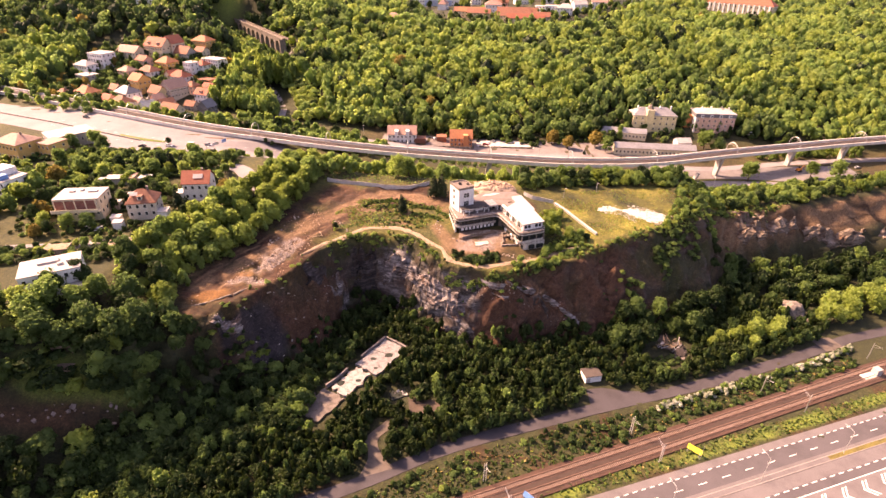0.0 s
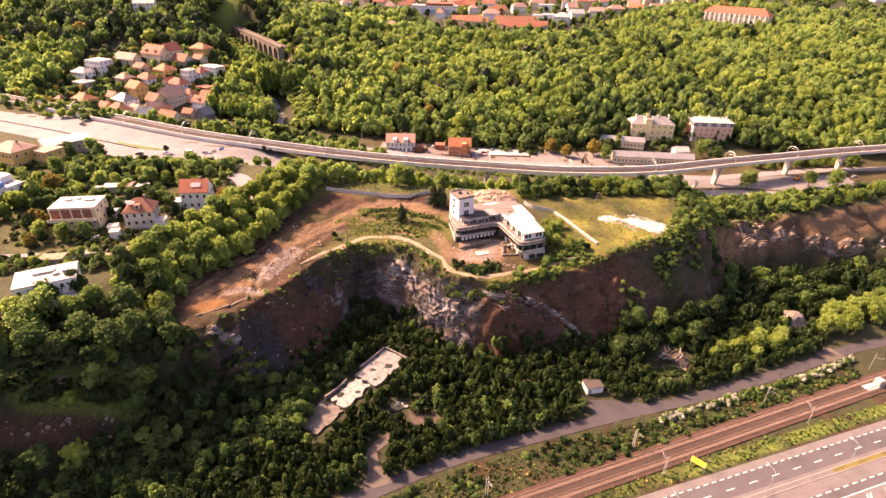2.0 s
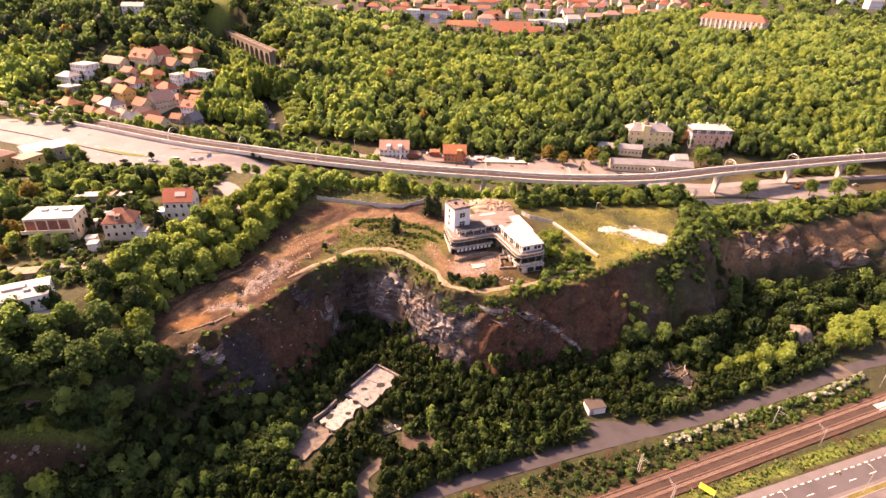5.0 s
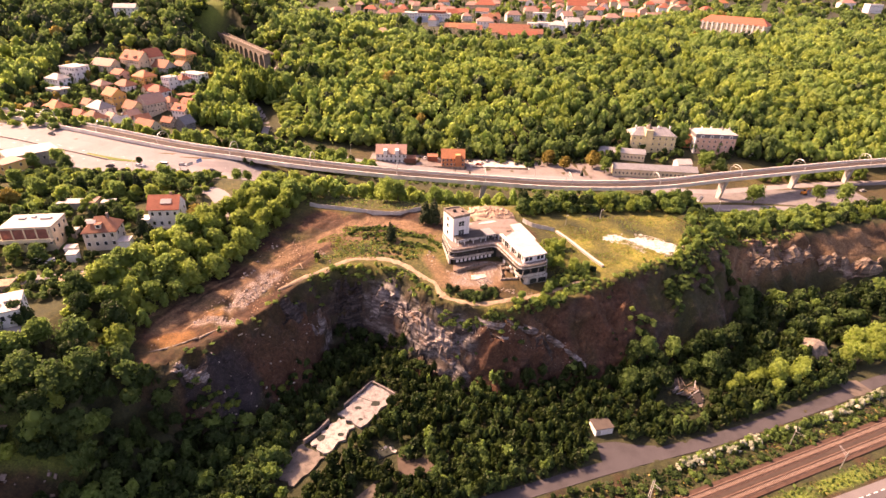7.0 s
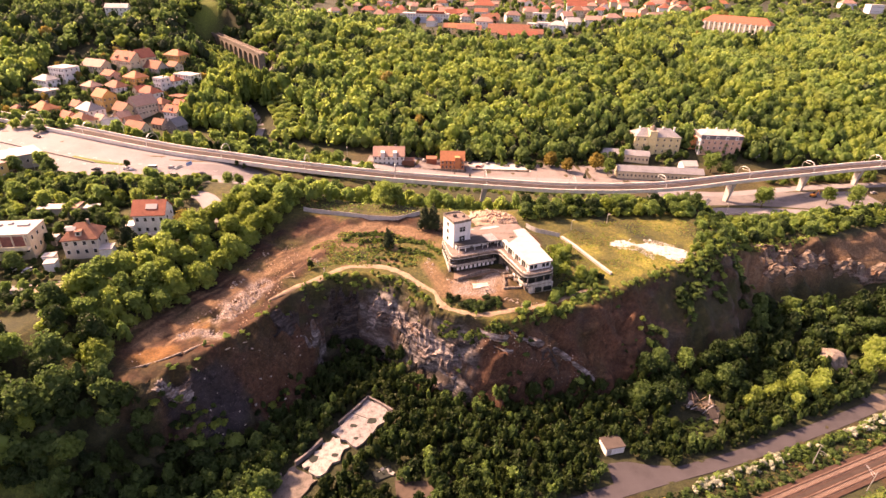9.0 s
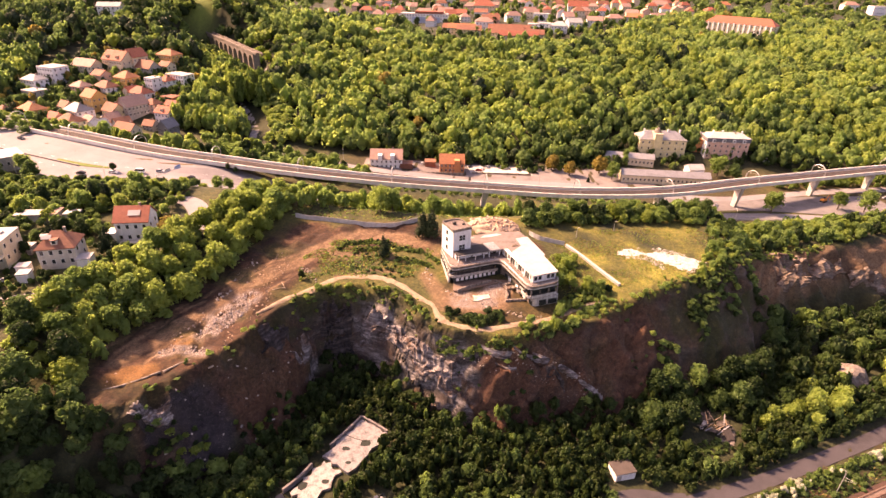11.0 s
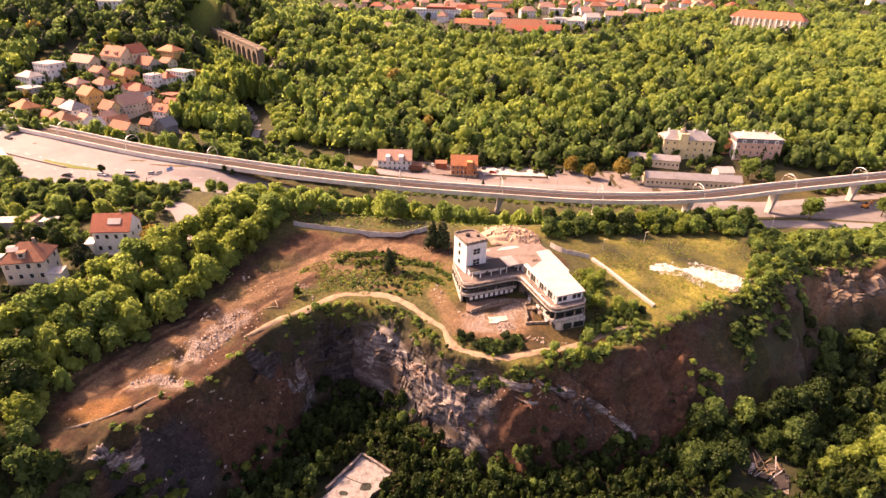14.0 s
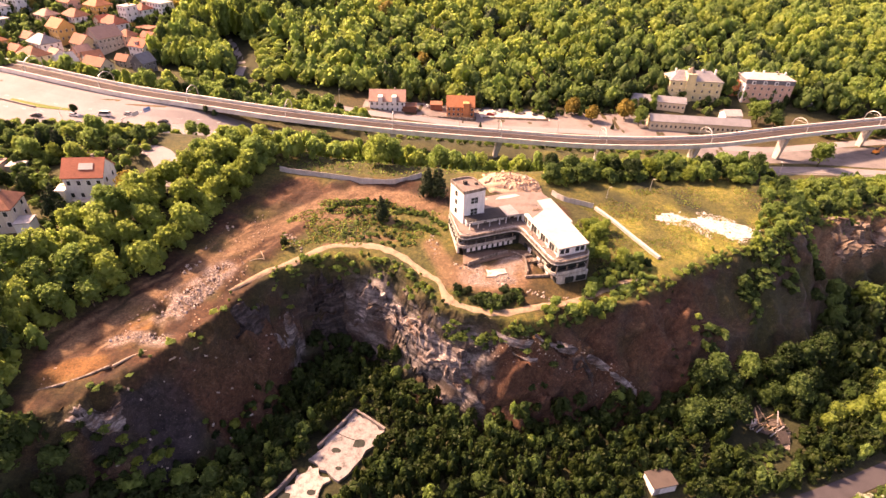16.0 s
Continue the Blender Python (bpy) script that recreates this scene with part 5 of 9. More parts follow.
for k, (x, y) in enumerate([(16.6, -3.6), (17.6, -3.0), (16.9, -2.6), (18.2, -3.5), (17.2, -4.0)]):
    box(bm, -0.6, -0.12, 0, 0.6, 0.12, 0.2, BLD @ pose(x, y, 42.3 + 0.06 * k, 0, 0, 37 * k))
part("roof_scraps", bm, WOOD, restaurant, "broken boards on the roof")
for k, (y, w, z0, m) in enumerate(((-23.4, 1.0, 40.1, GAP_DARK), (-21.6, 2.4, 39.5, GAP_DARK), (-18.4, 1.2, 40.2, GLASS_DARK), (-16.6, 2.2, 39.5, GAP_DARK), (-13.6, 1.0, 40.1, GLASS_DARK), (-11.8, 2.8, 39.5, GAP_DARK), (-8.2, 1.2, 40.0, GAP_DARK), (-6.2, 1.8, 39.5, GAP_DARK))):
    bm = bmesh.new()
    box(bm, 12.94, y, z0, 13.2, y + w, 41.6, BLD)
    op = part("dark_opening", bm, m, wing)
    bm = bmesh.new()
    for a, b, c, d in ((y - 0.1, y, z0, 41.6), (y + w, y + w + 0.1, z0, 41.6), (y + w * 0.5 - 0.05, y + w * 0.5 + 0.05, z0, 41.6)):
        box(bm, 12.88, a, c, 13.1, b, d, BLD)
    part("frame", bm, DIRTY_WHITE, op)
for y in (-24.2, -19.3, -14.4, -9.4):
    bm = bmesh.new()
    box(bm, 12.35, y, 39.3, 12.6, y + 0.25, 42.0, BLD)
    part("post", bm, WHITE, wing)
for k in range(5):
    bm = bmesh.new()
    x = 13.5 + k * 1.62
    box(bm, x, -24.08, 40.1, x + 1.2, -23.8, 41.5, BLD)
    part("window", bm, GLASS_DARK if k != 2 else WHITE, wing)
# loggia at the wing's head
for k in range(4):
    bm = bmesh.new()
    x = 11.2 + k * 3.3
    box(bm, x, -26.7, 35.2, x + 0.4, -26.3, 38.6, BLD)
    part("column", bm, STAINED, restaurant)
bm = bmesh.new()
box(bm, 10.6, -25.08, 35.3, 21.4, -24.9, 38.4, BLD)
part("loggia_opening", bm, GAP_DARK, restaurant, "dark open loggia")
HEAD = rounded([(10.2, -26.9, 2.4), (21.8, -26.9, 2.0), (21.8, -22.0, 0), (10.2, -22.0, 0)])
bm = bmesh.new()
prism(bm, HEAD, 34.9, 35.2, BLD)
part("loggia_floor", bm, STAINED, restaurant)
bm = bmesh.new()
band(bm, HEAD, 0.2, 35.0, 36.1, BLD)
part("loggia_parapet", bm, DIRTY_WHITE, restaurant)
BASE = rounded([(12.6, -26.6, 1.6), (21.9, -27.3, 0.8), (22.0, -18.0, 0), (12.0, -18.0, 0)])
bm = bmesh.new()
prism(bm, BASE, 29.6, 34.9, BLD)
part("base_wall", bm, DIRTY_WHITE, restaurant, "patched pale base storey")
for x, w in ((14.6, 2.4), (18.0, 3.0)):
    bm = bmesh.new()
    box(bm, x, -27.35, 32.2, x + w, -26.5, 33.9, BLD @ pose(0, 0, 0, 0, 0, 0))
    part("window", bm, GAP_DARK, restaurant)
bm = bmesh.new()
box(bm, 12.3, -25.6, 31.0, 12.9, -24.2, 33.2, BLD)
part("doorway", bm, GAP_DARK, restaurant)
# openings along the inner side of the long wing
for k in range(6):
    bm = bmesh.new()
    y = -22.5 + k * 2.6
    box(bm, 11.82, y, 35.6, 12.1, y + 1.9, 38.2, BLD)
    part("dark_opening", bm, GAP_DARK, restaurant)
    bm = bmesh.new()
    box(bm, 11.80, y + 0.2, 32.0, 12.1, y + 1.7, 34.3, BLD)
    part("dark_opening", bm, GAP_DARK if k % 2 else WHITE, restaurant)
bm = bmesh.new()
box(bm, 8.6, -6.0, 33.0, 11.8, -4.86, 38.5, BLD)
part("corner_recess", bm, GAP_DARK, restaurant, "deep dark recess in the inner corner")

# garden terrace in front: red floor, curved low walls
court = thing("garden_terrace", pose(0, 0, 0), "red paved garden terrace with curved low walls", "terrace")
bm = bmesh.new()
prism(bm, rounded([(-9.6, -10.8, 2.0), (8.2, -10.8, 1.0), (8.2, -4.9, 0), (-7.0, -4.9, 0)]), 30.5, 33.0, BLD)
prism(bm, [(8.2, -15.5), (11.9, -15.5), (11.9, -4.9), (8.2, -4.9)], 30.5, 32.96, BLD)
part("terrace_floor", bm, worn("red_paving", (0.20, 0.135, 0.105), 0.6, 0.6, 0.9), court, "red-brown paving, half overgrown")
arc = [np.array((*(BLD @ Vector((x, y, 0))).xy, 0.0)) for x, y in [(-8.2, -11.0), (-4, -10.2), (1, -9.4), (5.6, -9.2)]]
part("low_wall", ribbon(spline(arc, 0.8), -0.22, 0.22, 31.0, 33.75), STAINED, court)
arc2 = [np.array((*(BLD @ Vector((x, y, 0))).xy, 0.0)) for x, y in [(6.8, -9.4), (8.4, -11.2), (8.9, -14.0), (7.6, -17.2), (6.6, -20.0)]]
part("low_wall", ribbon(spline(arc2, 0.8), -0.22, 0.22, 30.6, 33.4), STAINED, court)
arc3 = [np.array((*(BLD @ Vector((x, y, 0))).xy, 0.0)) for x, y in [(5.4, -20.8), (8.6, -21.6), (12.0, -22.6)]]
part("low_wall", ribbon(spline(arc3, 0.8), -0.25, 0.25, 30.0, 32.6), STAINED, court)

# white flank wall below the terrace, with small openings
bm = bmesh.new()
prism(bm, [(-8.75, -4.4), (-8.1, -4.4), (-5.6, 8.9), (-6.25, 8.9)], 30.5, 38.6, BLD)
flank = part("flank_wall", bm, DIRTY_WHITE, restaurant, "whitish curved flank wall")
for k in range(5):
    bm = bmesh.new()
    y = -3.0 + k * 2.4
    x = -8.72 + (y + 4.4) * 0.188
    box(bm, x - 0.12, y, 36.0, x + 0.2, y + 1.1, 37.4, BLD)
    part("flank_window", bm, GAP_DARK, flank)
# parapet coping along the terrace edge of the wing
for k in range(3):
    bm = bmesh.new()
    box(bm, 9.2 + k * 0.05, -13.5 - k * 3.6, 33.1, 11.4, -12.0 - k * 3.6, 33.5 + 0.2 * k, BLD @ pose(0, 0, 0, 0, 0, 2 * k), 0.05)
    part("fallen_block", bm, STAINED, restaurant)

# ---- houses ----
def window_meshes():
    f = bmesh.new()
    box(f, -0.72, -0.05, -0.86, 0.72, 0.05, 0.86, bevel=0.02)
    p = bmesh.new()
    box(p, -0.6, -0.075, -0.75, 0.6, 0.04, 0.75)
    out = []
    for nm, bm, m in (("window", f, WHITE), ("pane", p, GLASS_DARK)):
        me = bpy.data.meshes.new(nm)
        bm.to_mesh(me)
        bm.free()
        me.materials.append(m)
        out.append(me)
    return out


WIN_FRAME, WIN_PANE = window_meshes()


def add_window(parent, m, sx=1.0, sz=1.0, framed=True):
    w = new("window", WIN_FRAME if framed else WIN_PANE)
    w.parent = parent
    w.matrix_basis = m @ Matrix.Diagonal((sx, 1, sz, 1))
    if framed:
        new("pane", WIN_PANE).parent = w
    return w


def roof_mesh(kind, w, d, h, rise, over=0.45):
    """Roof over a w by d house with walls h high; the ridge runs along x."""
    bm = bmesh.new()
    a, b = w / 2 + over, d / 2 + over
    if kind == "flat":
        box(bm, -a + 0.25, -b + 0.25, h, a - 0.25, b - 0.25, h + 0.3, bevel=0.03)
        return bm
    inset_x = a if kind == "gable" else max(a - b * 0.9, 0.02)
    r = inset_x if kind == "hip" else a
    drop = over * rise / (d / 2)
    lo = [(-a, -b, h - drop), (a, -b, h - drop), (a, b, h - drop), (-a, b, h - drop)]
    ridge = [(-r if kind == "gable" else -(a - min(a, b * 0.9)), 0, h + rise), (r if kind == "gable" else a - min(a, b * 0.9), 0, h + rise)]
    if kind == "gable":
        ridge = [(-a, 0, h + rise), (a, 0, h + rise)]
    t = 0.28
    vl = [bm.verts.new(p) for p in lo]
    vr = [bm.verts.new(p) for p in ridge]
    wl = [bm.verts.new((p[0], p[1], p[2] + t)) for p in lo]
    wr = [bm.verts.new((p[0], p[1], p[2] + t)) for p in ridge]
    same = (Vector(ridge[0]) - Vector(ridge[1])).length < 0.05
    for v, u, flip in ((vl, vr, True), (wl, wr, False)):
        faces = [(v[0], v[1], u[1], u[0]), (v[2], v[3], u[0], u[1]), (v[1], v[2], u[1]), (v[3], v[0], u[0])]
        for f in faces:
            if not (kind == "gable" and len(f) == 3):
                bm.faces.new(f)
    n = 4
    for i in range(n):
        bm.faces.new((vl[i], vl[(i + 1) % n], wl[(i + 1) % n], wl[i])) if not (kind == "gable" and i in (1, 3)) else None
    if kind == "gable":
        for i, j, k in ((1, 2, 1), (3, 0, 0)):
            bm.faces.new((vl[i], vr[k], wr[k], wl[i]))
            bm.faces.new((vr[k], vl[j], wl[j], wr[k]))
    bmesh.ops.recalc_face_normals(bm, faces=bm.faces)
    return bm


def house(x, y, w, d, h, turn, wall, roof, tile, rise, label, category="house", group="", storeys=2, chimney=True, detail=2, z=None, dormers=0, name="house"):
    """A house: walls, roof, chimney, windows with panes on three sides."""
    z0 = gz(x, y) if z is None else z
    if group == "village houses":
        w, d, h, rise = w * 1.08, d * 1.08, h * 1.05, rise * 1.0
    t = thing(name, pose(x, y, z0, 0, 0, turn), label, category, group)
    bm = bmesh.new()
    if roof == "gable":
        vs = [(-w / 2, -d / 2), (w / 2, -d / 2), (w / 2, d / 2), (-w / 2, d / 2)]
        lo = [bm.verts.new((a, b, -3.0)) for a, b in vs]
        hi = [bm.verts.new((a, b, h)) for a, b in vs]
        top = [bm.verts.new((-w / 2, 0, h + rise)), bm.verts.new((w / 2, 0, h + rise))]
        bm.faces.new((lo[0], lo[1], hi[1], hi[0]))
        bm.faces.new((lo[2], lo[3], hi[3], hi[2]))
        bm.faces.new((lo[1], lo[2], hi[2], top[1], hi[1]))
        bm.faces.new((lo[3], lo[0], hi[0], top[0], hi[3]))
        bm.faces.new(lo[::-1])
        bm.faces.new((hi[0], hi[1], top[1], top[0]))
        bm.faces.new((hi[2], hi[3], top[0], top[1]))
    else:
        box(bm, -w / 2, -d / 2, -3.0, w / 2, d / 2, h)
    walls = part("wall", bm, wall, t)
    rf = part("roof", roof_mesh(roof, w, d, h, rise), tile, t)
    if chimney:
        bm = bmesh.new()
        cz = h + (rise if roof != "flat" else 0.3)
        box(bm, w * 0.18, 0.3, cz - 1.6, w * 0.18 + 0.7, 1.0, cz + 1.0)
        box(bm, w * 0.18 - 0.08, 0.22, cz + 0.9, w * 0.18 + 0.78, 1.08, cz + 1.05)
        part("chimney", bm, STAINED, rf)
    if detail:
        n = max(2, int(w / (4.2 if name == "mansion" else 2.6 if detail > 1 else 3.4)))
        step = h / storeys
        for s in range(storeys):
            zz = step * (s + 0.52)
            for k in range(n):
                xx = -w / 2 + w * (k + 0.5) / n
                add_window(t, pose(xx, -d / 2, zz), 0.85, 0.95, detail > 1)
            m = max(1, int(d / 3.6))
            for k in range(m):
                yy = -d / 2 + d * (k + 0.5) / m
                add_window(t, pose(w / 2, yy, zz, 0, 0, 90), 0.8, 0.9, detail > 1)
                if detail > 1:
                    add_window(t, pose(-w / 2, yy, zz, 0, 0, -90), 0.8, 0.9, True)
    for k in range(dormers):
        xx = -w / 2 + w * (k + 0.5) / dormers
        bm = bmesh.new()
        box(bm, xx - 0.9, -d / 2 + 0.7, h + rise * 0.2, xx + 0.9, -0.3, h + rise * 0.2 + 1.7)
        dm = part("dormer", bm, wall, rf)
        bm = bmesh.new()
        box(bm, xx - 1.1, -d / 2 + 0.45, h + rise * 0.2 + 1.7, xx + 1.1, 0.1, h + rise * 0.2 + 1.85)
        part("dormer_roof", bm, tile, dm)
        bm = bmesh.new()
        box(bm, xx - 0.5, -d / 2 + 0.62, h + rise * 0.2 + 0.4, xx + 0.5, -d / 2 + 0.8, h + rise * 0.2 + 1.4)
        part("dormer_window", bm, GLASS_DARK, dm)
    return t


def skylight(parent, x, z, y, w, hgt, pitch):
    bm = bmesh.new()
    box(bm, -w / 2, -hgt / 2, 0, w / 2, hgt / 2, 0.22, pose(x, y, z, pitch, 0, 0), 0.03)
    part("skylight", bm, FLAT_ROOF, parent, "bright white skylight box")


# hillside villas
red = house(-122.5, 10.6, 11.6, 9.4, 8.2, 8, WHITE, "gable", RED_TILE, 4.2, "white three-storey villa with a bright red tiled roof", "house", storeys=2, z=38.0)
skylight(red, 1.0, 10.6, -2.3, 4.2, 2.2, 40)
bm = bmesh.new()
box(bm, -9.0, -6.0, -3, -5.7, -1.0, 4.4)
part("porch", bm, WHITE, red)
bm = bmesh.new()
box(bm, -4.6, -7.2, -3, 2.2, -4.7, 1.0)
part("garden_terrace", bm, PALE_CONCRETE, red)
bm = bmesh.new()
box(bm, -9.2, -8.8, -3, -7.4, 3.0, 1.6)
part("stair_wall", bm, PALE_CONCRETE, red)
h2 = house(-135.0, -13.0, 11.0, 9.4, 6.4, 14, worn("greige_plaster", (0.62, 0.55, 0.47), 0.8, 0.3, 0.9, streak=0.12), "hip", BROWN_TILE, 4.0, "beige plastered villa with a brown hipped roof", "house", dormers=1, z=40.9)
skylight(h2, -2.4, 9.3, -2.2, 3.0, 1.6, 38)
skylight(h2, -4.2, 8.6, 1.0, 2.6, 1.4, 10)
for k, (dx, dy, w, dd, hh) in enumerate(((-8.5, -7.5, 3.6, 3.0, 2.0), (-5.2, -12.0, 3.4, 3.2, 2.0), (8.4, -2.0, 4.0, 4.4, 2.8))):
    house(-135 + dx, -13 + dy, w, dd, hh, 14, WHITE, "flat", FLAT_ROOF, 0, "small white garden outbuilding with a flat roof", "shed", "garden sheds", 1, False, 0, 40.4, name="garden_shed")
wh2 = house(-159.5, -14.5, 17.0, 11.5, 8.0, 10, CREAM, "flat", FLAT_ROOF, 0, "cream flat-roofed villa with a long red loggia", "house", storeys=2, z=41.2, chimney=False)
bm = bmesh.new()
box(bm, -8.2, -6.1, 3.8, 7.2, -5.7, 7.4)
part("loggia", bm, worn("red_shadowed_loggia", (0.24, 0.09, 0.07), 0.6, 0.8), wh2, "dark red recessed loggia")
bm = bmesh.new()
box(bm, -9.0, -8.6, 3.3, 8.8, -5.75, 3.7)
box(bm, -9.0, -8.6, 3.7, 8.8, -8.45, 4.7)
part("balcony", bm, CREAM, wh2)
for k in range(5):
    bm = bmesh.new()
    box(bm, -8.4 + k * 3.9, -6.35, 3.7, -8.0 + k * 3.9, -6.1, 7.9)
    part("pillar", bm, CREAM, wh2)
for k, (a, b, c) in enumerate(((-5, 1, 2.2), (-1, 2, 1.2), (2.5, 0.5, 3.6))):
    bm = bmesh.new()
    box(bm, a, b, 8.3, a + c, b + 1.6, 8.9, bevel=0.04)
    part("roof_box", bm, FLAT_ROOF, wh2)
wh = house(-137.0, -67.5, 17.0, 11.0, 7.6, 30, WHITE, "flat", FLAT_ROOF, 0, "white flat-roofed modern villa with dark windows", "house", storeys=2, z=40.6, chimney=False)
for k, (a, b, c, e) in enumerate(((-3.5, 0.5, 6.0, 2.4), (2.2, -2.0, 1.6, 1.4), (4.6, -0.8, 1.6, 1.4))):
    bm = bmesh.new()
    box(bm, a, b, 7.9, a + c, b + e, 8.6, bevel=0.05)
    part("roof_box", bm, FLAT_ROOF, wh)
bm = bmesh.new()
box(bm, 2.4, -9.0, 2.4, 8.0, -5.5, 2.7)
part("porch_roof", bm, FLAT_ROOF, wh)
for xx in (2.6, 7.6):
    bm = bmesh.new()
    box(bm, xx, -8.9, -3, xx + 0.25, -8.6, 2.4)
    part("porch_post", bm, WHITE, wh)
fl = house(-205.0, 3.0, 14.0, 11.0, 7.0, -18, WHITE, "flat", FLAT_ROOF, 0, "white stepped flat-roofed villa with a blue awning", "house", z=41.6, chimney=False)
bm = bmesh.new()
box(bm, -7.0, -4.5, 7.0, 1.0, 5.5, 10.0)
part("upper_block", bm, WHITE, fl)
bm = bmesh.new()
box(bm, 1.2, -4.8, 7.3, 5.0, -1.2, 9.2)
part("awning", bm, BLUE_PAINT, fl)
tan = house(-228.0, 44.0, 16.0, 13.0, 9.0, -20, OCHRE, "hip", PALE_TILE, 3.0, "tan two-storey house with a faded tiled roof", "house", z=42)
house(-213.0, 47.0, 9.0, 10.0, 7.5, -20, OCHRE, "flat", PALE_TILE, 0, "tan annexe with a flat faded roof", "house", z=42, chimney=False)
hall = house(-222.5, 73.5, 22.0, 15.0, 6.0, 48, GREY_WALL, "flat", FLAT_ROOF, 0, "low hall with a bright white flat roof", "hall", storeys=1, z=39.8, chimney=False, name="hall")
for k, (x, y, w, d, hh, tl) in enumerate(((-166, 16, 9, 5, 2.8, FLAT_ROOF), (-158, 17.5, 5, 6, 3.0, PALE_TILE), (-151, 18, 5, 4, 2.6, FLAT_ROOF), (-129, 16, 5.5, 6, 3.4, SHEET), (-152, -8, 6, 4, 2.6, FLAT_ROOF))):
    house(x, y, w, d, hh, 8, GREY_WALL, "flat", tl, 0, "low garden shed with a pale flat roof", "shed", "garden sheds", 1, False, 0, name="garden_shed")
for k, (x, y, w) in enumerate(((-152, -45, 8), (-131, -40, 8))):
    house(x, y, w, 4.4, 2.2, 13, STAINED, "flat", TRACK_SOIL, 0, "row garage with a flat pale roof by the street", "garage", "garages", 1, False, 0, name="garage")

# valley floor
mw = house(-47.5, 174.0, 20.5, 12.5, 6.6, 3, WHITE, "gable", PALE_TILE, 4.8, "white house with a faded pink tiled roof", "house", z=11.6)
for k in (-1, 1):
    bm = bmesh.new()
    box(bm, k * 4 - 1.3, -7.4, 5.5, k * 4 + 1.3, -3.0, 9.4)
    part("gable_bay", bm, WHITE, mw)
house(-34.5, 171.5, 8.0, 6.5, 3.4, 3, BROWN_TILE, "flat", BROWN_TILE, 0, "low brown wooden shed beside the white house", "shed", "", 1, False, 0, 11.6, name="shed")
oh = house(-4.6, 175.0, 16.0, 11.0, 6.0, 2, ORANGE_WALL, "gable", ORANGE_TILE, 4.8, "orange plastered house with an orange tiled roof", "house", z=9.8)
bm = bmesh.new()
box(bm, 1.4, -7.2, 0, 5.0, -3.0, 8.6)
part("gable_bay", bm, ORANGE_WALL, oh)
house(-19.0, 180.0, 7.0, 7.0, 3.6, 2, BROWN_TILE, "flat", BROWN_TILE, 0, "dark brown barn behind the orange house", "barn", "", 1, False, 0, 10.3, name="barn")
bm = bmesh.new()
for k in range(9):
    box(bm, -24 + k * 3.4, 165.4, 9.0, -23.6 + k * 3.4, 165.9, 11.6)
box(bm, -24, 165.5, 9.0, 4, 165.8, 11.0)
tagged(part("street_wall", bm, STAINED), "stained street wall with piers before the orange house", "wall")
lot_fence = thing("board_fence", pose(0, 0, 0), "weathered board fence along the car park", "fence")
for k in range(30):
    bm = bmesh.new()
    box(bm, 9 + k * 1.3, 171.2, 8.0, 10.2 + k * 1.3, 171.35, 9.8 + 0.1 * (k % 3))
    part("board", bm, WOOD, lot_fence)
mans = house(145.5, 216.5, 33.0, 15.0, 12.5, -2, YELLOW, "hip", SHEET, 4.6, "yellow three-storey mansion with a grey hipped roof", "mansion", storeys=3, z=12.0, name="mansion")
bm = bmesh.new()
box(bm, -6.6, -8.4, -3, -1.2, 0, 16.5)
bay = part("central_bay", bm, YELLOW, mans)
bm = bmesh.new()
prism(bm, [(-6.8, -8.6), (-1.0, -8.6), (-1.0, 0.2), (-6.8, 0.2)], 16.5, 17.0)
part("bay_cornice", bm, CREAM, bay)
bm = bmesh.new()
bmesh.ops.create_cone(bm, cap_ends=True, segments=8, radius1=3.0, radius2=0.6, depth=3.4, matrix=Matrix.Translation((-3.9, -4.2, 18.7)))
part("bay_turret", bm, STONE, bay)
for zc in (4.1, 8.3, 12.6):
    bm = bmesh.new()
    box(bm, -16.7, -7.72, zc, 16.7, -7.4, zc + 0.28)
    part("string_course", bm, CREAM, mans)
for k in range(4):
    bm = bmesh.new()
    box(bm, -13 + k * 8.4, -1.0, 13.5, -12 + k * 8.4, 0.0, 18.4, bevel=0.04)
    part("chimney", bm, WHITE, mans)
pk = house(192.0, 217.0, 30.0, 15.0, 15.0, -2, PINK, "hip", FLAT_ROOF, 2.4, "pink four-storey house with a pale mansard roof and dormers", "mansion", storeys=4, z=11.8, name="mansion")
bm = bmesh.new()
box(bm, -15.2, -7.7, 12.2, 15.2, 7.7, 14.8)
mansard = part("mansard", bm, SLATE, pk, "dark slate mansard band")
for k in range(4):
    xx = -10.5 + k * 7.0
    bm = bmesh.new()
    box(bm, xx - 1.1, -8.3, 12.0, xx + 1.1, -6.0, 14.2, bevel=0.05)
    dm = part("dormer", bm, WHITE, mansard)
    bm = bmesh.new()
    box(bm, xx - 0.55, -8.36, 12.5, xx + 0.55, -8.2, 13.8)
    part("dormer_window", bm, GLASS_DARK, dm)
# Left end wall is coloured whiter than the front.
bm = bmesh.new()
box(bm, -15.06, -7.56, -3, -14.0, 7.56, 12.2)
part("side_wall", bm, WHITE, pk, "left end wall, whiter than the pink front")
for k, (a, b) in enumerate(((-9, 1), (-2, 2), (6, 1.5), (11, 0.5))):
    bm = bmesh.new()
    box(bm, a, b, 15.0, a + 1.0, b + 0.9, 18.2, bevel=0.04)
    part("chimney", bm, WHITE, pk)
bm = bmesh.new()
box(bm, -20.5, -1.0, -3, -14.9, 7.0, 11.5)
part("annexe", bm, ORANGE_WALL, pk)
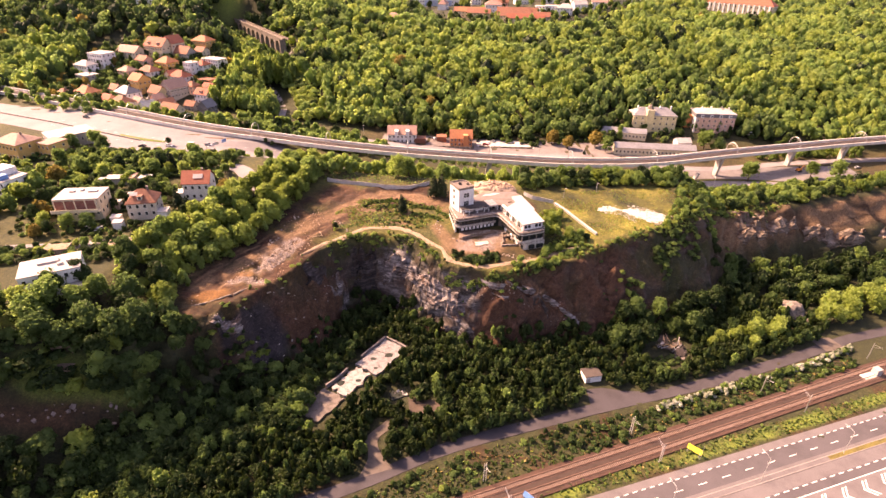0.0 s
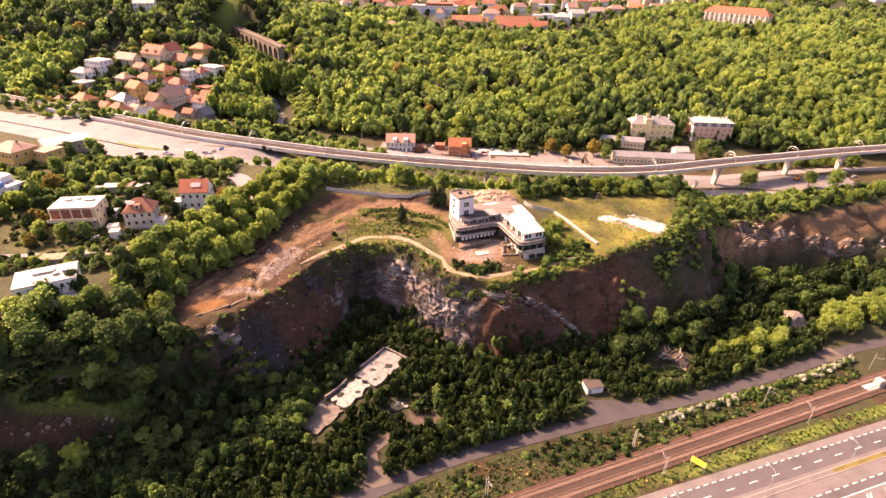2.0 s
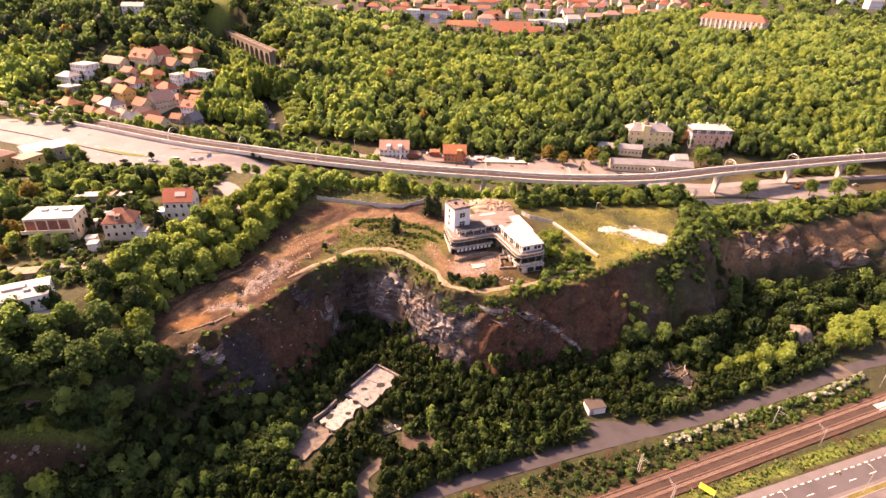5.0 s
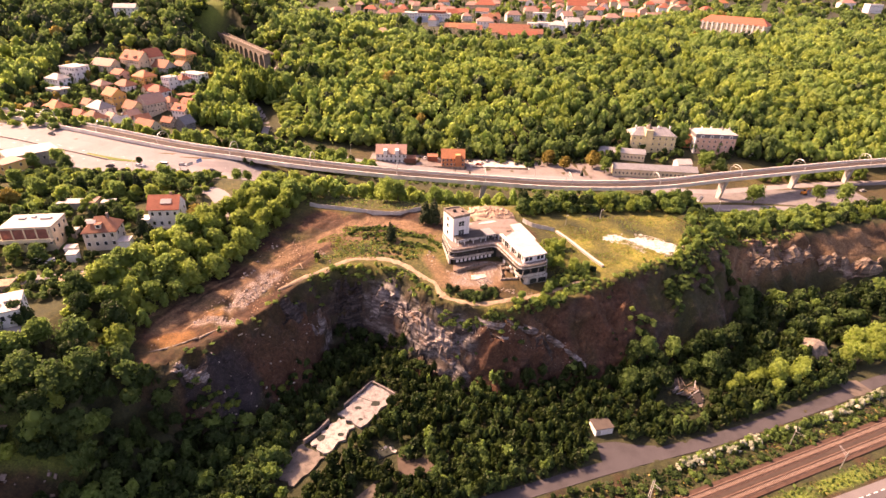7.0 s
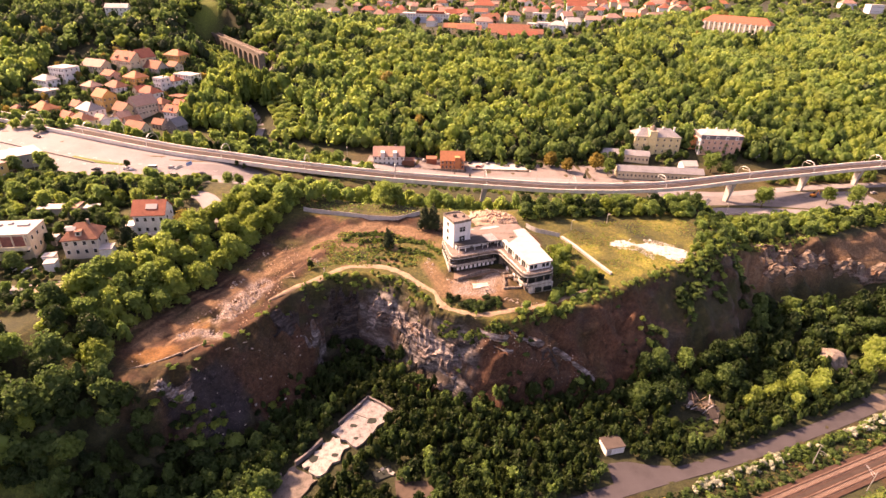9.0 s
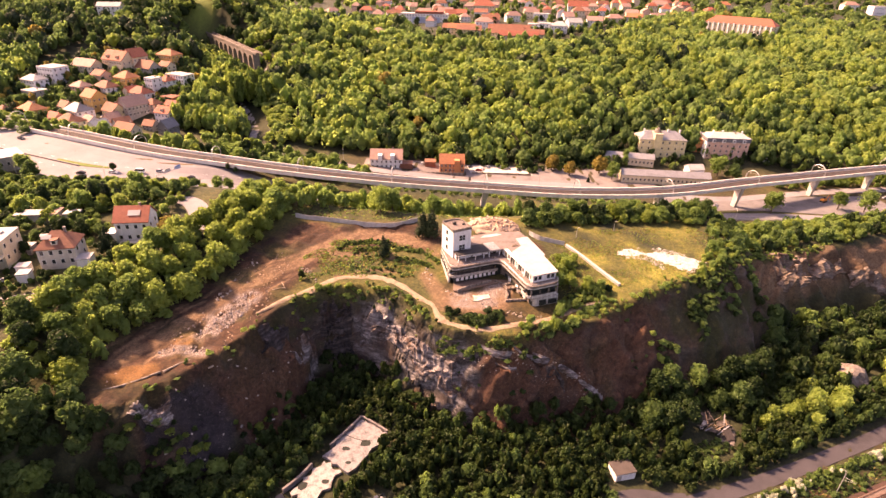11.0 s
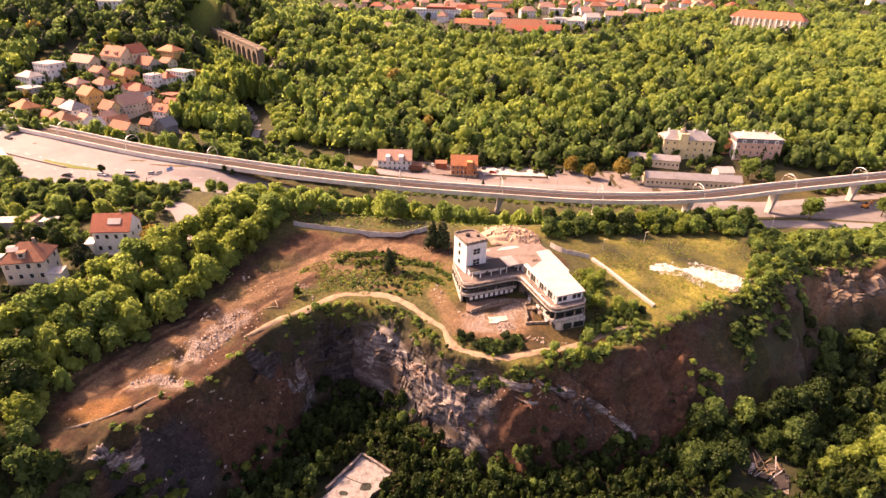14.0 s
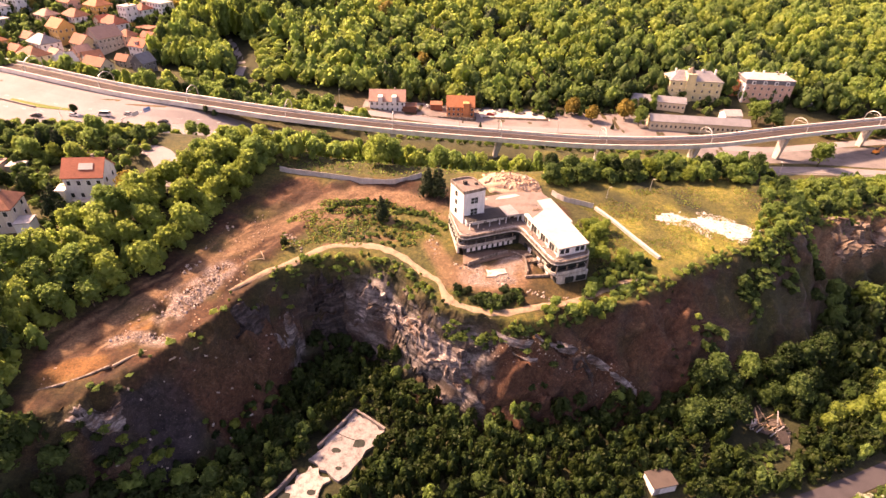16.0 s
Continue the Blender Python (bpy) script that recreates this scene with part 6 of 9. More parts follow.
house(120.5, 203.0, 34.0, 9.0, 5.5, -10, CREAM, "gable", SHEET, 2.4, "long low building with a grey metal roof", "building", storeys=1, z=8.6, chimney=False, name="long_building")
house(134.5, 168.5, 56.0, 9.0, 5.8, -4, CREAM, "gable", SHEET, 2.6, "very long cream building with a grey metal roof", "building", storeys=1, z=7.4, chimney=False, name="long_building")
house(160.0, 184.0, 10.0, 8.0, 5.0, 5, WHITE, "gable", FLAT_ROOF, 2.5, "small white gabled annexe", "house", "", 1, False, 1, 8.0)

# village on the slope
V = "village houses"
house(-282.7, 186.5, 14, 11, 7.5, -30, OCHRE, "hip", ORANGE_TILE, 3.6, "ochre village house with an orange hipped roof", group=V)
house(-303.0, 246, 15, 12, 10, -20, WHITE, "flat", FLAT_ROOF, 0, "white cube-shaped modern house", group=V, storeys=3, chimney=False)
house(-309.0, 232, 13, 10, 7, -20, WHITE, "hip", FLAT_ROOF, 3, "white house with a pale hipped roof", group=V)
house(-301.6, 219, 12, 10, 6, -25, GREY_WALL, "flat", FLAT_ROOF, 0, "grey flat-roofed village house", group=V)
house(-259.9, 198.5, 15, 11, 6.5, -30, WHITE, "hip", SLATE, 4.2, "white house with a blue-black slate roof", group=V)
house(-250.3, 174.0, 14, 11, 6, -30, CREAM, "hip", BROWN_TILE, 4.0, "cream house with a dark red roof", group=V)
house(-258.0, 215.0, 12, 10, 8, -30, OCHRE, "gable", ORANGE_TILE, 4.4, "ochre house with an orange gabled roof", group=V)
house(-258.5, 234, 14, 10, 6, -28, WHITE, "hip", BROWN_TILE, 3.6, "white village house with a brown roof", group=V)
house(-286.4, 262, 19, 11, 6, -20, CREAM, "gable", PALE_TILE, 4.4, "long cream house with a pink tiled roof", group=V)
house(-266.0, 271, 20, 13, 8.5, -24, CREAM, "gable", RED_TILE, 6.0, "large cream double house with red gables", group=V, dormers=2)
house(-256.0, 276, 12, 12, 9.5, 62, CREAM, "gable", RED_TILE, 5.5, "cream gabled house with red tiles", group=V)
house(-249.6, 247, 13, 11, 7.5, -28, OCHRE, "hip", ORANGE_TILE, 3.8, "yellow house with an orange hipped roof", group=V)
house(-243.7, 269, 14, 10, 5.5, -24, GREY_WALL, "gable", BROWN_TILE, 5.0, "grey cottage with a steep brown roof", group=V)
house(-235.8, 291, 15, 11, 7.0, -22, OCHRE, "hip", ORANGE_TILE, 3.6, "ochre villa with an orange roof at the wood's edge", group=V)
house(-228.5, 244, 8, 8, 10, -28, WHITE, "flat", FLAT_ROOF, 0, "narrow white tower house", group=V, storeys=3)
house(-215.0, 259, 17, 10, 7.5, -24, WHITE, "flat", FLAT_ROOF, 0, "white row of flats with balconies", group=V, storeys=3, chimney=False)
house(-231.5, 229, 14, 10, 6.5, -26, WHITE, "hip", RED_TILE, 4.0, "white village house with a red roof", group=V)
house(-229.5, 211.5, 15, 12, 7.0, 60, GREY_WALL, "gable", PALE_TILE, 5.6, "large grey-brown gabled house", group=V)
house(-239.5, 204.5, 12, 9, 5.5, -30, YELLOW, "gable", BROWN_TILE, 4.6, "yellow house with a steep brown roof", group=V)
house(-227.5, 165.5, 9, 9, 6.5, 60, WHITE, "gable", FLAT_ROOF, 4.0, "narrow white gabled house above the viaduct", group=V)
house(-203.8, 205.5, 11, 9, 7.0, -20, WHITE, "gable", RED_TILE, 3.8, "white house with a red roof and chimney boxes", group=V, dormers=1)
house(-193.6, 184.5, 9, 8, 5.5, 70, SLATE, "gable", SLATE, 4.5, "dark slate-clad gabled house", group=V)
house(-216.0, 176.0, 14, 8, 4.0, -22, CREAM, "gable", BROWN_TILE, 3.6, "low cream cottage with a brown roof", group=V)
house(-224.0, 185.0, 9, 8, 4.5, 50, GREY_WALL, "gable", BROWN_TILE, 3.4, "small grey cottage with a brown roof", group=V)
house(-222.0, 251, 9, 8, 6, -26, WHITE, "hip", RED_TILE, 3.0, "small white house with a red hipped roof", group=V)
house(-212.0, 232, 11, 8, 4.0, -20, ORANGE_WALL, "flat", BROWN_TILE, 0, "low red-walled outbuilding among the gardens", group=V, chimney=False, storeys=1)
house(-244.0, 184.0, 8, 7, 4.5, -30, WHITE, "gable", PALE_TILE, 3.0, "small white house by the street", group=V)
for x, y, w, d, h, a, wall, kind, tile, words in (
        (-272, 205, 9, 8, 5, -30, CREAM, "gable", BROWN_TILE, "cream cottage with a dark red gable roof"), (-276, 232, 11, 9, 5.5, -26, PINK, "hip", PALE_TILE, "pinkish house with a faded hipped roof"),
        (-292, 200, 9, 8, 4.5, -30, GREY_WALL, "gable", BROWN_TILE, "grey cottage with a brown gable roof"), (-270, 250, 10, 9, 6, -26, PINK, "gable", RED_TILE, "pink house with a red gable roof"),
        (-240, 232, 8, 7, 5.5, 60, CREAM, "gable", RED_TILE, "cream gabled house on the village street"), (-232, 276, 9, 8, 5, -24, CREAM, "gable", BROWN_TILE, "cream cottage below the wood"),
        (-219, 219, 9, 8, 5, -22, PINK, "hip", BROWN_TILE, "pinkish house among gardens"), (-236, 195, 8, 7, 4.5, 60, PINK, "gable", PALE_TILE, "low pink cottage by the street"),
        (-206, 221, 8, 7, 4, -20, CREAM, "gable", RED_TILE, "cream summer house among gardens"), (-208, 190, 8, 6, 3.5, -18, GREY_WALL, "gable", BROWN_TILE, "grey garden shed with a brown roof"),
        (-265, 182, 9, 8, 5, -28, PINK, "gable", RED_TILE, "pink house above the viaduct"), (-296, 180, 9, 8, 5, -28, CREAM, "hip", BROWN_TILE, "cream villa at the village edge")):
    house(x, y, w, d, h, a, wall, kind, tile, 3.0, words, group=V)
house(-313.0, 357, 19, 11, 7, 12, WHITE, "gable", FLAT_ROOF, 3.0, "long white house on the wooded slope above the village", "house", detail=1)
house(-338.0, 367, 11, 9, 7, 20, PINK, "hip", PALE_TILE, 3.2, "pink house on the wooded slope above the village", "house", detail=1)
house(-76.0, 380, 13, 10, 7, -10, WHITE, "hip", PALE_TILE, 3.5, "solitary white house among the forest trees", "house", detail=1)

# town on the plain
TN = "town houses"
tw = house(-41.0, 585, 60, 18, 11, -3, WHITE, "flat", FLAT_ROOF, 0, "long white and blue factory building", "factory", storeys=3, chimney=False, detail=1, name="factory")
bm = bmesh.new()
box(bm, -16, -9.3, 0.5, 20, -8.9, 7.5)
part("blue_band", bm, worn("pale_blue_panel", (0.38, 0.46, 0.62), 0.85, 0.4), tw, "pale blue panel cladding")
bm = bmesh.new()
box(bm, -12, -8, 11.2, 24, 8, 14)
part("red_roof", bm, RED_TILE, tw)
house(4, 464, 30, 11, 6.5, -6, CREAM, "gable", ORANGE_TILE, 4, "long cream house with an orange roof", group=TN, detail=1)
house(52.7, 456, 34, 11, 7.5, -3, CREAM, "gable", BROWN_TILE, 4, "long cream terrace with a red-brown roof", group=TN, detail=1)
house(62, 428, 40, 10, 5, -3, CREAM, "gable", RED_TILE, 4, "low cream terrace with a red roof", group=TN, detail=1)
house(100, 484, 20, 12, 9, -12, WHITE, "flat", FLAT_ROOF, 0, "white stepped modern house", group=TN, detail=1)
house(106, 575, 20, 12, 9, -8, WHITE, "flat", FLAT_ROOF, 0, "white flat-roofed apartment house", group=TN, detail=1)
house(39, 675, 30, 18, 13, -4, CREAM, "hip", RED_TILE, 7, "large cream building with a red hipped roof", group=TN, storeys=3, detail=1)
house(39, 526, 21, 12, 8, -6, PINK, "gable", BROWN_TILE, 5, "pink house with a brown roof", group=TN, detail=1)
house(-32, 925, 22, 16, 18, 0, YELLOW, "flat", FLAT_ROOF, 0, "tall yellow apartment block", group=TN, storeys=5, detail=1)
house(173, 684, 28, 14, 10, -6, WHITE, "gable", RED_TILE, 7, "white house with a red gabled roof", group=TN, detail=1)
TILES, WALLS = (PALE_TILE, RED_TILE, BROWN_TILE, PALE_TILE), (CREAM, WHITE, YELLOW, PINK)
TILE_WORD = {ORANGE_TILE: "orange", RED_TILE: "red", BROWN_TILE: "brown", PALE_TILE: "faded pink"}
WALL_WORD = {CREAM: "cream", WHITE: "white", YELLOW: "yellow", PINK: "pink"}
rng = np.random.RandomState(77)
TOWN_SPOTS = [s for s in scatter(rng, [(-110, 560), (0, 500), (70, 500), (150, 560), (230, 600), (340, 650), (420, 760), (380, 900), (-60, 980), (-170, 800)], 84, 19)
              if not any(math.hypot(s[0] - a, s[1] - b) < 24 for a, b in ((-41, 585), (-60, 585), (-20, 585), (106, 575), (39, 675), (39, 526), (-32, 925), (173, 684), (100, 484)))]
for x, y in TOWN_SPOTS:
    wl, tl = WALLS[rng.choice(4, p=(.35, .35, .15, .15))], TILES[rng.randint(4)]
    kind = ("gable", "hip", "hip")[rng.randint(3)]
    house(x, y, 12 + 9 * rng.rand(), 10 + 3 * rng.rand(), 6 + 4 * rng.rand(), rng.choice((-8, 0, 10, 82)), wl, kind, tl, 3.4 + 2 * rng.rand(),
          "%s town house with a %s tiled roof" % (WALL_WORD[wl], TILE_WORD[tl]), group=TN, detail=1)
for x, y, w, d, h, a, wl, kind, tl, words in (
        (62, 436, 54, 11, 6, -6, CREAM, "gable", BROWN_TILE, "long cream terrace of houses with a red-brown roof"), (56, 462, 46, 11, 6.5, -6, PINK, "gable", BROWN_TILE, "pink terrace of houses with a red-brown roof"),
        (12, 452, 26, 11, 6.5, -10, YELLOW, "gable", BROWN_TILE, "yellow terrace with a steep red-brown roof"), (-8, 470, 16, 11, 6, -10, CREAM, "gable", BROWN_TILE, "cream house with a red-brown gable roof"),
        (112, 478, 18, 13, 8, -12, WHITE, "hip", FLAT_ROOF, "white villa with a pale roof above the wood"), (132, 500, 16, 12, 8, 10, WHITE, "gable", FLAT_ROOF, "white gabled house above the wood"),
        (96, 505, 30, 12, 5, -6, WHITE, "flat", FLAT_ROOF, "long white flat-roofed hall"), (30, 500, 20, 13, 9, 0, WHITE, "hip", PALE_TILE, "white house with a pale pink roof"),
        (160, 520, 18, 12, 7, -8, WHITE, "gable", PALE_TILE, "white house above the wood's edge"), (188, 540, 20, 12, 7, 6, CREAM, "hip", PALE_TILE, "cream house above the wood's edge"), (216, 552, 18, 12, 7, -20, WHITE, "gable", ORANGE_TILE, "white house with an orange gable roof"), (246, 560, 20, 12, 7, 12, WHITE, "gable", PALE_TILE, "white gabled house above the wood's edge"), (268, 566, 18, 12, 7, -20, PINK, "gable", ORANGE_TILE, "pinkish house with an orange gable roof")):
    house(x, y, w, d, h, a, wl, kind, tl, 4.0, words, group=TN, detail=1, chimney=w < 40)
tagged(part("road", sheet([(-2, 640), (12, 500), (32, 440)], [(-9, 640), (5, 500), (25, 440)], 0.3, 2, 6.0), WORN_ASPHALT), "pale street running down through the far town", "road", kind="structure")
school = house(322, 500, 74, 18, 16, -42, CREAM, "hip", RED_TILE, 6.5, "long cream school building with an orange roof", "school", storeys=3, z=63, detail=1, name="school")
for k in range(13):
    bm = bmesh.new()
    box(bm, -34 + k * 5.6, -10.2, 0, -32.6 + k * 5.6, -8.9, 16)
    part("pilaster", bm, WHITE, school)
house(303, 560, 26, 14, 10, 20, CREAM, "hip", ORANGE_TILE, 5, "cream school wing with an orange roof", "school", storeys=2, z=66, detail=1, name="school_wing")
house(488, 925, 24, 14, 9, 0, CREAM, "hip", ORANGE_TILE, 5, "cream house with an orange roof among woods", group=TN, detail=1)
house(800, 1050, 30, 16, 12, 0, WHITE, "hip", PALE_TILE, 6, "large white house among distant trees", group=TN, detail=1)
house(805, 975, 26, 18, 16, 0, WHITE, "flat", FLAT_ROOF, 0, "white apartment block among distant trees", group=TN, detail=1)
for k, (x, y) in enumerate(((-250, 560), (-235, 590), (-262, 600), (-215, 640), (-180, 690))):
    house(x, y, 20, 12, 8, 10 * k, (WHITE, CREAM)[k % 2], "hip", (PALE_TILE, RED_TILE)[k % 2], 4, "pale house on the far hill", group=TN, detail=1)

# ---- cars ----
def car_proto(paint, label, van=False):
    """A parked car: body, cabin glass, four wheels, lamps."""
    t = thing("van" if van else "car", pose(0, 0, 0), label, "van" if van else "car", "cars")
    L, W, H = (5.2, 1.95, 2.3) if van else (4.4, 1.8, 1.45)
    bm = bmesh.new()
    prof = [(-L / 2, 0.3), (L / 2, 0.3), (L / 2, 0.75), (L * 0.28, 0.9), (-L * 0.42, 0.95), (-L / 2, 0.85)] if not van else [(-L / 2, 0.3), (L / 2, 0.3), (L / 2, 1.0), (L * 0.40, 1.15), (-L / 2, 1.2)]
    a = [bm.verts.new((x, -W / 2, z)) for x, z in prof]
    b = [bm.verts.new((x, W / 2, z)) for x, z in prof]
    bm.faces.new(a)
    bm.faces.new(b[::-1])
    for i in range(len(prof)):
        j = (i + 1) % len(prof)
        bm.faces.new((a[i], b[i], b[j], a[j]))
    bmesh.ops.recalc_face_normals(bm, faces=bm.faces)
    bmesh.ops.bevel(bm, geom=list(bm.edges), offset=0.07, segments=2, affect="EDGES")
    part("body", bm, paint, t)
    bm = bmesh.new()
    top = H
    cab = [(-L * 0.43, 0.9), (L * 0.25, 0.9), (L * 0.08, top - 0.06), (-L * 0.30, top - 0.06)] if not van else [(-L * 0.48, 1.1), (L * 0.40, 1.1), (L * 0.25, top - 0.06), (-L * 0.47, top - 0.06)]
    lo = [bm.verts.new((x, s * (W / 2 - 0.1 if z < 1.2 else W / 2 - 0.28), z)) for s in (-1, 1) for x, z in cab]
    n = 4
    bm.faces.new(lo[:4])
    bm.faces.new(lo[4:][::-1])
    for i in range(n):
        j = (i + 1) % n
        bm.faces.new((lo[i], lo[i + 4], lo[j + 4], lo[j]))
    bmesh.ops.recalc_face_normals(bm, faces=bm.faces)
    part("cabin_glass", bm, GLASS_DARK, t)
    bm = bmesh.new()
    box(bm, cab[3][0] - 0.05, -W / 2 + 0.26, top - 0.08, cab[2][0] + 0.05, W / 2 - 0.26, top, bevel=0.03)
    part("car_roof", bm, paint, t)
    for sx in (-0.3, 0.31):
        for sy in (-1, 1):
            bm = bmesh.new()
            tube(bm, [(sx * L, sy * (W / 2 - 0.2), 0.32), (sx * L, sy * (W / 2 + 0.02), 0.32)], 0.32, 12)
            wheel = part("wheel", bm, TYRE, t)
    for sy in (-0.6, 0.6):
        bm = bmesh.new()
        box(bm, L / 2 - 0.06, sy - 0.18, 0.6, L / 2 + 0.02, sy + 0.18, 0.75)
        part("headlight", bm, FLAT_ROOF, t)
    return t


CAR_PAINT = {c: worn("%s_car_paint" % c, v, 0.95, 0.5, 0.25) for c, v in dict(white=(0.75, 0.75, 0.75), black=(0.02, 0.02, 0.022), silver=(0.42, 0.42, 0.44), red=(0.40, 0.04, 0.03)).items()}
CAR = {c: car_proto(m, "small %s family car on the road" % c) for c, m in CAR_PAINT.items()}
VAN = car_proto(CAR_PAINT["white"], "white delivery van on the road", True)
car_used = set()


def put_car(proto, x, y, turn, z=None):
    z = gz(x, y) + 0.16 if z is None else z
    m = pose(x, y, z, 0, 0, turn)
    if proto.name not in car_used:
        car_used.add(proto.name)
        proto.matrix_basis = m
        return proto
    return copy_thing(proto, m)


for c, x, y, a in (("black", -240, 116, -20), ("black", -183.7, 75, 175), ("black", -166, 72, 178), ("white", -171, 80, -5), ("black", -135.8, 84.6, 178), ("silver", -152, 88, -3),
                   ("black", -72, 84, -8), ("black", -20, 80, 0), ("silver", 60, 90, 10), ("white", 100, 98, 12), ("white", -24.5, 181, 90), ("red", 13.6, 176.5, 0), ("white", 16, 180, 80),
                   ("silver", 20, 184, 80), ("black", 41, 181, 60), ("white", -152, -26, 80), ("silver", -147, -27, 85), ("black", 8, 184, 75), ("white", 262, 158, 20), ("silver", 276, 160, 15), ("black", 214, 206, 60), ("white", -244, 209, 60), ("silver", -241, 197, 65)):
    put_car(CAR[c], x, y, a)
put_car(VAN, -160.5, 84.0, 178)
bus = thing("coach", pose(219, 208, gz(219, 208) + 0.1, 0, 0, -12), "long white coach parked by the wood", "coach")
bm = bmesh.new()
box(bm, -5, -1.2, 0.4, 5, 1.2, 3.2, bevel=0.15)
part("body", bm, CAR_PAINT["white"], bus)
bm = bmesh.new()
box(bm, -4.6, -1.23, 1.5, 4.6, 1.23, 2.5)
part("window_strip", bm, GLASS_DARK, bus)
for sx in (-3, 3):
    for sy in (-1, 1):
        bm = bmesh.new()
        tube(bm, [(sx, sy * 0.9, 0.45), (sx, sy * 1.22, 0.45)], 0.45, 10)
        part("wheel", bm, TYRE, bus)

# digger in the yard under the viaduct
dig = thing("excavator", pose(229.8, 150, gz(229.8, 150) + 0.14, 0, 0, 25), "orange excavator parked on the bare yard", "excavator")
for s in (-1, 1):
    bm = bmesh.new()
    box(bm, -1.8, s * 1.1 - 0.3, 0, 1.8, s * 1.1 + 0.3, 0.8, bevel=0.2)
    part("crawler", bm, TYRE, dig)
bm = bmesh.new()
box(bm, -2.0, -1.2, 0.9, 1.2, 1.2, 2.1, bevel=0.15)
part("body", bm, ORANGE_PAINT, dig)
bm = bmesh.new()
box(bm, 0.2, 0.1, 2.1, 1.5, 1.1, 3.2, bevel=0.1)
part("cab", bm, GLASS_DARK, dig)
bm = bmesh.new()
tube(bm, [(1.0, -0.4, 1.8), (3.2, -0.4, 4.0), (5.0, -0.4, 2.6), (5.2, -0.4, 0.8)], [0.3, 0.28, 0.22, 0.2], 6)
part("arm", bm, ORANGE_PAINT, dig)

# sign gantry over the junction
for x, y, x2, y2 in ((-144, 69, -138, 82),):
    gan = thing("sign_gantry", pose(0, 0, 0), "grey steel sign gantry over the road", "gantry")
    z = gz(x, y)
    bm = bmesh.new()
    tube(bm, [(x, y, z - 0.3), (x, y, z + 6.5)], 0.2, 6)
    part("gantry_post", bm, GALV, gan)
    bm = bmesh.new()
    tube(bm, [(x, y, z + 6.3), (x2, y2, z + 6.3)], 0.18, 6)
    part("gantry_beam", bm, GALV, gan)
    for f in (0.45, 0.85):
        bm = bmesh.new()
        box(bm, -0.08, -1.6, -0.9, 0.08, 1.6, 0.9, pose(x + (x2 - x) * f, y + (y2 - y) * f, z + 6.5, 0, 0, math.degrees(math.atan2(y2 - y, x2 - x)) - 90), 0.03)
        part("sign_plate", bm, BLUE_PAINT if f > 0.6 else GALV, gan)

# ---- walls, fences and ruins of the plateau ----
def panel_fence(points, height, pitch, label, mat_panel):
    line = spline([np.array((p[0], p[1], 0.0)) for p in points], 0.3)
    pts, acc, last = [line[0]], 0.0, line[0]
    for p in line[1:]:
        acc += np.linalg.norm(p - last)
        last = p
        if acc >= pitch:
            pts.append(p)
            acc = 0.0
    f = thing("panel_fence", pose(0, 0, 0), label, "fence")
    for k, (a, b) in enumerate(zip(pts[:-1], pts[1:])):
        L = float(np.linalg.norm(b - a))
        za, zb = gz(a[0], a[1]), gz(b[0], b[1])
        m = Matrix.Translation((a[0], a[1], za)) @ Matrix.Rotation(math.atan2(b[1] - a[1], b[0] - a[0]), 4, "Z") @ Matrix.Rotation(-math.atan2(zb - za, L), 4, "Y")
        bm = bmesh.new()
        box(bm, 0.06, -0.05, -0.4, L - 0.06, 0.05, height - 0.06 * (k % 3), m)
        part("panel", bm, mat_panel, f)
        bm = bmesh.new()
        box(bm, -0.08, -0.09, -0.5, 0.08, 0.09, height + 0.08, m)
        part("post", bm, PALE_CONCRETE, f)
    return f


panel_fence([(25.8, 25.5), (29, 22.2), (34, 20), (39.4, 18.2)], 1.9, 2.4, "pale grey panel fence curving behind the restaurant", FENCE_PANEL)
low = [np.array((p[0], p[1], 0.0)) for p in spline([(39.4, 18), (44, 11), (49, 2), (54, -6.5)], 1.2)]
tagged(part("low_wall", ribbon(low, -0.5, 0.5, -0.5, 0.9, follow=gz), FLAT_ROOF), "broad white low wall running down the lawn", "wall")
panel_fence([(-70, 34), (-61.6, 32.3), (-50, 30.1), (-39.8, 28.3), (-30, 28), (-24.7, 30.1), (-19.2, 34)], 2.0, 2.5, "pale grey panel fence round the building site", FENCE_PANEL)
fence_line = [(34, -19), (40, -19), (45, -17), (47, -13.5)]
panel_fence(fence_line, 1.1, 2.0, "low broken fence above the cliff", STAINED)
# heap of demolition rubble
def rubble(spots, sizes, label, material, seed, name="rubble"):
    rng = np.random.RandomState(seed)
    V, Q = [], []
    for x, y, z in spots:
        r = sizes[0] + (sizes[1] - sizes[0]) * rng.rand() ** 2
        c = rng.normal(size=(8, 3)) * 0.18 + np.array([(a, b, c) for c in (-0.5, 0.5) for a, b in ((-0.8, -0.6), (0.8, -0.6), (0.8, 0.6), (-0.8, 0.6))])
        m = np.array(Euler((rng.rand(), rng.rand(), rng.rand() * 6)).to_matrix())
        i = len(V)
        V += [tuple(p) for p in (c * r) @ m.T + (x, y, z)]
        Q += [(i + 4, i + 5, i + 6, i + 7), (i + 3, i + 2, i + 1, i), (i, i + 1, i + 5, i + 4), (i + 1, i + 2, i + 6, i + 5), (i + 2, i + 3, i + 7, i + 6), (i + 3, i, i + 4, i + 7)]
    return tagged(new(name, quad_mesh(name, V, Q, [material])), label, "rubble", kind="stuff")


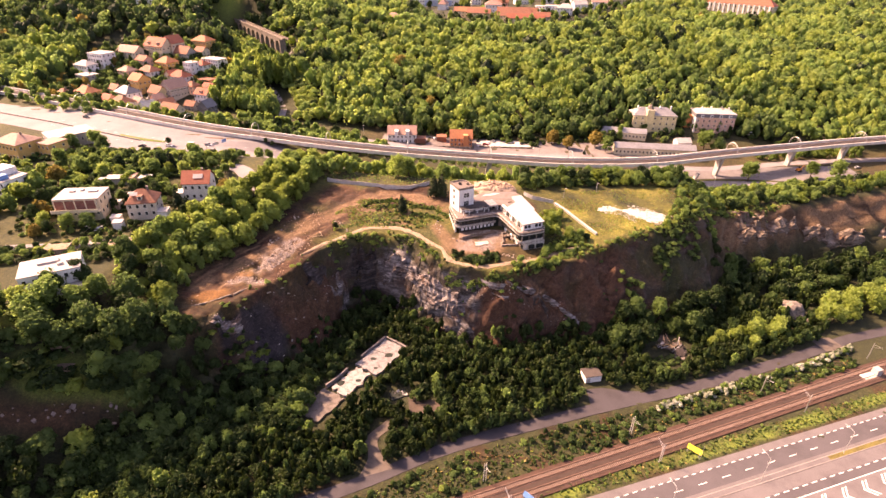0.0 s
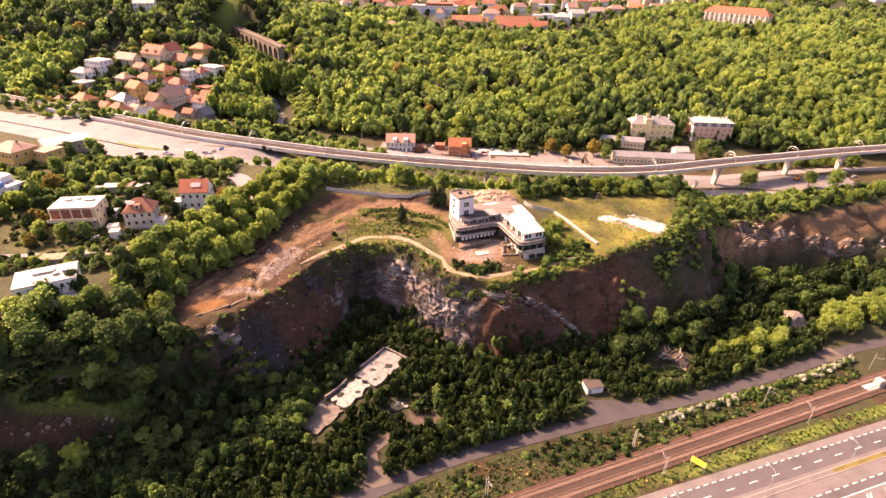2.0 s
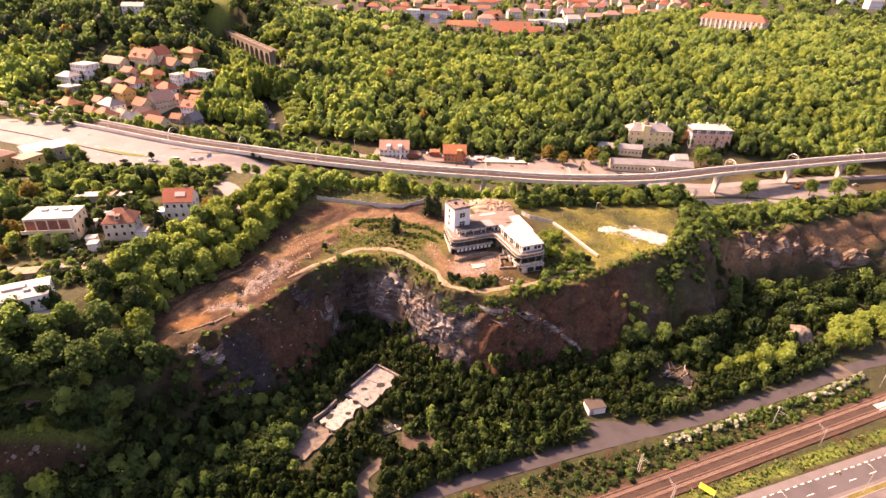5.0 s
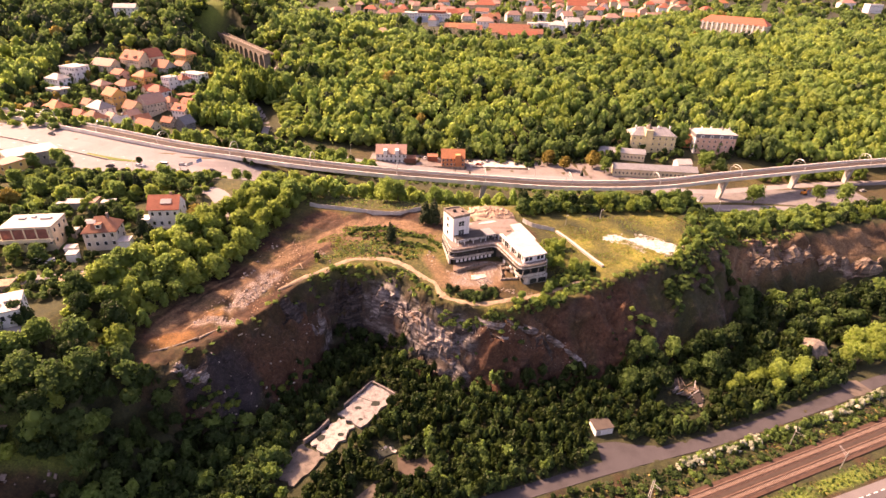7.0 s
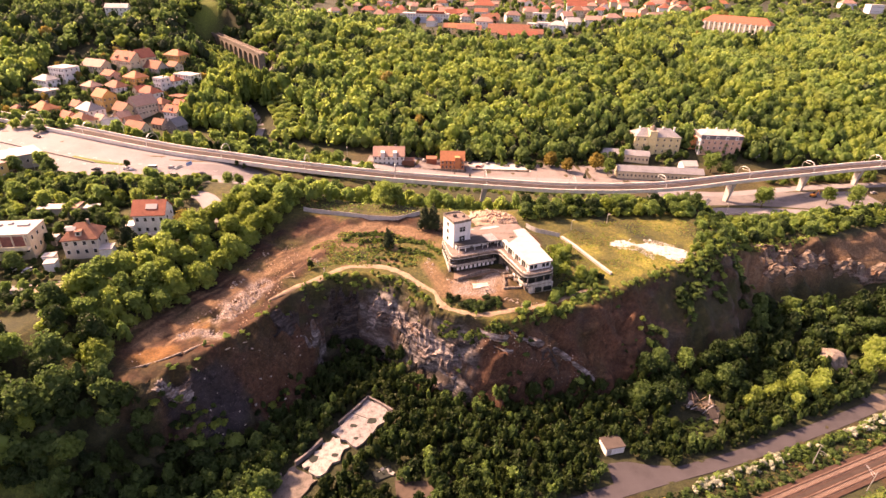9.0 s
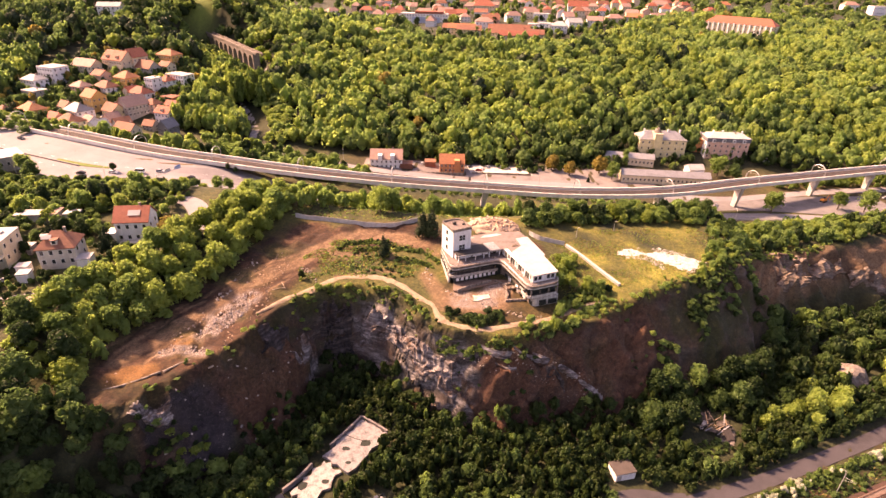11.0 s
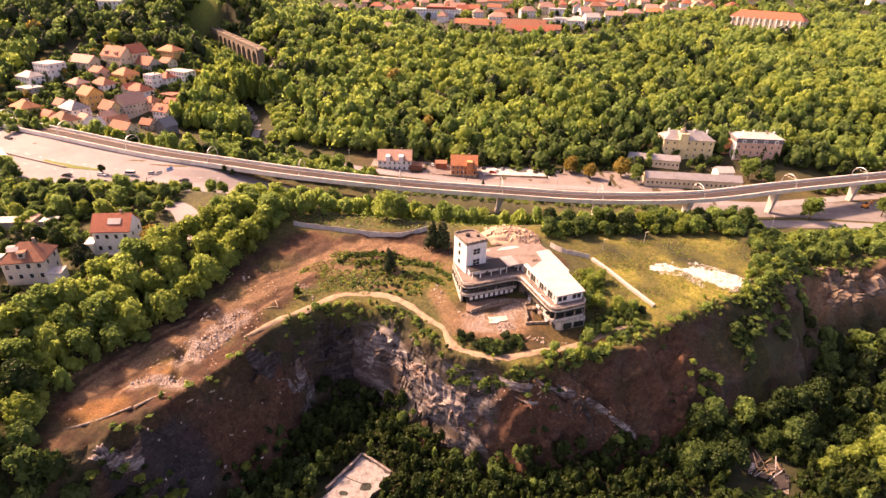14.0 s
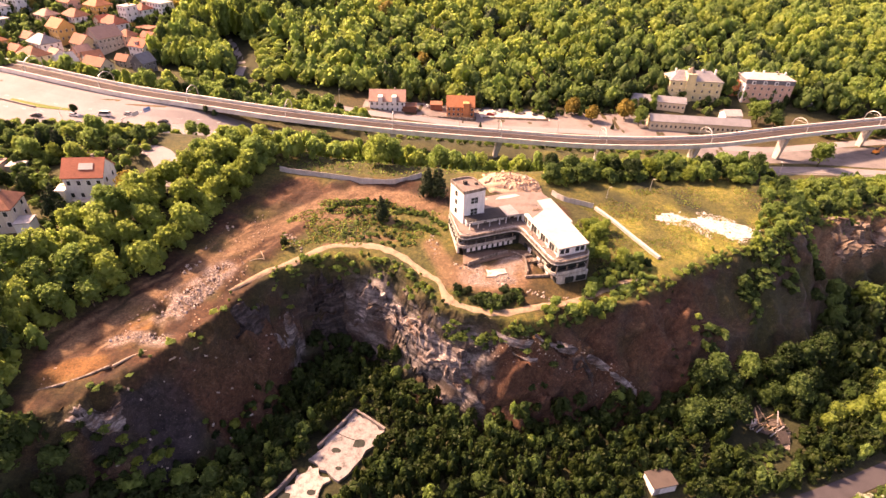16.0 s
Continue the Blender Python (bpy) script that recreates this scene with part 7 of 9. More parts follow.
rng = np.random.RandomState(21)
pts = scatter(rng, [(3, 37), (10, 40), (20, 33), (23, 27), (19, 22), (10, 26), (3, 30)], 300, 0.6)
rubble([(x, y, gz(x, y) + 0.2 + 2.6 * max(0, 1 - ((x - 12) / 10) ** 2 - ((y - 31) / 7) ** 2)) for x, y in pts], (0.3, 1.1), "heap of pale brick rubble behind the restaurant", RUBBLE, 2)
bm = bmesh.new()
bmesh.ops.create_icosphere(bm, subdivisions=4, radius=1)
for v in bm.verts:
    v.co *= 1 + 0.18 * noise.noise(v.co * 3)
    v.co = Vector((12 + v.co.x * 11, 31.5 + v.co.y * 7.5, gz(12, 31) - 0.8 + v.co.z * 3.2))
tagged(part("spoil_mound", bm, RUBBLE, smooth=True), "mound of sandy demolition spoil", "mound")
pts = [(x, y) for x, y in scatter(rng, [(-90, -62), (-74, -50), (-68, -30), (-60, -8), (-66, 14), (-78, -10), (-88, -34), (-100, -62)], 420, 1.0) if fbm(np.array([x]), np.array([y]), 10, 2, 88)[0] > 0.05]
rubble([(x, y, gz(x, y) + 0.05) for x, y in pts], (0.1, 0.4), "scattered stones and broken bricks on dug soil", RUBBLE, 3, "stones")
pts = scatter(rng, [(-83, -38), (-76, -37), (-71, -26), (-70, -16), (-74, -16), (-79, -25)], 260, 0.45) + scatter(rng, [(-90, -47), (-77, -47), (-77, -44), (-88, -43)], 60, 0.5)
rubble([(x, y, gz(x, y) + 0.15) for x, y in pts], (0.1, 0.42), "pale broken concrete and brick debris on the dug strip", worn("pale_debris", (0.46, 0.38, 0.34), 0.6, 1.0, 0.95), 4, "rubble")
# white spoil on the meadow
pts = scatter(rng, [(57, 14), (66, 18), (75, 18.5), (83, 16), (88, 9), (84, 3), (77, 0), (72, 4.5), (68, 10), (58, 11.5)], 1500, 0.3)
white_stone = worn("white_stone", (0.52, 0.48, 0.45), 0.5, 0.7)
sheet_v, sheet_q, seen = [], [], {}
for gx in np.arange(54, 92, 0.45):
    for gy in np.arange(-1, 22, 0.45):
        edge_d = min(abs(gy - np.interp(gx, (56, 66, 75, 82, 88), (12.6, 14.4, 11.6, 9, 7))) - np.interp(gx, (56, 66, 72, 80, 86, 90), (-0.3, 0.8, 3.2, 5.4, 3.8, -0.6)), 9)
        if edge_d + fbm(np.array([gx]), np.array([gy]), 5, 4, 91)[0] * 5.5 < 0.2:
            cell = []
            for a, b in ((gx, gy), (gx + 0.45, gy), (gx + 0.45, gy + 0.45), (gx, gy + 0.45)):
                k = (round(a, 2), round(b, 2))
                if k not in seen:
                    seen[k] = len(sheet_v)
                    sheet_v.append((a + 0.12 * math.sin(b * 7), b + 0.12 * math.sin(a * 9), gz(a, b) + 0.10 + 0.16 * noise.noise(Vector((a * 1.3, b * 1.3, 0)))))
                cell.append(seen[k])
            sheet_q.append(cell)
tagged(new("crushed_stone", quad_mesh("crushed_stone", sheet_v, sheet_q, [white_stone])), "flat spread of bright white lime on the meadow", "gravel", kind="stuff")
rubble([(x, y, gz(x, y) + 0.03) for x, y in pts if fbm(np.array([x]), np.array([y]), 7, 3, 91)[0] > 0.0], (0.06, 0.28), "loose bright white crushed stone on the meadow", white_stone, 5, "crushed_stone")
# boulders and shelves of the rock face
for k, (x, y, r, f) in enumerate(((141.5, -16, 5.2, 0.95), (146, -20, 2.2, 0.6))):
    bm = bmesh.new()
    bmesh.ops.create_icosphere(bm, subdivisions=3, radius=r)
    for v in bm.verts:
        n3 = noise.noise(v.co * (1.2 / r) + Vector((k * 7, 0, 0))) + 0.5 * noise.noise(v.co * (3.0 / r))
        v.co *= 1 + 0.35 * n3
        v.co.z *= f
    ob = part("boulder", bm, worn("boulder_rock", (0.21, 0.17, 0.145), 0.4, 0.7, 0.95, relief=0.8) if k == 0 else bpy.data.materials["boulder_rock"])
    ob.location = (x, y, gz(x, y) + r * f * 0.35)
    tagged(ob, "rough grey-brown boulder at the foot of the rock", "boulder", "boulders")

# ---- at the foot of the rock ----
slab = thing("ruined_floor_slab", pose(0, 0, 0), "ruined white concrete floor slab in the thicket", "ruin")
UQ = Vector((0.53, 0.848, 0))
VQ = Vector((0.848, -0.53, 0))
SO = Vector((-60, -82, 0))


def slab_point(u, v):
    p = SO + UQ * u + VQ * v
    return (p.x, p.y)


rng = np.random.RandomState(14)


def ragged(u0, u1, v0, v1, jag, z0, z1):
    bm = bmesh.new()
    out = []
    for a, b, c, d in ((u0, v0, u1, v0), (u1, v0, u1, v1), (u1, v1, u0, v1), (u0, v1, u0, v0)):
        for k in range(7):
            t = k / 7
            j = jag * (rng.rand() - 0.5) * (1 if k else 0.3)
            out.append(slab_point(a + (c - a) * t + (j if a == c else 0), b + (d - b) * t + (j if b == d else 0)))
    prism(bm, out[::-1], z0, z1)
    bmesh.ops.recalc_face_normals(bm, faces=bm.faces)
    return bm


part("slab", ragged(30, 48, 2, 12.4, 1.6, 0.2, 2.0), worn("bleached_screed", (0.26, 0.24, 0.245), 0.32, 0.55, 0.9, fine=2.5), slab, "bleached pale floor with dark cracks")
part("slab", ragged(16, 29, 3.6, 10.6, 2.0, 0.2, 1.75), worn("broken_screed", (0.34, 0.31, 0.305), 0.34, 0.6, 0.9, fine=2.5), slab, "white broken floor with holes")
part("slab", ragged(2, 14.8, 1.5, 10.8, 1.6, 0.2, 1.5), worn("washed_floor", (0.17, 0.14, 0.125), 0.4, 0.5, 0.9, fine=2.5), slab, "grey washed-out floor")
for u, v, su, sv in ((36, 6, 1.2, 0.8), (41, 9.4, 1.8, 1.4), (19.5, 4.6, 1.5, 1.4), (24, 9.0, 1.2, 0.8), (32.5, 10, 0.8, 0.6)):
    bm = bmesh.new()
    c = slab_point(u, v)
    prism(bm, [(c[0] + math.cos(t) * su * (0.8 + 0.4 * rng.rand()), c[1] + math.sin(t) * sv * (0.8 + 0.4 * rng.rand())) for t in np.linspace(0, 6.28, 9)[:-1]], 1.2, 2.03 if u > 30 else 1.78)
    part("hole", bm, GAP_DARK, slab)
for line in (((48.2, 1.6), (42, 1.7), (34, 1.5)), ((26, 1.9), (20, 2.2), (15, 1.6)), ((10, 1.2), (4, 0.9)), ((48.4, 1.6), (48.3, 7), (48, 12.4))):
    l3 = [np.array((*slab_point(*p), 0.0)) for p in line]
    part("broken_wall", ribbon(spline(l3, 1.5), -0.3, 0.3, 0.2, 2.9), worn("sooty_wall", (0.20, 0.17, 0.17), 0.5, 0.6) if "sooty_wall" not in bpy.data.materials else bpy.data.materials["sooty_wall"], slab, "sooty remains of a wall")
l3 = [np.array((*slab_point(*p), 0.0)) for p in ((40, 2), (40.6, 6), (41.5, 9.2))]
part("crack", ribbon(spline(l3, 1), -0.12, 0.12, 1.9, 2.03), GAP_DARK, slab)
hut = house(45.6, -60.0, 6.2, 4.6, 2.7, 14, WHITE, "flat", worn("brown_felt", (0.075, 0.058, 0.052), 0.7, 0.5), 0, "small white hut with a brown felt roof", "hut", "", 1, False, 0, 1.0, name="hut")
bm = bmesh.new()
box(bm, -2.6, -2.36, 0.1, -1.3, -2.2, 2.2)
part("door", bm, GREY_WALL, hut)
ruin = thing("collapsed_shed", pose(81, -42, 1.0, 0, 0, -28), "collapsed wooden shed with fallen boards", "ruin")
rng = np.random.RandomState(3)
for k in range(40):
    bm = bmesh.new()
    L = 2 + 4 * rng.rand()
    box(bm, -L / 2, -0.16, -0.05, L / 2, 0.16, 0.05)
    o = part("board", bm, DARK_ROOF if k % 3 == 0 else SHEET if k % 4 == 0 else WOOD, ruin)
    o.matrix_basis = pose(-5 + 10 * rng.rand(), -4 + 8 * rng.rand(), 0.4 + 2.6 * rng.rand(), rng.normal() * 14, rng.normal() * 16, 70 + rng.normal() * 30)
bm = bmesh.new()
box(bm, -5.6, -4.4, -0.6, 5.6, 4.4, 0.5)
part("plinth", bm, STAINED, ruin)
for k, (a, b, w, rx, ry) in enumerate(((-3.6, 2.2, 3.4, 24, 10), (1.4, 2.6, 3.8, -18, -14), (3.6, -1.8, 3.0, 30, 6), (-1.0, -2.2, 3.2, -28, 12))):
    bm = bmesh.new()
    box(bm, -w / 2, -1.7, -0.07, w / 2, 1.7, 0.07, bevel=0.02)
    o = part("fallen_roof_panel", bm, worn("rotten_board", (0.085, 0.066, 0.058), 0.5, 1.2, 0.95) if k == 0 else bpy.data.materials["rotten_board"], ruin)
    o.matrix_basis = pose(a, b, 1.7, rx, ry, 20 * k)
bm = bmesh.new()
box(bm, -3.6, -0.5, 0, 3.6, 0.5, 0.25, pose(-3.8, -0.6, 1.6, 0, 12, 80))
part("fallen_beam", bm, FLAT_ROOF, ruin)
wreck = thing("burnt_out_hut", pose(-24.5, -72, 0.9, 0, 0, 28), "burnt black hut remains with white scraps", "ruin")
bm = bmesh.new()
box(bm, -3, -2, -0.4, 3, 2, 0.5, bevel=0.2)
part("charred_base", bm, GAP_DARK, wreck)
for k in range(9):
    bm = bmesh.new()
    s = 0.3 + 0.5 * rng.rand()
    box(bm, -s, -s * 0.7, -0.06, s, s * 0.7, 0.06)
    o = part("scrap", bm, FLAT_ROOF if k % 2 else GAP_DARK, wreck)
    o.matrix_basis = pose(-2.5 + 5 * rng.rand(), -1.6 + 3.2 * rng.rand(), 0.6 + 0.3 * rng.rand(), rng.normal() * 20, rng.normal() * 20, rng.rand() * 180)
planks = thing("plank_platform", pose(-123, -94, gz(-123, -94) + 0.8, 0, 8, 12), "pale plank platform on the wooded slope", "platform")
for k in range(9):
    bm = bmesh.new()
    box(bm, -3.6, -1.8 + k * 0.4, 0, 3.6, -1.44 + k * 0.4, 0.12)
    part("plank", bm, WOOD, planks)

# ---- railway masts, road lamps, signs ----
def mast(x, y, h, turn, double, label):
    t = thing("railway_mast", pose(x, y, 1.0, 0, 0, turn), label, "mast", "railway masts")
    for s in ((-0.45, 0.45) if double else (0,)):
        bm = bmesh.new()
        tube(bm, [(s, 0, -0.5), (s * 0.7, 0, h)], [0.14, 0.10], 6)
        part("pole", bm, PALE_CONCRETE if double else GALV, t)
    if double:
        for z in (h * 0.3, h * 0.6, h * 0.9):
            bm = bmesh.new()
            tube(bm, [(-0.45, 0, z), (0.45, 0, z)], 0.05, 4)
            part("rung", bm, GALV, t)
    bm = bmesh.new()
    tube(bm, [(0, 0, h - 1.2), (0, -3.0, h - 0.4)], 0.05, 5)
    tube(bm, [(0, 0, h - 2.4), (0, -3.0, h - 0.6)], 0.04, 5)
    part("bracket", bm, GALV, t)
    return t


ang_t = math.degrees(math.atan2(TU[1], TU[0]))
for s, n, sd in ((-1.5, -6.6, 0), (-54, -6.4, 0), (55, -6.6, 0), (110, -6.6, 0), (160, -6.6, 0)):
    p = along(TO, TU, s, n)
    mast(p[0], p[1], 8.0, ang_t, s < 0, "grey catenary mast beside the railway")
for s, n in ((0.5, 5.6), (62, 5.6), (115, 5.6), (-52, 5.6)):
    p = along(TO, TU, s, n)
    mast(p[0], p[1], 8.0, ang_t + 180, s < 30, "grey catenary mast beside the railway")


def street_lamp(x, y, z, turn, h=9.0, arm=2.2, label="galvanised street lamp with a curved arm"):
    t = thing("street_lamp", pose(x, y, z, 0, 0, turn), label, "street lamp", "street lamps")
    bm = bmesh.new()
    tube(bm, [(0, 0, -0.5), (0, 0, h * 0.6), (0, 0, h)], [0.12, 0.09, 0.07], 6)
    part("pole", bm, GALV, t)
    bm = bmesh.new()
    tube(bm, [(0, 0, h), (arm * 0.4, 0, h + 0.35), (arm, 0, h + 0.45)], 0.05, 5)
    part("arm", bm, GALV, t)
    bm = bmesh.new()
    box(bm, arm - 0.1, -0.16, h + 0.36, arm + 0.75, 0.16, h + 0.5, bevel=0.04)
    part("lamp_head", bm, FLAT_ROOF, t)
    return t


for s in (0, 33, 66, 99, 132, 165, -33):
    p = along(RO, RU, s, 10.6)
    street_lamp(p[0], p[1], 1.1, ang + 90, 9.5, 2.6)
for x, y in ((-210, 69), (-165, 64), (-90, 76), (-35, 74), (40, 80), (100, 93), (155, 110), (235, 115), (-75, 168), (-5, 151.5), (50, 150)):
    street_lamp(x, y, gz(x, y), 90, 8.0, 1.6)
for x, y in ((44.5, 24.5), (60.9, 30.5)):
    street_lamp(x, y, gz(x, y), 0, 4.0, 0.3, "short park lamp post on the lawn")
for s, n, c, w in ((19.5, -3.4, YELLOW_PAINT, 4.6), (-38, -3.4, BLUE_PAINT, 4.4)):
    p = along(RO, RU, s, n)
    t = thing("roadside_billboard", pose(p[0], p[1], 0.95, 0, 0, ang - 62), "yellow board on a post by the railway" if c is YELLOW_PAINT else "small blue and white board by the road", "billboard")
    bm = bmesh.new()
    box(bm, -w / 2, -0.12, 1.2, w / 2, 0.12, 2.9, pose(0, 0, 0, -28), 0.03)
    part("board", bm, c, t)
    for a in (-0.4, 0.4):
        bm = bmesh.new()
        tube(bm, [(w * a, 0, -0.4), (w * a, 0.3, 2.2)], 0.08, 5)
        part("post", bm, GALV, t)
    bm = bmesh.new()
    tube(bm, [(w * 0.52, 0, -0.4), (w * 0.52, 0, 6.0)], 0.06, 5)
    part("pole", bm, GALV, t)
hold = thing("site_cabin", pose(151.5, -53.5, 0.95, 0, 0, 20), "white hoarding frame beside the railway", "cabin")
bm = bmesh.new()
box(bm, -4, -1.4, 0.0, 4, 1.4, 0.5, bevel=0.05)
part("plinth", bm, PALE_CONCRETE, hold)
bm = bmesh.new()
box(bm, 1.5, -1.2, 0.5, 4, 1.2, 3.0, bevel=0.05)
part("cabin", bm, FLAT_ROOF, hold)

# debris round the restaurant and the dig's edge
rng = np.random.RandomState(33)
lines = [((-83, -21), (-80, -8), 60), ((-80, -8), (-77, 3), 50), ((-8, -12), (10, -20), 60), ((12, -22), (26, -26), 40), ((-17, 6), (-12, -10), 40), ((-52, -9), (-58, -2), 40)]
spots = []
for (ax, ay), (bx, by), n in lines:
    for k in range(n):
        t = rng.rand()
        x, y = ax + (bx - ax) * t + rng.normal() * 0.9, ay + (by - ay) * t + rng.normal() * 0.9
        spots.append((x, y, gz(x, y) + 0.08))
rubble(spots, (0.08, 0.45), "broken plaster, bricks and boards strewn on the ground", worn("strewn_debris", (0.40, 0.33, 0.29), 0.5, 1.0, 0.95), 34, "debris")
for (ax, ay), (bx, by), r in (((-84.8, -55.1), (-79.6, -49.7), 0.28), ((-74.5, -50.3), (-70, -44.5), 0.24), ((-66, -15), (-62, -13.5), 0.12), ((-64, -10.5), (-62, -14), 0.12)):
    bm = bmesh.new()
    tube(bm, [(ax, ay, gz(ax, ay) + 0.3), ((ax + bx) / 2, (ay + by) / 2 + 0.2, gz((ax + bx) / 2, (ay + by) / 2) + 0.42), (bx, by, gz(bx, by) + 0.3)], [r, r * 0.9, r * 0.6], 7)
    tagged(part("log", bm, worn("bleached_wood", (0.40, 0.31, 0.24), 0.6, 1.2, 0.9) if "bleached_wood" not in bpy.data.materials else bpy.data.materials["bleached_wood"]), "bleached fallen log on the dug slope", "log", "logs")

# bedded rock standing out of the slopes
def rock_material(name, low, mid, high, tilt):
    """Bedded rock: tilted beds of three tones, with grain and relief."""
    m, nt, b = mat(name, mid, 0.92)
    geo = nt.nodes.new("ShaderNodeNewGeometry")
    mp = nt.nodes.new("ShaderNodeMapping")
    mp.inputs["Scale"].default_value = (0.16, 0.16, 0.95)
    mp.inputs["Rotation"].default_value = tilt
    nt.links.new(geo.outputs["Position"], mp.inputs["Vector"])
    beds = noise_node(nt, 1.0, 7, 0.72, mp.outputs["Vector"])
    col = ramp_node(nt, beds.outputs["Fac"], [(0.36, low), (0.48, mid), (0.62, high)])
    fine = noise_node(nt, 2.6, 5, 0.7)
    g = ramp_node(nt, fine.outputs["Fac"], [(0.3, (0.5, 0.5, 0.5)), (0.66, (1.25, 1.25, 1.25))])
    stain = noise_node(nt, 0.22, 4, 0.65)
    brown = ramp_node(nt, stain.outputs["Fac"], [(0.50, (1, 1, 1)), (0.64, (0.62, 0.44, 0.34))])
    c = mix_node(nt, 1.0, mix_node(nt, 1.0, col.outputs["Color"], g.outputs["Color"], "MULTIPLY"), brown.outputs["Color"], "MULTIPLY")
    nt.links.new(c, b.inputs["Base Color"])
    bump(nt, b, beds.outputs["Fac"], 0.8, 0.6)
    return m


PALE_BEDS = rock_material("pale_bedded_rock", (0.034, 0.028, 0.029), (0.135, 0.113, 0.115), (0.37, 0.333, 0.328), (0.35, 0.5, 0.2))
TAN_BEDS = rock_material("tan_crag_rock", (0.055, 0.040, 0.031), (0.15, 0.112, 0.09), (0.27, 0.21, 0.175), (0.2, 0.1, 0.4))
# Set much darker than the other beds, to bring the quarry hollow near black.
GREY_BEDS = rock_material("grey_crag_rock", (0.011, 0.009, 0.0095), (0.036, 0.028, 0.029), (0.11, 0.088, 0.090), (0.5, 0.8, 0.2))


def crag(top, bottom, lift, amp, seed, material, label, step=0.55, sunk=1.3, plane=False):
    """Rugged rock standing out of a slope between an upper and a lower plan line, with broken beds and sunk edges."""
    def even(line, n):
        l = np.array([p[:2] for p in spline([(x, y, 0) for x, y in line], 0.5)])
        d = np.concatenate([[0], np.cumsum(np.hypot(*np.diff(l, axis=0).T))])
        return np.stack([np.interp(np.linspace(0, d[-1], n), d, l[:, k]) for k in (0, 1)], -1), d[-1]
    long_n = max(8, int(even(top, 4)[1] / step))
    a, b = even(top, long_n)[0], even(bottom, long_n)[0]
    za, zb = ground_drop(a[:, 0], a[:, 1]), ground_drop(b[:, 0], b[:, 1])
    high = float(np.mean(np.sqrt(np.hypot(*(b - a).T) ** 2 + (za - zb) ** 2)))
    rows_n = max(6, int(high / step))
    f = np.linspace(0, 1, rows_n)[None, :]
    X, Y = a[:, :1] * (1 - f) + b[:, :1] * f, a[:, 1:] * (1 - f) + b[:, 1:] * f
    Z = ground_drop(X.ravel(), Y.ravel()).reshape(X.shape)
    if plane:
        s = np.linspace(0, 1, long_n)
        Z = np.stack([np.polyval(np.polyfit(s, Z[:, k], 2), s) for k in range(rows_n)], -1)
    u, v = np.arange(long_n)[:, None] * step + 0 * f, f * high + 0 * X
    out = b - a
    out /= np.linalg.norm(out, axis=1, keepdims=True) + 1e-9
    rough = fbm(u, v * 1.6 + u * 0.5, 5.0, 4, seed)
    beds = np.floor((v + u * 0.35 + rough * 2.0) / 1.5)
    block = fbm(beds * 7.3 + u * 0.25, beds * 3.1, 1.3, 2, seed + 1)
    edge = np.clip(np.minimum(np.minimum(u, u.max() - u) / 2.5, np.minimum(v, high - v) / sunk) + fbm(u, v, 3.0, 3, seed + 2) * 1.1, 0, 1)
    disp = (lift + amp * (0.6 * rough + 0.8 * block + np.abs(fbm(u, v, 2.2, 3, seed + 3)) * 0.8)) * edge - 0.9 * (1 - edge)
    V = np.stack([X + out[:, :1] * disp * 0.75, Y + out[:, 1:] * disp * 0.75, Z + disp * 0.65], -1)
    i = np.arange(long_n * rows_n).reshape(long_n, rows_n)
    quads = np.stack([i[:-1, :-1], i[:-1, 1:], i[1:, 1:], i[1:, :-1]], -1).reshape(-1, 4)
    return tagged(new("rock_outcrop", quad_mesh("rock_outcrop", V.reshape(-1, 3), quads, [material])), label, "rock")


crag([(-37, -13.8), (-29, -16.5), (-23.3, -20.5), (-18, -25), (-13.6, -29), (-8, -32.5), (-3.2, -35.5), (0, -37.6)], [(-37, -17.2), (-27, -20.4), (-19.6, -27.6), (-15, -32.6), (-11.6, -35), (-7, -38.6), (-4.5, -40.6), (-3, -42.5)], 0.7, 1.4, 201, PALE_BEDS, "pale grey bedded outcrop slanting down the quarry wall")
crag([(3.2, -33.9), (8.3, -35.9), (14.4, -36.6)], [(3.6, -35.0), (8.3, -37.0), (14.2, -37.7)], 0.55, 0.5, 202, PALE_BEDS, "short pale ledge below the cliff path", 0.35, 0.35, True)
crag([(14.2, -35.2), (18.9, -34.4), (23.6, -34.8)], [(14.4, -36.6), (18.9, -36.1), (23.4, -36.2)], 0.6, 0.5, 203, PALE_BEDS, "broad pale ledge across the brown slope", 0.35, 0.4, True)
crag([(6.7, -37.5), (11.9, -38.4), (17.4, -38.5)], [(6.9, -38.5), (11.9, -39.4), (17.2, -39.4)], 0.5, 0.4, 214, PALE_BEDS, "lower pale ledge across the brown slope", 0.35, 0.35, True)
crag([(20.6, -35.2), (25.9, -35.1), (32, -35.3), (38.3, -35.9), (47.4, -36.5)], [(20.9, -36.4), (25.9, -36.5), (31.8, -36.7), (38.0, -37.2), (46.9, -37.5)], 0.6, 0.5, 204, PALE_BEDS, "long pale ledge slanting down the brown slope", 0.35, 0.35, True)
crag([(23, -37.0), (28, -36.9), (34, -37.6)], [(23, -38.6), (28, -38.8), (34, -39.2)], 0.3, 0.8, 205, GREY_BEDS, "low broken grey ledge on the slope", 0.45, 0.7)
crag([(-56.5, -22.6), (-53.5, -22.6), (-50.5, -22.4)], [(-57, -30.5), (-53.5, -31), (-50.6, -30)], 0.5, 1.3, 206, PALE_BEDS, "pale grey buttress at the quarry's inner corner")
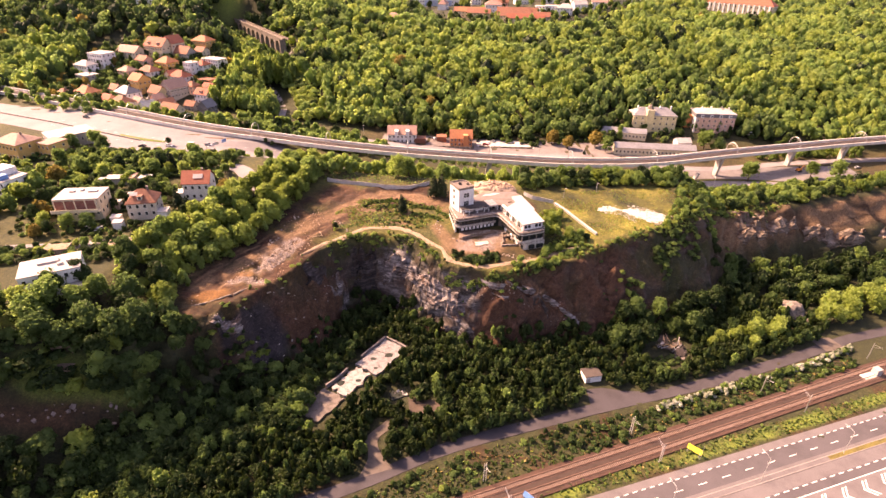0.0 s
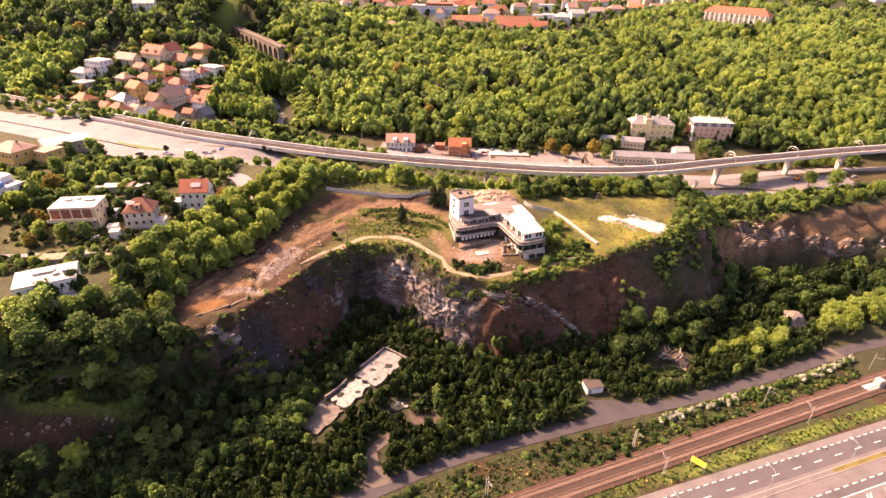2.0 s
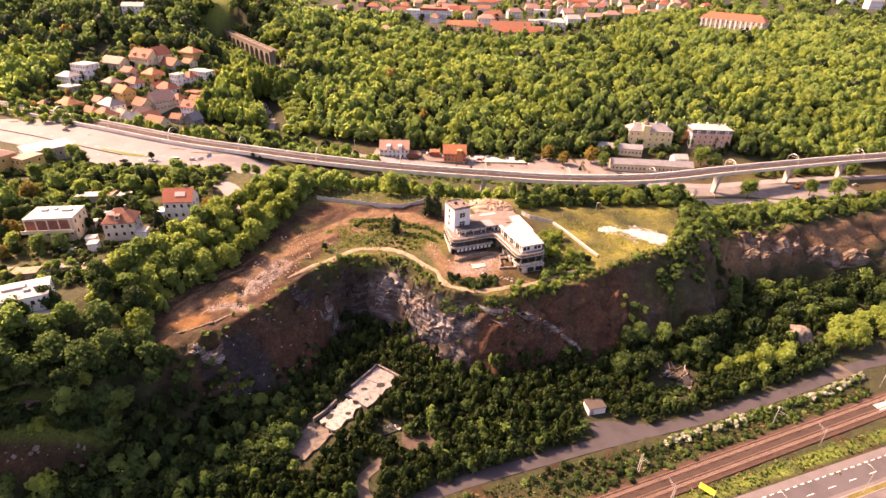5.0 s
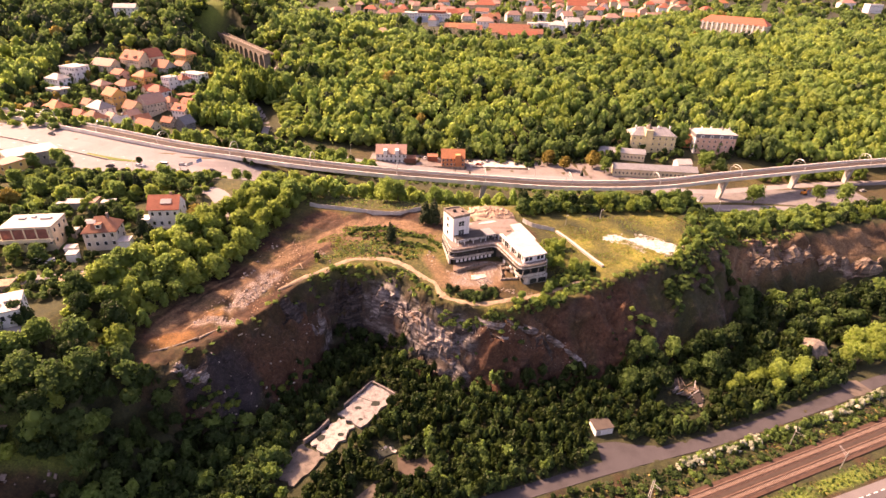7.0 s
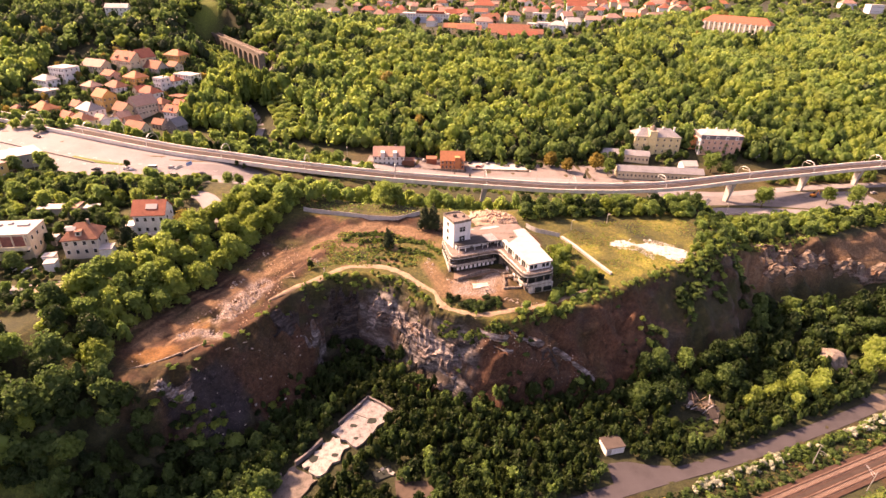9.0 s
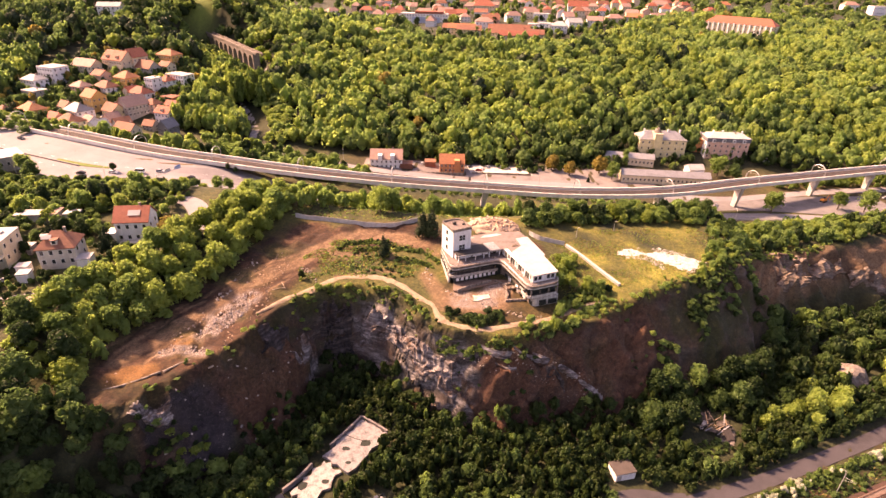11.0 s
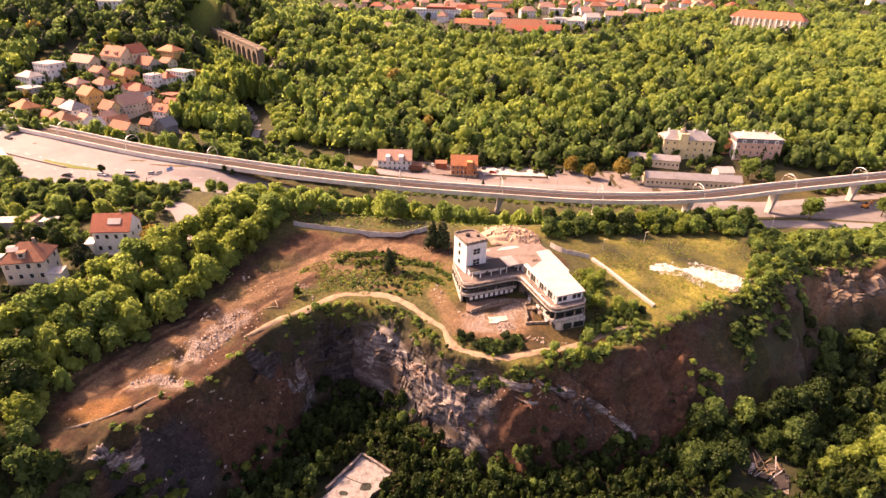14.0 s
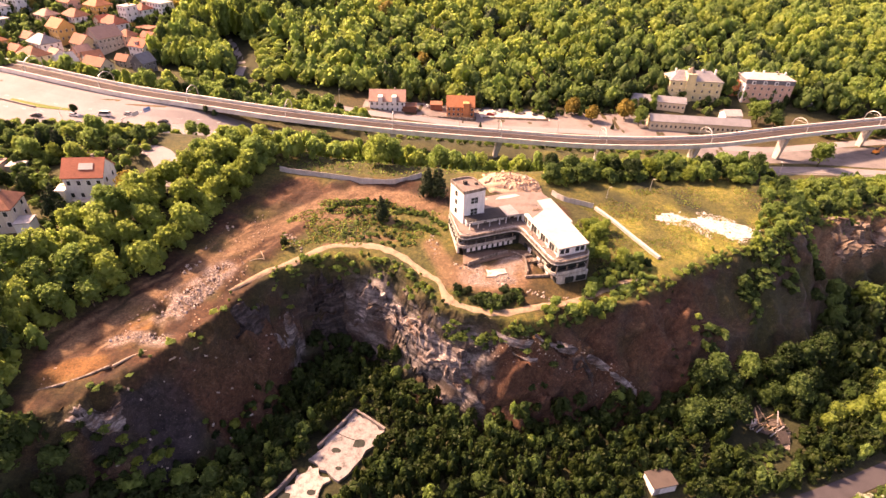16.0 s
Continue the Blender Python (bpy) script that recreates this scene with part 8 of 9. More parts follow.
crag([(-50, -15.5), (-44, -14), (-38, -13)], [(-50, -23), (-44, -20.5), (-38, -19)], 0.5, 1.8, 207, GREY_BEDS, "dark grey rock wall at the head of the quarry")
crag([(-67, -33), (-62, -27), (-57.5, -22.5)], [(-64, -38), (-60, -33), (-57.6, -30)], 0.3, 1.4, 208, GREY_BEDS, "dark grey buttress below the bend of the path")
crag([(-88.5, -66.5), (-84, -64.5), (-80, -62)], [(-88, -69), (-83, -68), (-78.5, -66)], 0.3, 0.9, 209, PALE_BEDS, "pale rock ledge under the dug strip", 0.45)
crag([(129, 40), (138, 38.6), (147, 37.2)], [(131, 23.5), (140, 26), (150, 30)], 0.8, 2.2, 210, TAN_BEDS, "tan broken crag on the lower hill", 0.8)
crag([(147.5, 37.4), (158, 39.2), (168, 40.8)], [(150.5, 31), (160, 34), (169, 37)], 0.8, 1.8, 211, TAN_BEDS, "tan broken crag on the lower hill", 0.7)
crag([(169, 40.5), (188, 43), (207, 45.5)], [(171, 36), (188, 37.8), (206, 40)], 0.8, 1.6, 212, TAN_BEDS, "long tan crag under the roadside trees", 0.7)
crag([(214, 47), (226, 51), (240, 56)], [(215, 42), (227, 46), (241, 51)], 0.8, 1.4, 213, TAN_BEDS, "tan crag showing through the trees", 0.8)

rng = np.random.RandomState(39)
spots = []
for k in range(90):
    t, o = rng.rand(), 2 + 15 * rng.rand() ** 1.3
    x, y = -90 + 34 * t + 0.83 * o + rng.normal(), -66 + 40 * t - 0.55 * o + rng.normal()
    spots.append((x, y))
P = np.array(spots)
rubble([(x, y, z + 0.05) for (x, y), z in zip(P, ground_drop(P[:, 0], P[:, 1]))], (0.08, 0.5), "pale stones fallen down the slope below the dig", worn("fallen_stone", (0.36, 0.31, 0.28), 0.55, 0.8, 0.95), 40, "stones")
spots = []
for k in range(260):
    t = rng.rand()
    x = -2 + 48 * t
    spots.append((x + rng.normal() * 0.4, -35.6 - 4.5 * rng.rand() ** 2 + 1.6 * rng.normal() * 0.3))
P = np.array(spots)
rubble([(x, y, z) for (x, y), z in zip(P, ground_drop(P[:, 0], P[:, 1]))], (0.06, 0.34), "small stones fallen on the brown slope", bpy.data.materials["fallen_stone"], 41, "stones")

# kerb of the dug floor and concrete slab of the terrace garden
kl = [np.array((p[0], p[1], 0.0)) for p in spline([(-97, -63.0), (-90.8, -59.4), (-85.6, -55.0)], 1.0)]
tagged(part("low_wall", ribbon(kl, -0.22, 0.22, -0.4, 0.4, follow=gz), STAINED), "long pale foundation kerb of a dug floor", "wall")
bm = bmesh.new()
prism(bm, [(2.2, -17.6), (4.6, -17.3), (5.4, -16.4), (8.0, -15.6), (7.6, -13.6), (6.8, -12.4), (4.6, -12.9), (3.4, -13.6), (1.9, -14.1), (2.5, -15.8)], 31.0, 32.12)
tagged(part("concrete_slab", bm, worn("dusty_slab", (0.56, 0.49, 0.43), 0.5, 0.5, 0.9, fine=3.0)), "bright broken concrete slab in the terrace garden", "slab")

# rough boards and sheet canopy on the slope below the white villa
canopy = thing("garden_canopy", pose(-123.5, -89.4, gz(-123.5, -89.4), 0, 0, 12), "weathered board canopy on posts in the slope", "canopy")
for a, b in ((-2.6, -1.2), (2.6, -1.2), (2.6, 1.2), (-2.6, 1.2)):
    bm = bmesh.new()
    box(bm, a - 0.07, b - 0.07, -0.5, a + 0.07, b + 0.07, 2.3 + 0.15 * b)
    part("post", bm, WOOD, canopy)
for k in range(7):
    bm = bmesh.new()
    y = -1.75 + k * 0.5
    box(bm, -3.0 + 0.1 * (k % 2), y, 2.32 + 0.15 * y, 3.0, y + 0.46, 2.38 + 0.15 * y)
    part("board", bm, WOOD, canopy)
# pale rock showing in the clearing
rng = np.random.RandomState(37)
spots = []
for k in range(30):
    t = rng.rand()
    x, y = -136 + 30 * t + rng.normal() * 1.2, -108 + 10 * t + rng.normal() * 1.0
    spots.append((x, y, gz(x, y)))
rubble(spots, (0.2, 0.9), "pale rock breaking through a bare slope", worn("slope_rock", (0.22, 0.17, 0.15), 0.55, 0.8, 0.95), 38, "rock_outcrop")

# ---- trees and shrubs ----
P_OAK = [tree_proto("broad", 0, 11, 4.6, 11.5, 780, 0.85), tree_proto("broad", 1, 12, 4.4, 10.5, 780, 0.85), tree_proto("broad", 2, 13, 4.0, 12.5, 760, 0.82), tree_proto("broad", 3, 14, 4.2, 9.5, 760, 0.82)]
P_COPPER = tree_proto("broad", 4, 15, 4.0, 9.0, 700, 0.9)
P_SHADE = tree_proto("broad", 7, 16, 4.4, 12.0, 600, 0.95)
P_PINE = tree_proto("conifer", 5, 17, 2.6, 10.0, 750, 0.6)
TREE_WORDS = ("dark green oak tree", "fresh green maple tree", "deep green ash tree", "yellow-green lime tree")


def off_shed(x, y):
    """Keeps the sheds clear of trees."""
    u, v = (x + 122.5) * 0.58 + (y - 10.6) * -0.82, (x + 122.5) * 0.82 + (y - 10.6) * 0.58
    if 0 < u < 19 and -8 < v < 6.5:
        return False
    if -138 < x < -104 and abs(y + 103.5 - 0.4 * (x + 120)) < 5:
        return False
    u, v = (x - 81) * -0.64 + (y + 42) * -0.77, (x - 81) * 0.77 - (y + 42) * 0.64
    return not (-7 < u < 16 and abs(v) < 8.0)


def stand(region, n, gap, lo, hi, probs, seed, where, group):
    rng = np.random.RandomState(seed)
    for x, y in scatter(rng, region, n, gap, off_shed):
        k = rng.choice(4, p=probs)
        plant(x, y, lo + (hi - lo) * rng.rand(), P_OAK[k], "%s %s" % (TREE_WORDS[k], where), "tree", group, rng.rand() * 360)


# belt between plateau and road
stand([(24, 31), (60, 38), (100, 40), (110, 50), (60, 50), (26, 42)], 36, 4.6, 0.55, 0.85, (.3, .35, .15, .2), 42, "beside the meadow", "trees behind the plateau")
stand([(88, 2), (104, 12), (110, 30), (106, 40), (98, 30), (94, 12)], 16, 3.6, 0.3, 0.6, (.3, .35, .1, .25), 40, "on the meadow's edge", "trees behind the plateau")
# belt west of the dug strip
stand([(-74, 44), (-80, 14), (-90, -18), (-104, -46), (-124, -48), (-112, -14), (-100, 10), (-92, 50)], 62, 5.0, 0.85, 1.2, (.03, .32, .0, .65), 43, "beside the dug strip", "trees beside the dig")
stand([(-106, -50), (-104, -78), (-116, -92), (-160, -106), (-200, -114), (-200, -92), (-150, -82), (-126, -64), (-124, -48)], 60, 5.8, 0.9, 1.3, (.26, .42, .12, .2), 44, "on the villa slope", "trees on the villa slope")
# gardens
stand([(-116, 24), (-120, 48), (-200, 40), (-240, 20), (-240, 4), (-190, 18), (-150, 24)], 34, 7.0, 0.55, 0.95, (.2, .4, .1, .3), 45, "in a villa garden", "garden trees")
stand([(-182, -8), (-172, -34), (-148, -30), (-147, -22), (-149, 4), (-120, -4), (-116, -28), (-112, -10), (-146, 10)], 20, 6.0, 0.5, 0.8, (.2, .3, .4, .1), 46, "in a villa garden", "garden trees")
stand([(-116, 60), (-75, 60), (-75, 74), (-118, 68)], 10, 6.0, 0.6, 0.9, (.3, .3, .2, .2), 47, "beside the road", "roadside trees")
for x, y, s, pr, w in ((63.6, 184, 1.35, P_COPPER, "copper-leaved tree by the street"), (74, 175, 1.2, P_COPPER, "copper-leaved tree by the street"), (95.2, 181, 1.5, P_COPPER, "copper-leaved tree by the street"), (101, 170, 1.2, P_OAK[1], "fresh green maple tree by the long building"),
                       (176.6, 184, 1.5, P_OAK[1], "fresh green maple tree before the pink house"), (184, 178, 1.2, P_OAK[0], "dark green oak tree before the pink house"), (185, 128, 1.45, P_OAK[1], "fresh green maple tree beside the viaduct"), (231, 138, 1.2, P_OAK[1], "fresh green maple tree beside the viaduct"), (246, 136, 1.4, P_OAK[1], "dark green oak tree beside the viaduct"),
                       (150, 192, 0.7, P_PINE, "dark spruce by the yellow mansion"), (-30.3, 7.5, 0.95, P_PINE, "dark spruce on the terraced slope"), (-13.2, 21, 1.3, P_PINE, "dark pine beside the restaurant"), (-16.8, 21.5, 1.2, P_PINE, "dark pine beside the restaurant"),
                       (-128, 0, 0.9, P_PINE, "dark spruce before the red-roofed villa"), (-146, -2, 1.0, P_PINE, "dark spruce in a villa garden"), (-144, 30, 1.1, P_PINE, "dark spruce in a villa garden"), (-150, 30, 1.0, P_PINE, "dark spruce in a villa garden"), (-138, 28, 0.95, P_PINE, "dark spruce in a villa garden"),
                       (-124, -8, 0.95, P_PINE, "dark spruce below the red-roofed villa"), (-119, -10, 0.8, P_PINE, "dark spruce below the red-roofed villa"), (-176, -18, 0.95, P_COPPER, "copper-leaved tree in a villa garden"), (-190, 14, 1.1, P_COPPER, "copper-leaved tree in a villa garden"), (-168, -34, 0.7, P_COPPER, "copper-leaved bush by the street"),
                       (-110, 8, 0.95, P_COPPER, "ochre-leaved tree by the turning place"), (-172, 82, 0.45, P_OAK[2], "small tree on the traffic island"), (-120, 94, 0.4, P_OAK[2], "small tree beside the viaduct"), (-116, 93, 0.35, P_OAK[2], "small tree beside the viaduct"), (7, 155, 0.4, P_PINE, "dark bush by the street"), (84, 163, 0.45, P_PINE, "dark bush by the street"),
                       (-184, -44, 1.6, P_OAK[2], "broad dark tree beside the street"), (-214, 62, 0.9, P_OAK[0], "dark green oak tree by the hall"), (-206, 70, 1.0, P_OAK[1], "fresh green maple tree by the hall"), (-197, 62, 0.9, P_OAK[0], "dark green oak tree by the hall"), (30, -1, 0.60, P_OAK[3], "yellow-green lime tree beside the restaurant"), (36, -9, 0.66, P_OAK[3], "yellow-green lime tree on the lawn"), (42, -9.5, 0.6, P_OAK[3], "yellow-green lime tree on the lawn"), (46.5, -10, 0.5, P_OAK[1], "fresh green maple tree on the lawn"), (20, -28.6, 0.42, P_OAK[1], "fresh green maple bush above the cliff"), (-64, 74, 1.15, P_OAK[0], "dark round oak tree by the through road"), (-53, 72, 1, P_OAK[3], "yellow-green lime tree by the through road"), (-36, 44, 1.25, P_OAK[3], "tall yellow-green lime tree behind the site fence"), (-31, 46, 1.1, P_OAK[1], "fresh green maple tree behind the site fence"), (-13, 50, 1, P_OAK[1], "fresh green maple tree behind the restaurant"), (2, 52, 1, P_OAK[3], "yellow-green lime tree behind the restaurant"), (36, 2, 0.62, P_OAK[3], "yellow-green lime tree beside the restaurant"), (33, -4, 0.7, P_OAK[3], "yellow-green lime tree beside the restaurant"), (31.5, -9, 0.66, P_OAK[1], "fresh green maple tree beside the restaurant"), (40, 6, 0.5, P_OAK[3], "yellow-green lime tree beside the restaurant")):
    plant(x, y, s, pr, w, "tree", "", (x * 37) % 360)
# sunlit row at the dirt road's end
stand([(112, -42), (128, -36), (134, -30), (128, -24), (112, -32)], 8, 5.0, 0.75, 1.05, (0, .3, 0, .7), 51, "beside the dirt road", "trees by the dirt road")
stand([(150, -26), (200, -6), (196, 6), (150, -14)], 16, 5.2, 0.9, 1.2, (0, .3, 0, .7), 52, "beside the dirt road", "trees by the dirt road")
for x, y, s in ((97, -40.5, 0.62), (101, -38, 0.72), (106.5, -37, 0.8), (111, -34.5, 0.7), (116, -35, 0.78), (122.5, -32.5, 0.72), (127, -29, 0.62), (122, -23, 0.66)):
    plant(x, y, s, P_OAK[3], "yellow-green lime tree beside the dirt road", "tree", "trees by the dirt road", (x * 37) % 360)
# foot of the rock and ravine, larger trees
stand([(52, -43), (57, -36), (68, -29), (82, -24), (98, -20), (108, -18), (96, -34), (70, -50)], 26, 5.0, 0.8, 1.15, (.27, .06, .66, .01), 53, "at the foot of the rock", "trees below the rock")

rng = np.random.RandomState(4)


def spots_of(region, n, gap, r, h, probs, keep=None):
    return [(x, y, r[0] + (r[1] - r[0]) * rng.rand(), h[0] + (h[1] - h[0]) * rng.rand(), rng.choice(len(probs), p=probs)) for x, y in scatter(rng, region, n, gap, keep)]


# belts farther off, joined
def belt(region, n, gap, r, h, probs, count, size, seed, label):
    wood_mesh("tree_belt", spots_of(region, n, gap, r, h, probs, None if "scrub" in label or "river road" in label or "crest" in label else off_shed), LEAF[:4], int(count * 0.72), size * 1.15, seed, label, "trees")


belt([(-110, 108), (-50, 106), (-56, 150), (-130, 168), (-150, 130)], 75, 6.2, (3.2, 5.2), (8, 13), (.2, .4, .1, .3), 260, 0.30, 61, "bright broadleaf trees in the valley below the viaduct")
belt([(-205, 130), (-150, 116), (-120, 116), (-130, 165), (-165, 192), (-178, 166)], 60, 6.6, (3.0, 5.0), (7, 12), (.2, .4, .1, .3), 240, 0.30, 62, "bright broadleaf trees below the village")
belt([(113, 34), (126, 37), (160, 48), (240, 74), (330, 108), (320, 130), (220, 98), (150, 76), (110, 62)], 340, 3.6, (2.2, 4.0), (4, 8), (.2, .42, .08, .3), 110, 0.38, 63, "sunlit trees along the lower hill")
belt([(112, 4), (124, 14), (190, 28), (260, 50), (260, 30), (150, -2), (120, -18)], 75, 6.2, (3.0, 4.8), (7, 11), (.30, .08, .60, .02), 140, 0.34, 64, "tall dark trees filling the ravine")
belt([(-205, 48), (-150, 50), (-120, 56), (-120, 65), (-150, 60), (-205, 63)], 46, 4.0, (1.8, 3.0), (3, 5), (.15, .35, .1, .4), 220, 0.34, 65, "yellow-green roadside bushes and trees")
belt([(-250, 14), (-196, 18), (-190, -30), (-200, -60), (-260, -60)], 70, 5.5, (3, 5), (7, 11), (.3, .35, .2, .15), 300, 0.27, 66, "garden trees at the edge of the villas")
belt([(-74, 38), (-50, 48), (0, 48), (60, 54), (108, 58), (114, 72), (60, 74), (0, 70), (-50, 70), (-78, 68)], 150, 4.6, (2.4, 4.0), (6.5, 11), (.12, .42, .05, .41), 320, 0.27, 67, "fresh green trees between plateau and road")
belt([(-116, -90), (-104, -66), (-98, -69), (-88, -73), (-76, -71), (-64, -62), (-52, -80), (-76, -112), (-112, -134)], 210, 3.4, (2.2, 4.0), (4, 9), (.34, .12, .50, .04), 280, 0.26, 68, "dark trees climbing towards the cliff")
belt([(-240, 30), (-160, 28), (-118, 26), (-116, -2), (-146, 4), (-176, -2), (-200, -10), (-246, 0)], 130, 3.6, (1.6, 3.2), (3, 6), (.22, .38, .15, .25), 240, 0.3, 69, "garden trees and fruit bushes round the villas")
belt([(-62, 190), (120, 196), (128, 214), (40, 200), (-62, 200)], 60, 5, (2.4, 4), (6, 10), (.3, .35, .2, .15), 240, 0.3, 70, "trees at the forest's lower edge")
belt([(-66, 120), (20, 122), (100, 134), (60, 150), (-66, 150)], 34, 6, (1.4, 2.8), (2, 5), (.3, .35, .2, .15), 200, 0.32, 71, "bushes along the valley street")
belt([(-60, 78), (20, 84), (112, 100), (112, 104), (20, 90), (-60, 84)], 70, 4.2, (1.6, 3.0), (3, 6), (.2, .4, .1, .3), 160, 0.36, 72, "fresh green trees along the road below the viaduct")
belt([(-330, 150), (-250, 120), (-215, 132), (-200, 160), (-250, 168), (-300, 172)], 60, 4.6, (2.0, 3.6), (4, 8), (.2, .4, .1, .3), 160, 0.36, 73, "yellow-green trees on the bank below the village")
belt([(24, 30), (60, 37), (100, 39), (112, 48), (112, 58), (60, 52), (26, 44)], 150, 2.8, (1.6, 3.0), (3.0, 6.0), (.3, .4, .1, .2), 110, 0.38, 74, "fresh green thicket behind the plateau")
belt([(-72, 44), (-79, 14), (-89, -18), (-103, -46), (-103, -62), (-126, -56), (-112, -14), (-100, 10), (-92, 50)], 170, 3.2, (1.8, 3.2), (3.5, 8.0), (.04, .36, .0, .6), 110, 0.38, 75, "young trees filling the wood beside the dig")
belt([(84, 0), (92, 4), (106, 14), (112, 28), (114, 46), (104, 40), (98, 26), (90, 10)], 80, 2.2, (1.0, 2.2), (1.8, 4.5), (.3, .35, .1, .25), 90, 0.4, 76, "bushy fringe at the meadow's far edge")
open_slope = [(-165, -88), (-128, -76), (-112, -78), (-104, -82), (-100, -92), (-106, -95), (-122, -99), (-140, -104), (-170, -106)]
belt(open_slope, 130, 3.2, (1.6, 3.2), (2.5, 6.0), (.3, .2, .44, .06), 110, 0.38, 77, "young trees on the slope below the villas")
belt([(-190, -160), (-140, -118), (-122, -110), (-104, -103), (-94, -100), (-88, -116), (-110, -142), (-180, -172)], 170, 3.6, (2.0, 3.8), (4, 8), (.36, .26, .32, .06), 260, 0.26, 78, "trees on the lowest slope above the river road")
belt([(66, -58), (76, -54), (84, -49), (80, -46), (72, -48), (66, -52)], 46, 1.3, (0.6, 1.3), (0.5, 1.3), (.36, .14, .46, .04), 60, 0.46, 79, "low scrub before the collapsed shed")
belt([(34, -70), (36, -60), (41, -55), (50, -54), (56, -58), (66, -54), (70, -58), (64, -63), (54, -62), (52, -59.5), (41, -60), (40, -66)], 70, 1.2, (0.6, 1.4), (0.6, 1.6), (.36, .12, .48, .04), 60, 0.46, 80, "low scrub round the white hut")
belt([(-20, 388), (40, 382), (90, 394), (140, 416), (190, 488), (230, 560), (180, 560), (120, 515), (84, 480), (20, 484), (-30, 470)], 170, 6.0, (2.6, 4.6), (6, 11), (.35, .35, .2, .1), 70, 0.44, 87, "trees between the forest's crest and the town")
belt([(60, 78), (120, 90), (170, 107), (260, 108), (330, 106), (330, 96), (260, 97), (170, 95), (120, 82), (60, 72)], 130, 3.4, (1.8, 3.2), (3.5, 6.5), (.1, .4, .05, .45), 110, 0.38, 91, "bright bushes along the far road's verge")
belt([(100, 206), (132, 222), (168, 226), (210, 228), (250, 222), (262, 206), (236, 196), (212, 204), (172, 202), (150, 196), (128, 204)], 70, 4.2, (2.0, 3.8), (4, 8), (.4, .3, .25, .05), 110, 0.38, 88, "dark trees round the mansions")
belt([(208, 172), (236, 186), (276, 200), (300, 196), (290, 180), (250, 178), (214, 166)], 46, 4.0, (2.0, 3.6), (4, 8), (.15, .4, .05, .4), 110, 0.38, 89, "bright trees behind the viaduct")
belt([(-60, 186), (0, 192), (60, 191), (100, 196), (100, 188), (60, 183), (54, 176), (0, 188), (-20, 186), (-60, 182)], 60, 3.0, (1.2, 2.6), (2, 5), (.35, .3, .3, .05), 90, 0.4, 90, "bushes between the valley yards")
# the great wood
def far_meadow(x, y):
    """Open grass on the slope above the stone viaduct's far end."""
    return ((x + 252) / 21) ** 2 + ((y - 391) / 17) ** 2 < 1


def off_lane(x, y):
    if 134 < x < 212 and y < 216:
        return False
    c = np.interp(y, (196, 221, 248, 263, 290, 320), (-142, -148, -163, -174, -175, -169))
    if y < 325 and -5 < x - c < 12:
        return False
    for k in (8, 15, 22, 29):
        if 200 < y + 0.94 * k < 296 and abs(x - 0.34 * k - np.interp(y + 0.94 * k, (196, 221, 248, 263, 290, 320), (-142, -148, -163, -174, -175, -169))) < 5:
            return False
    if far_meadow(x, y) or math.hypot(x + 313, y - 356) < 15 or math.hypot(x + 338, y - 366) < 9:
        return False
    if -324 < x < -195 and 175 < y < 298 - 0.1 * (x + 240):
        return False
    return not any(abs(x - a) < w and abs(y - b) < d for a, b, w, d in ((-76, 380, 9, 9), (315, 478, 42, 46), (303, 560, 18, 14))) and not (abs((x + 247) * 0.81 + (y - 392) * 0.587) < 6 and 4 < (x + 240) * 0.587 - (y - 388) * 0.81 < 150)


wood_mesh("tree_belt", spots_of([(-136, 196), (-116, 202), (-128, 250), (-148, 292), (-164, 292), (-157, 250), (-141, 221)], 150, 2.8, (1.4, 2.6), (1.8, 3.4), (.1, .45, .05, .4), off_lane), LEAF[:4], 80, 0.42, 86, "bright bushes along the gully lane", "trees")
hill = [(-124, 190), (60, 190), (110, 206), (128, 216), (150, 206), (210, 206), (240, 200), (300, 205), (520, 230), (640, 520), (420, 640), (330, 560), (270, 590), (190, 480), (140, 405), (90, 384), (20, 372), (-14, 384), (-40, 440), (-90, 540), (-180, 560), (-260, 640), (-560, 560), (-560, 120), (-330, 140), (-324, 240), (-300, 300), (-200, 305), (-185, 200), (-160, 196)]
forest_spots = []
for x, y, r, h, k in spots_of(hill, 5200, 6.1, (4.2, 8.0), (10, 15), (.18, .40, .06, .34, .005, .015), off_lane):
    swell = fbm(np.array([x]), np.array([y]), 46, 3, 77)[0]
    if -130 < x < 60 and k in (0, 2) and y < 372 and rng.rand() < 0.5:
        k = rng.choice((1, 3))
    if 60 < x < 205 and k in (1, 3) and rng.rand() > 0.6 + (y - 210) / 150:
        k = rng.choice((0, 0, 2))
    if x > 205 and y < 330 and rng.rand() < 0.6:
        k = rng.choice((1, 3))
    if -60 < x < 240 and k in (1, 3) and y < 262 and rng.rand() < (262 - y) / 90:
        k = rng.choice((0, 0, 1, 2))
    # Hillside behind the village: its shadow is given by darker leaf kinds.
    if x < -190 and y > 275 and rng.rand() < 0.8:
        k = rng.choice((0, 0, 2, 5) if y < 345 else (0, 0, 1, 2))
    elif x < -18 and y > 376 and rng.rand() < 0.45:
        k = rng.choice((0, 0, 2))
    forest_spots.append((x, y, r, (h * 0.5 + r * 1.2) * max(0.85, 1.0 + 0.5 * swell) * (0.45 if 0 < x - np.interp(y, (196, 221, 248, 263, 290, 320), (-142, -148, -163, -174, -175, -169)) < 28 and y < 300 else 1.0), k))
wood_mesh("forest", forest_spots, LEAF[:6], 60, 0.31, 5, "dense spring-green broadleaf forest on the hill", "forest")
by_bridge = []
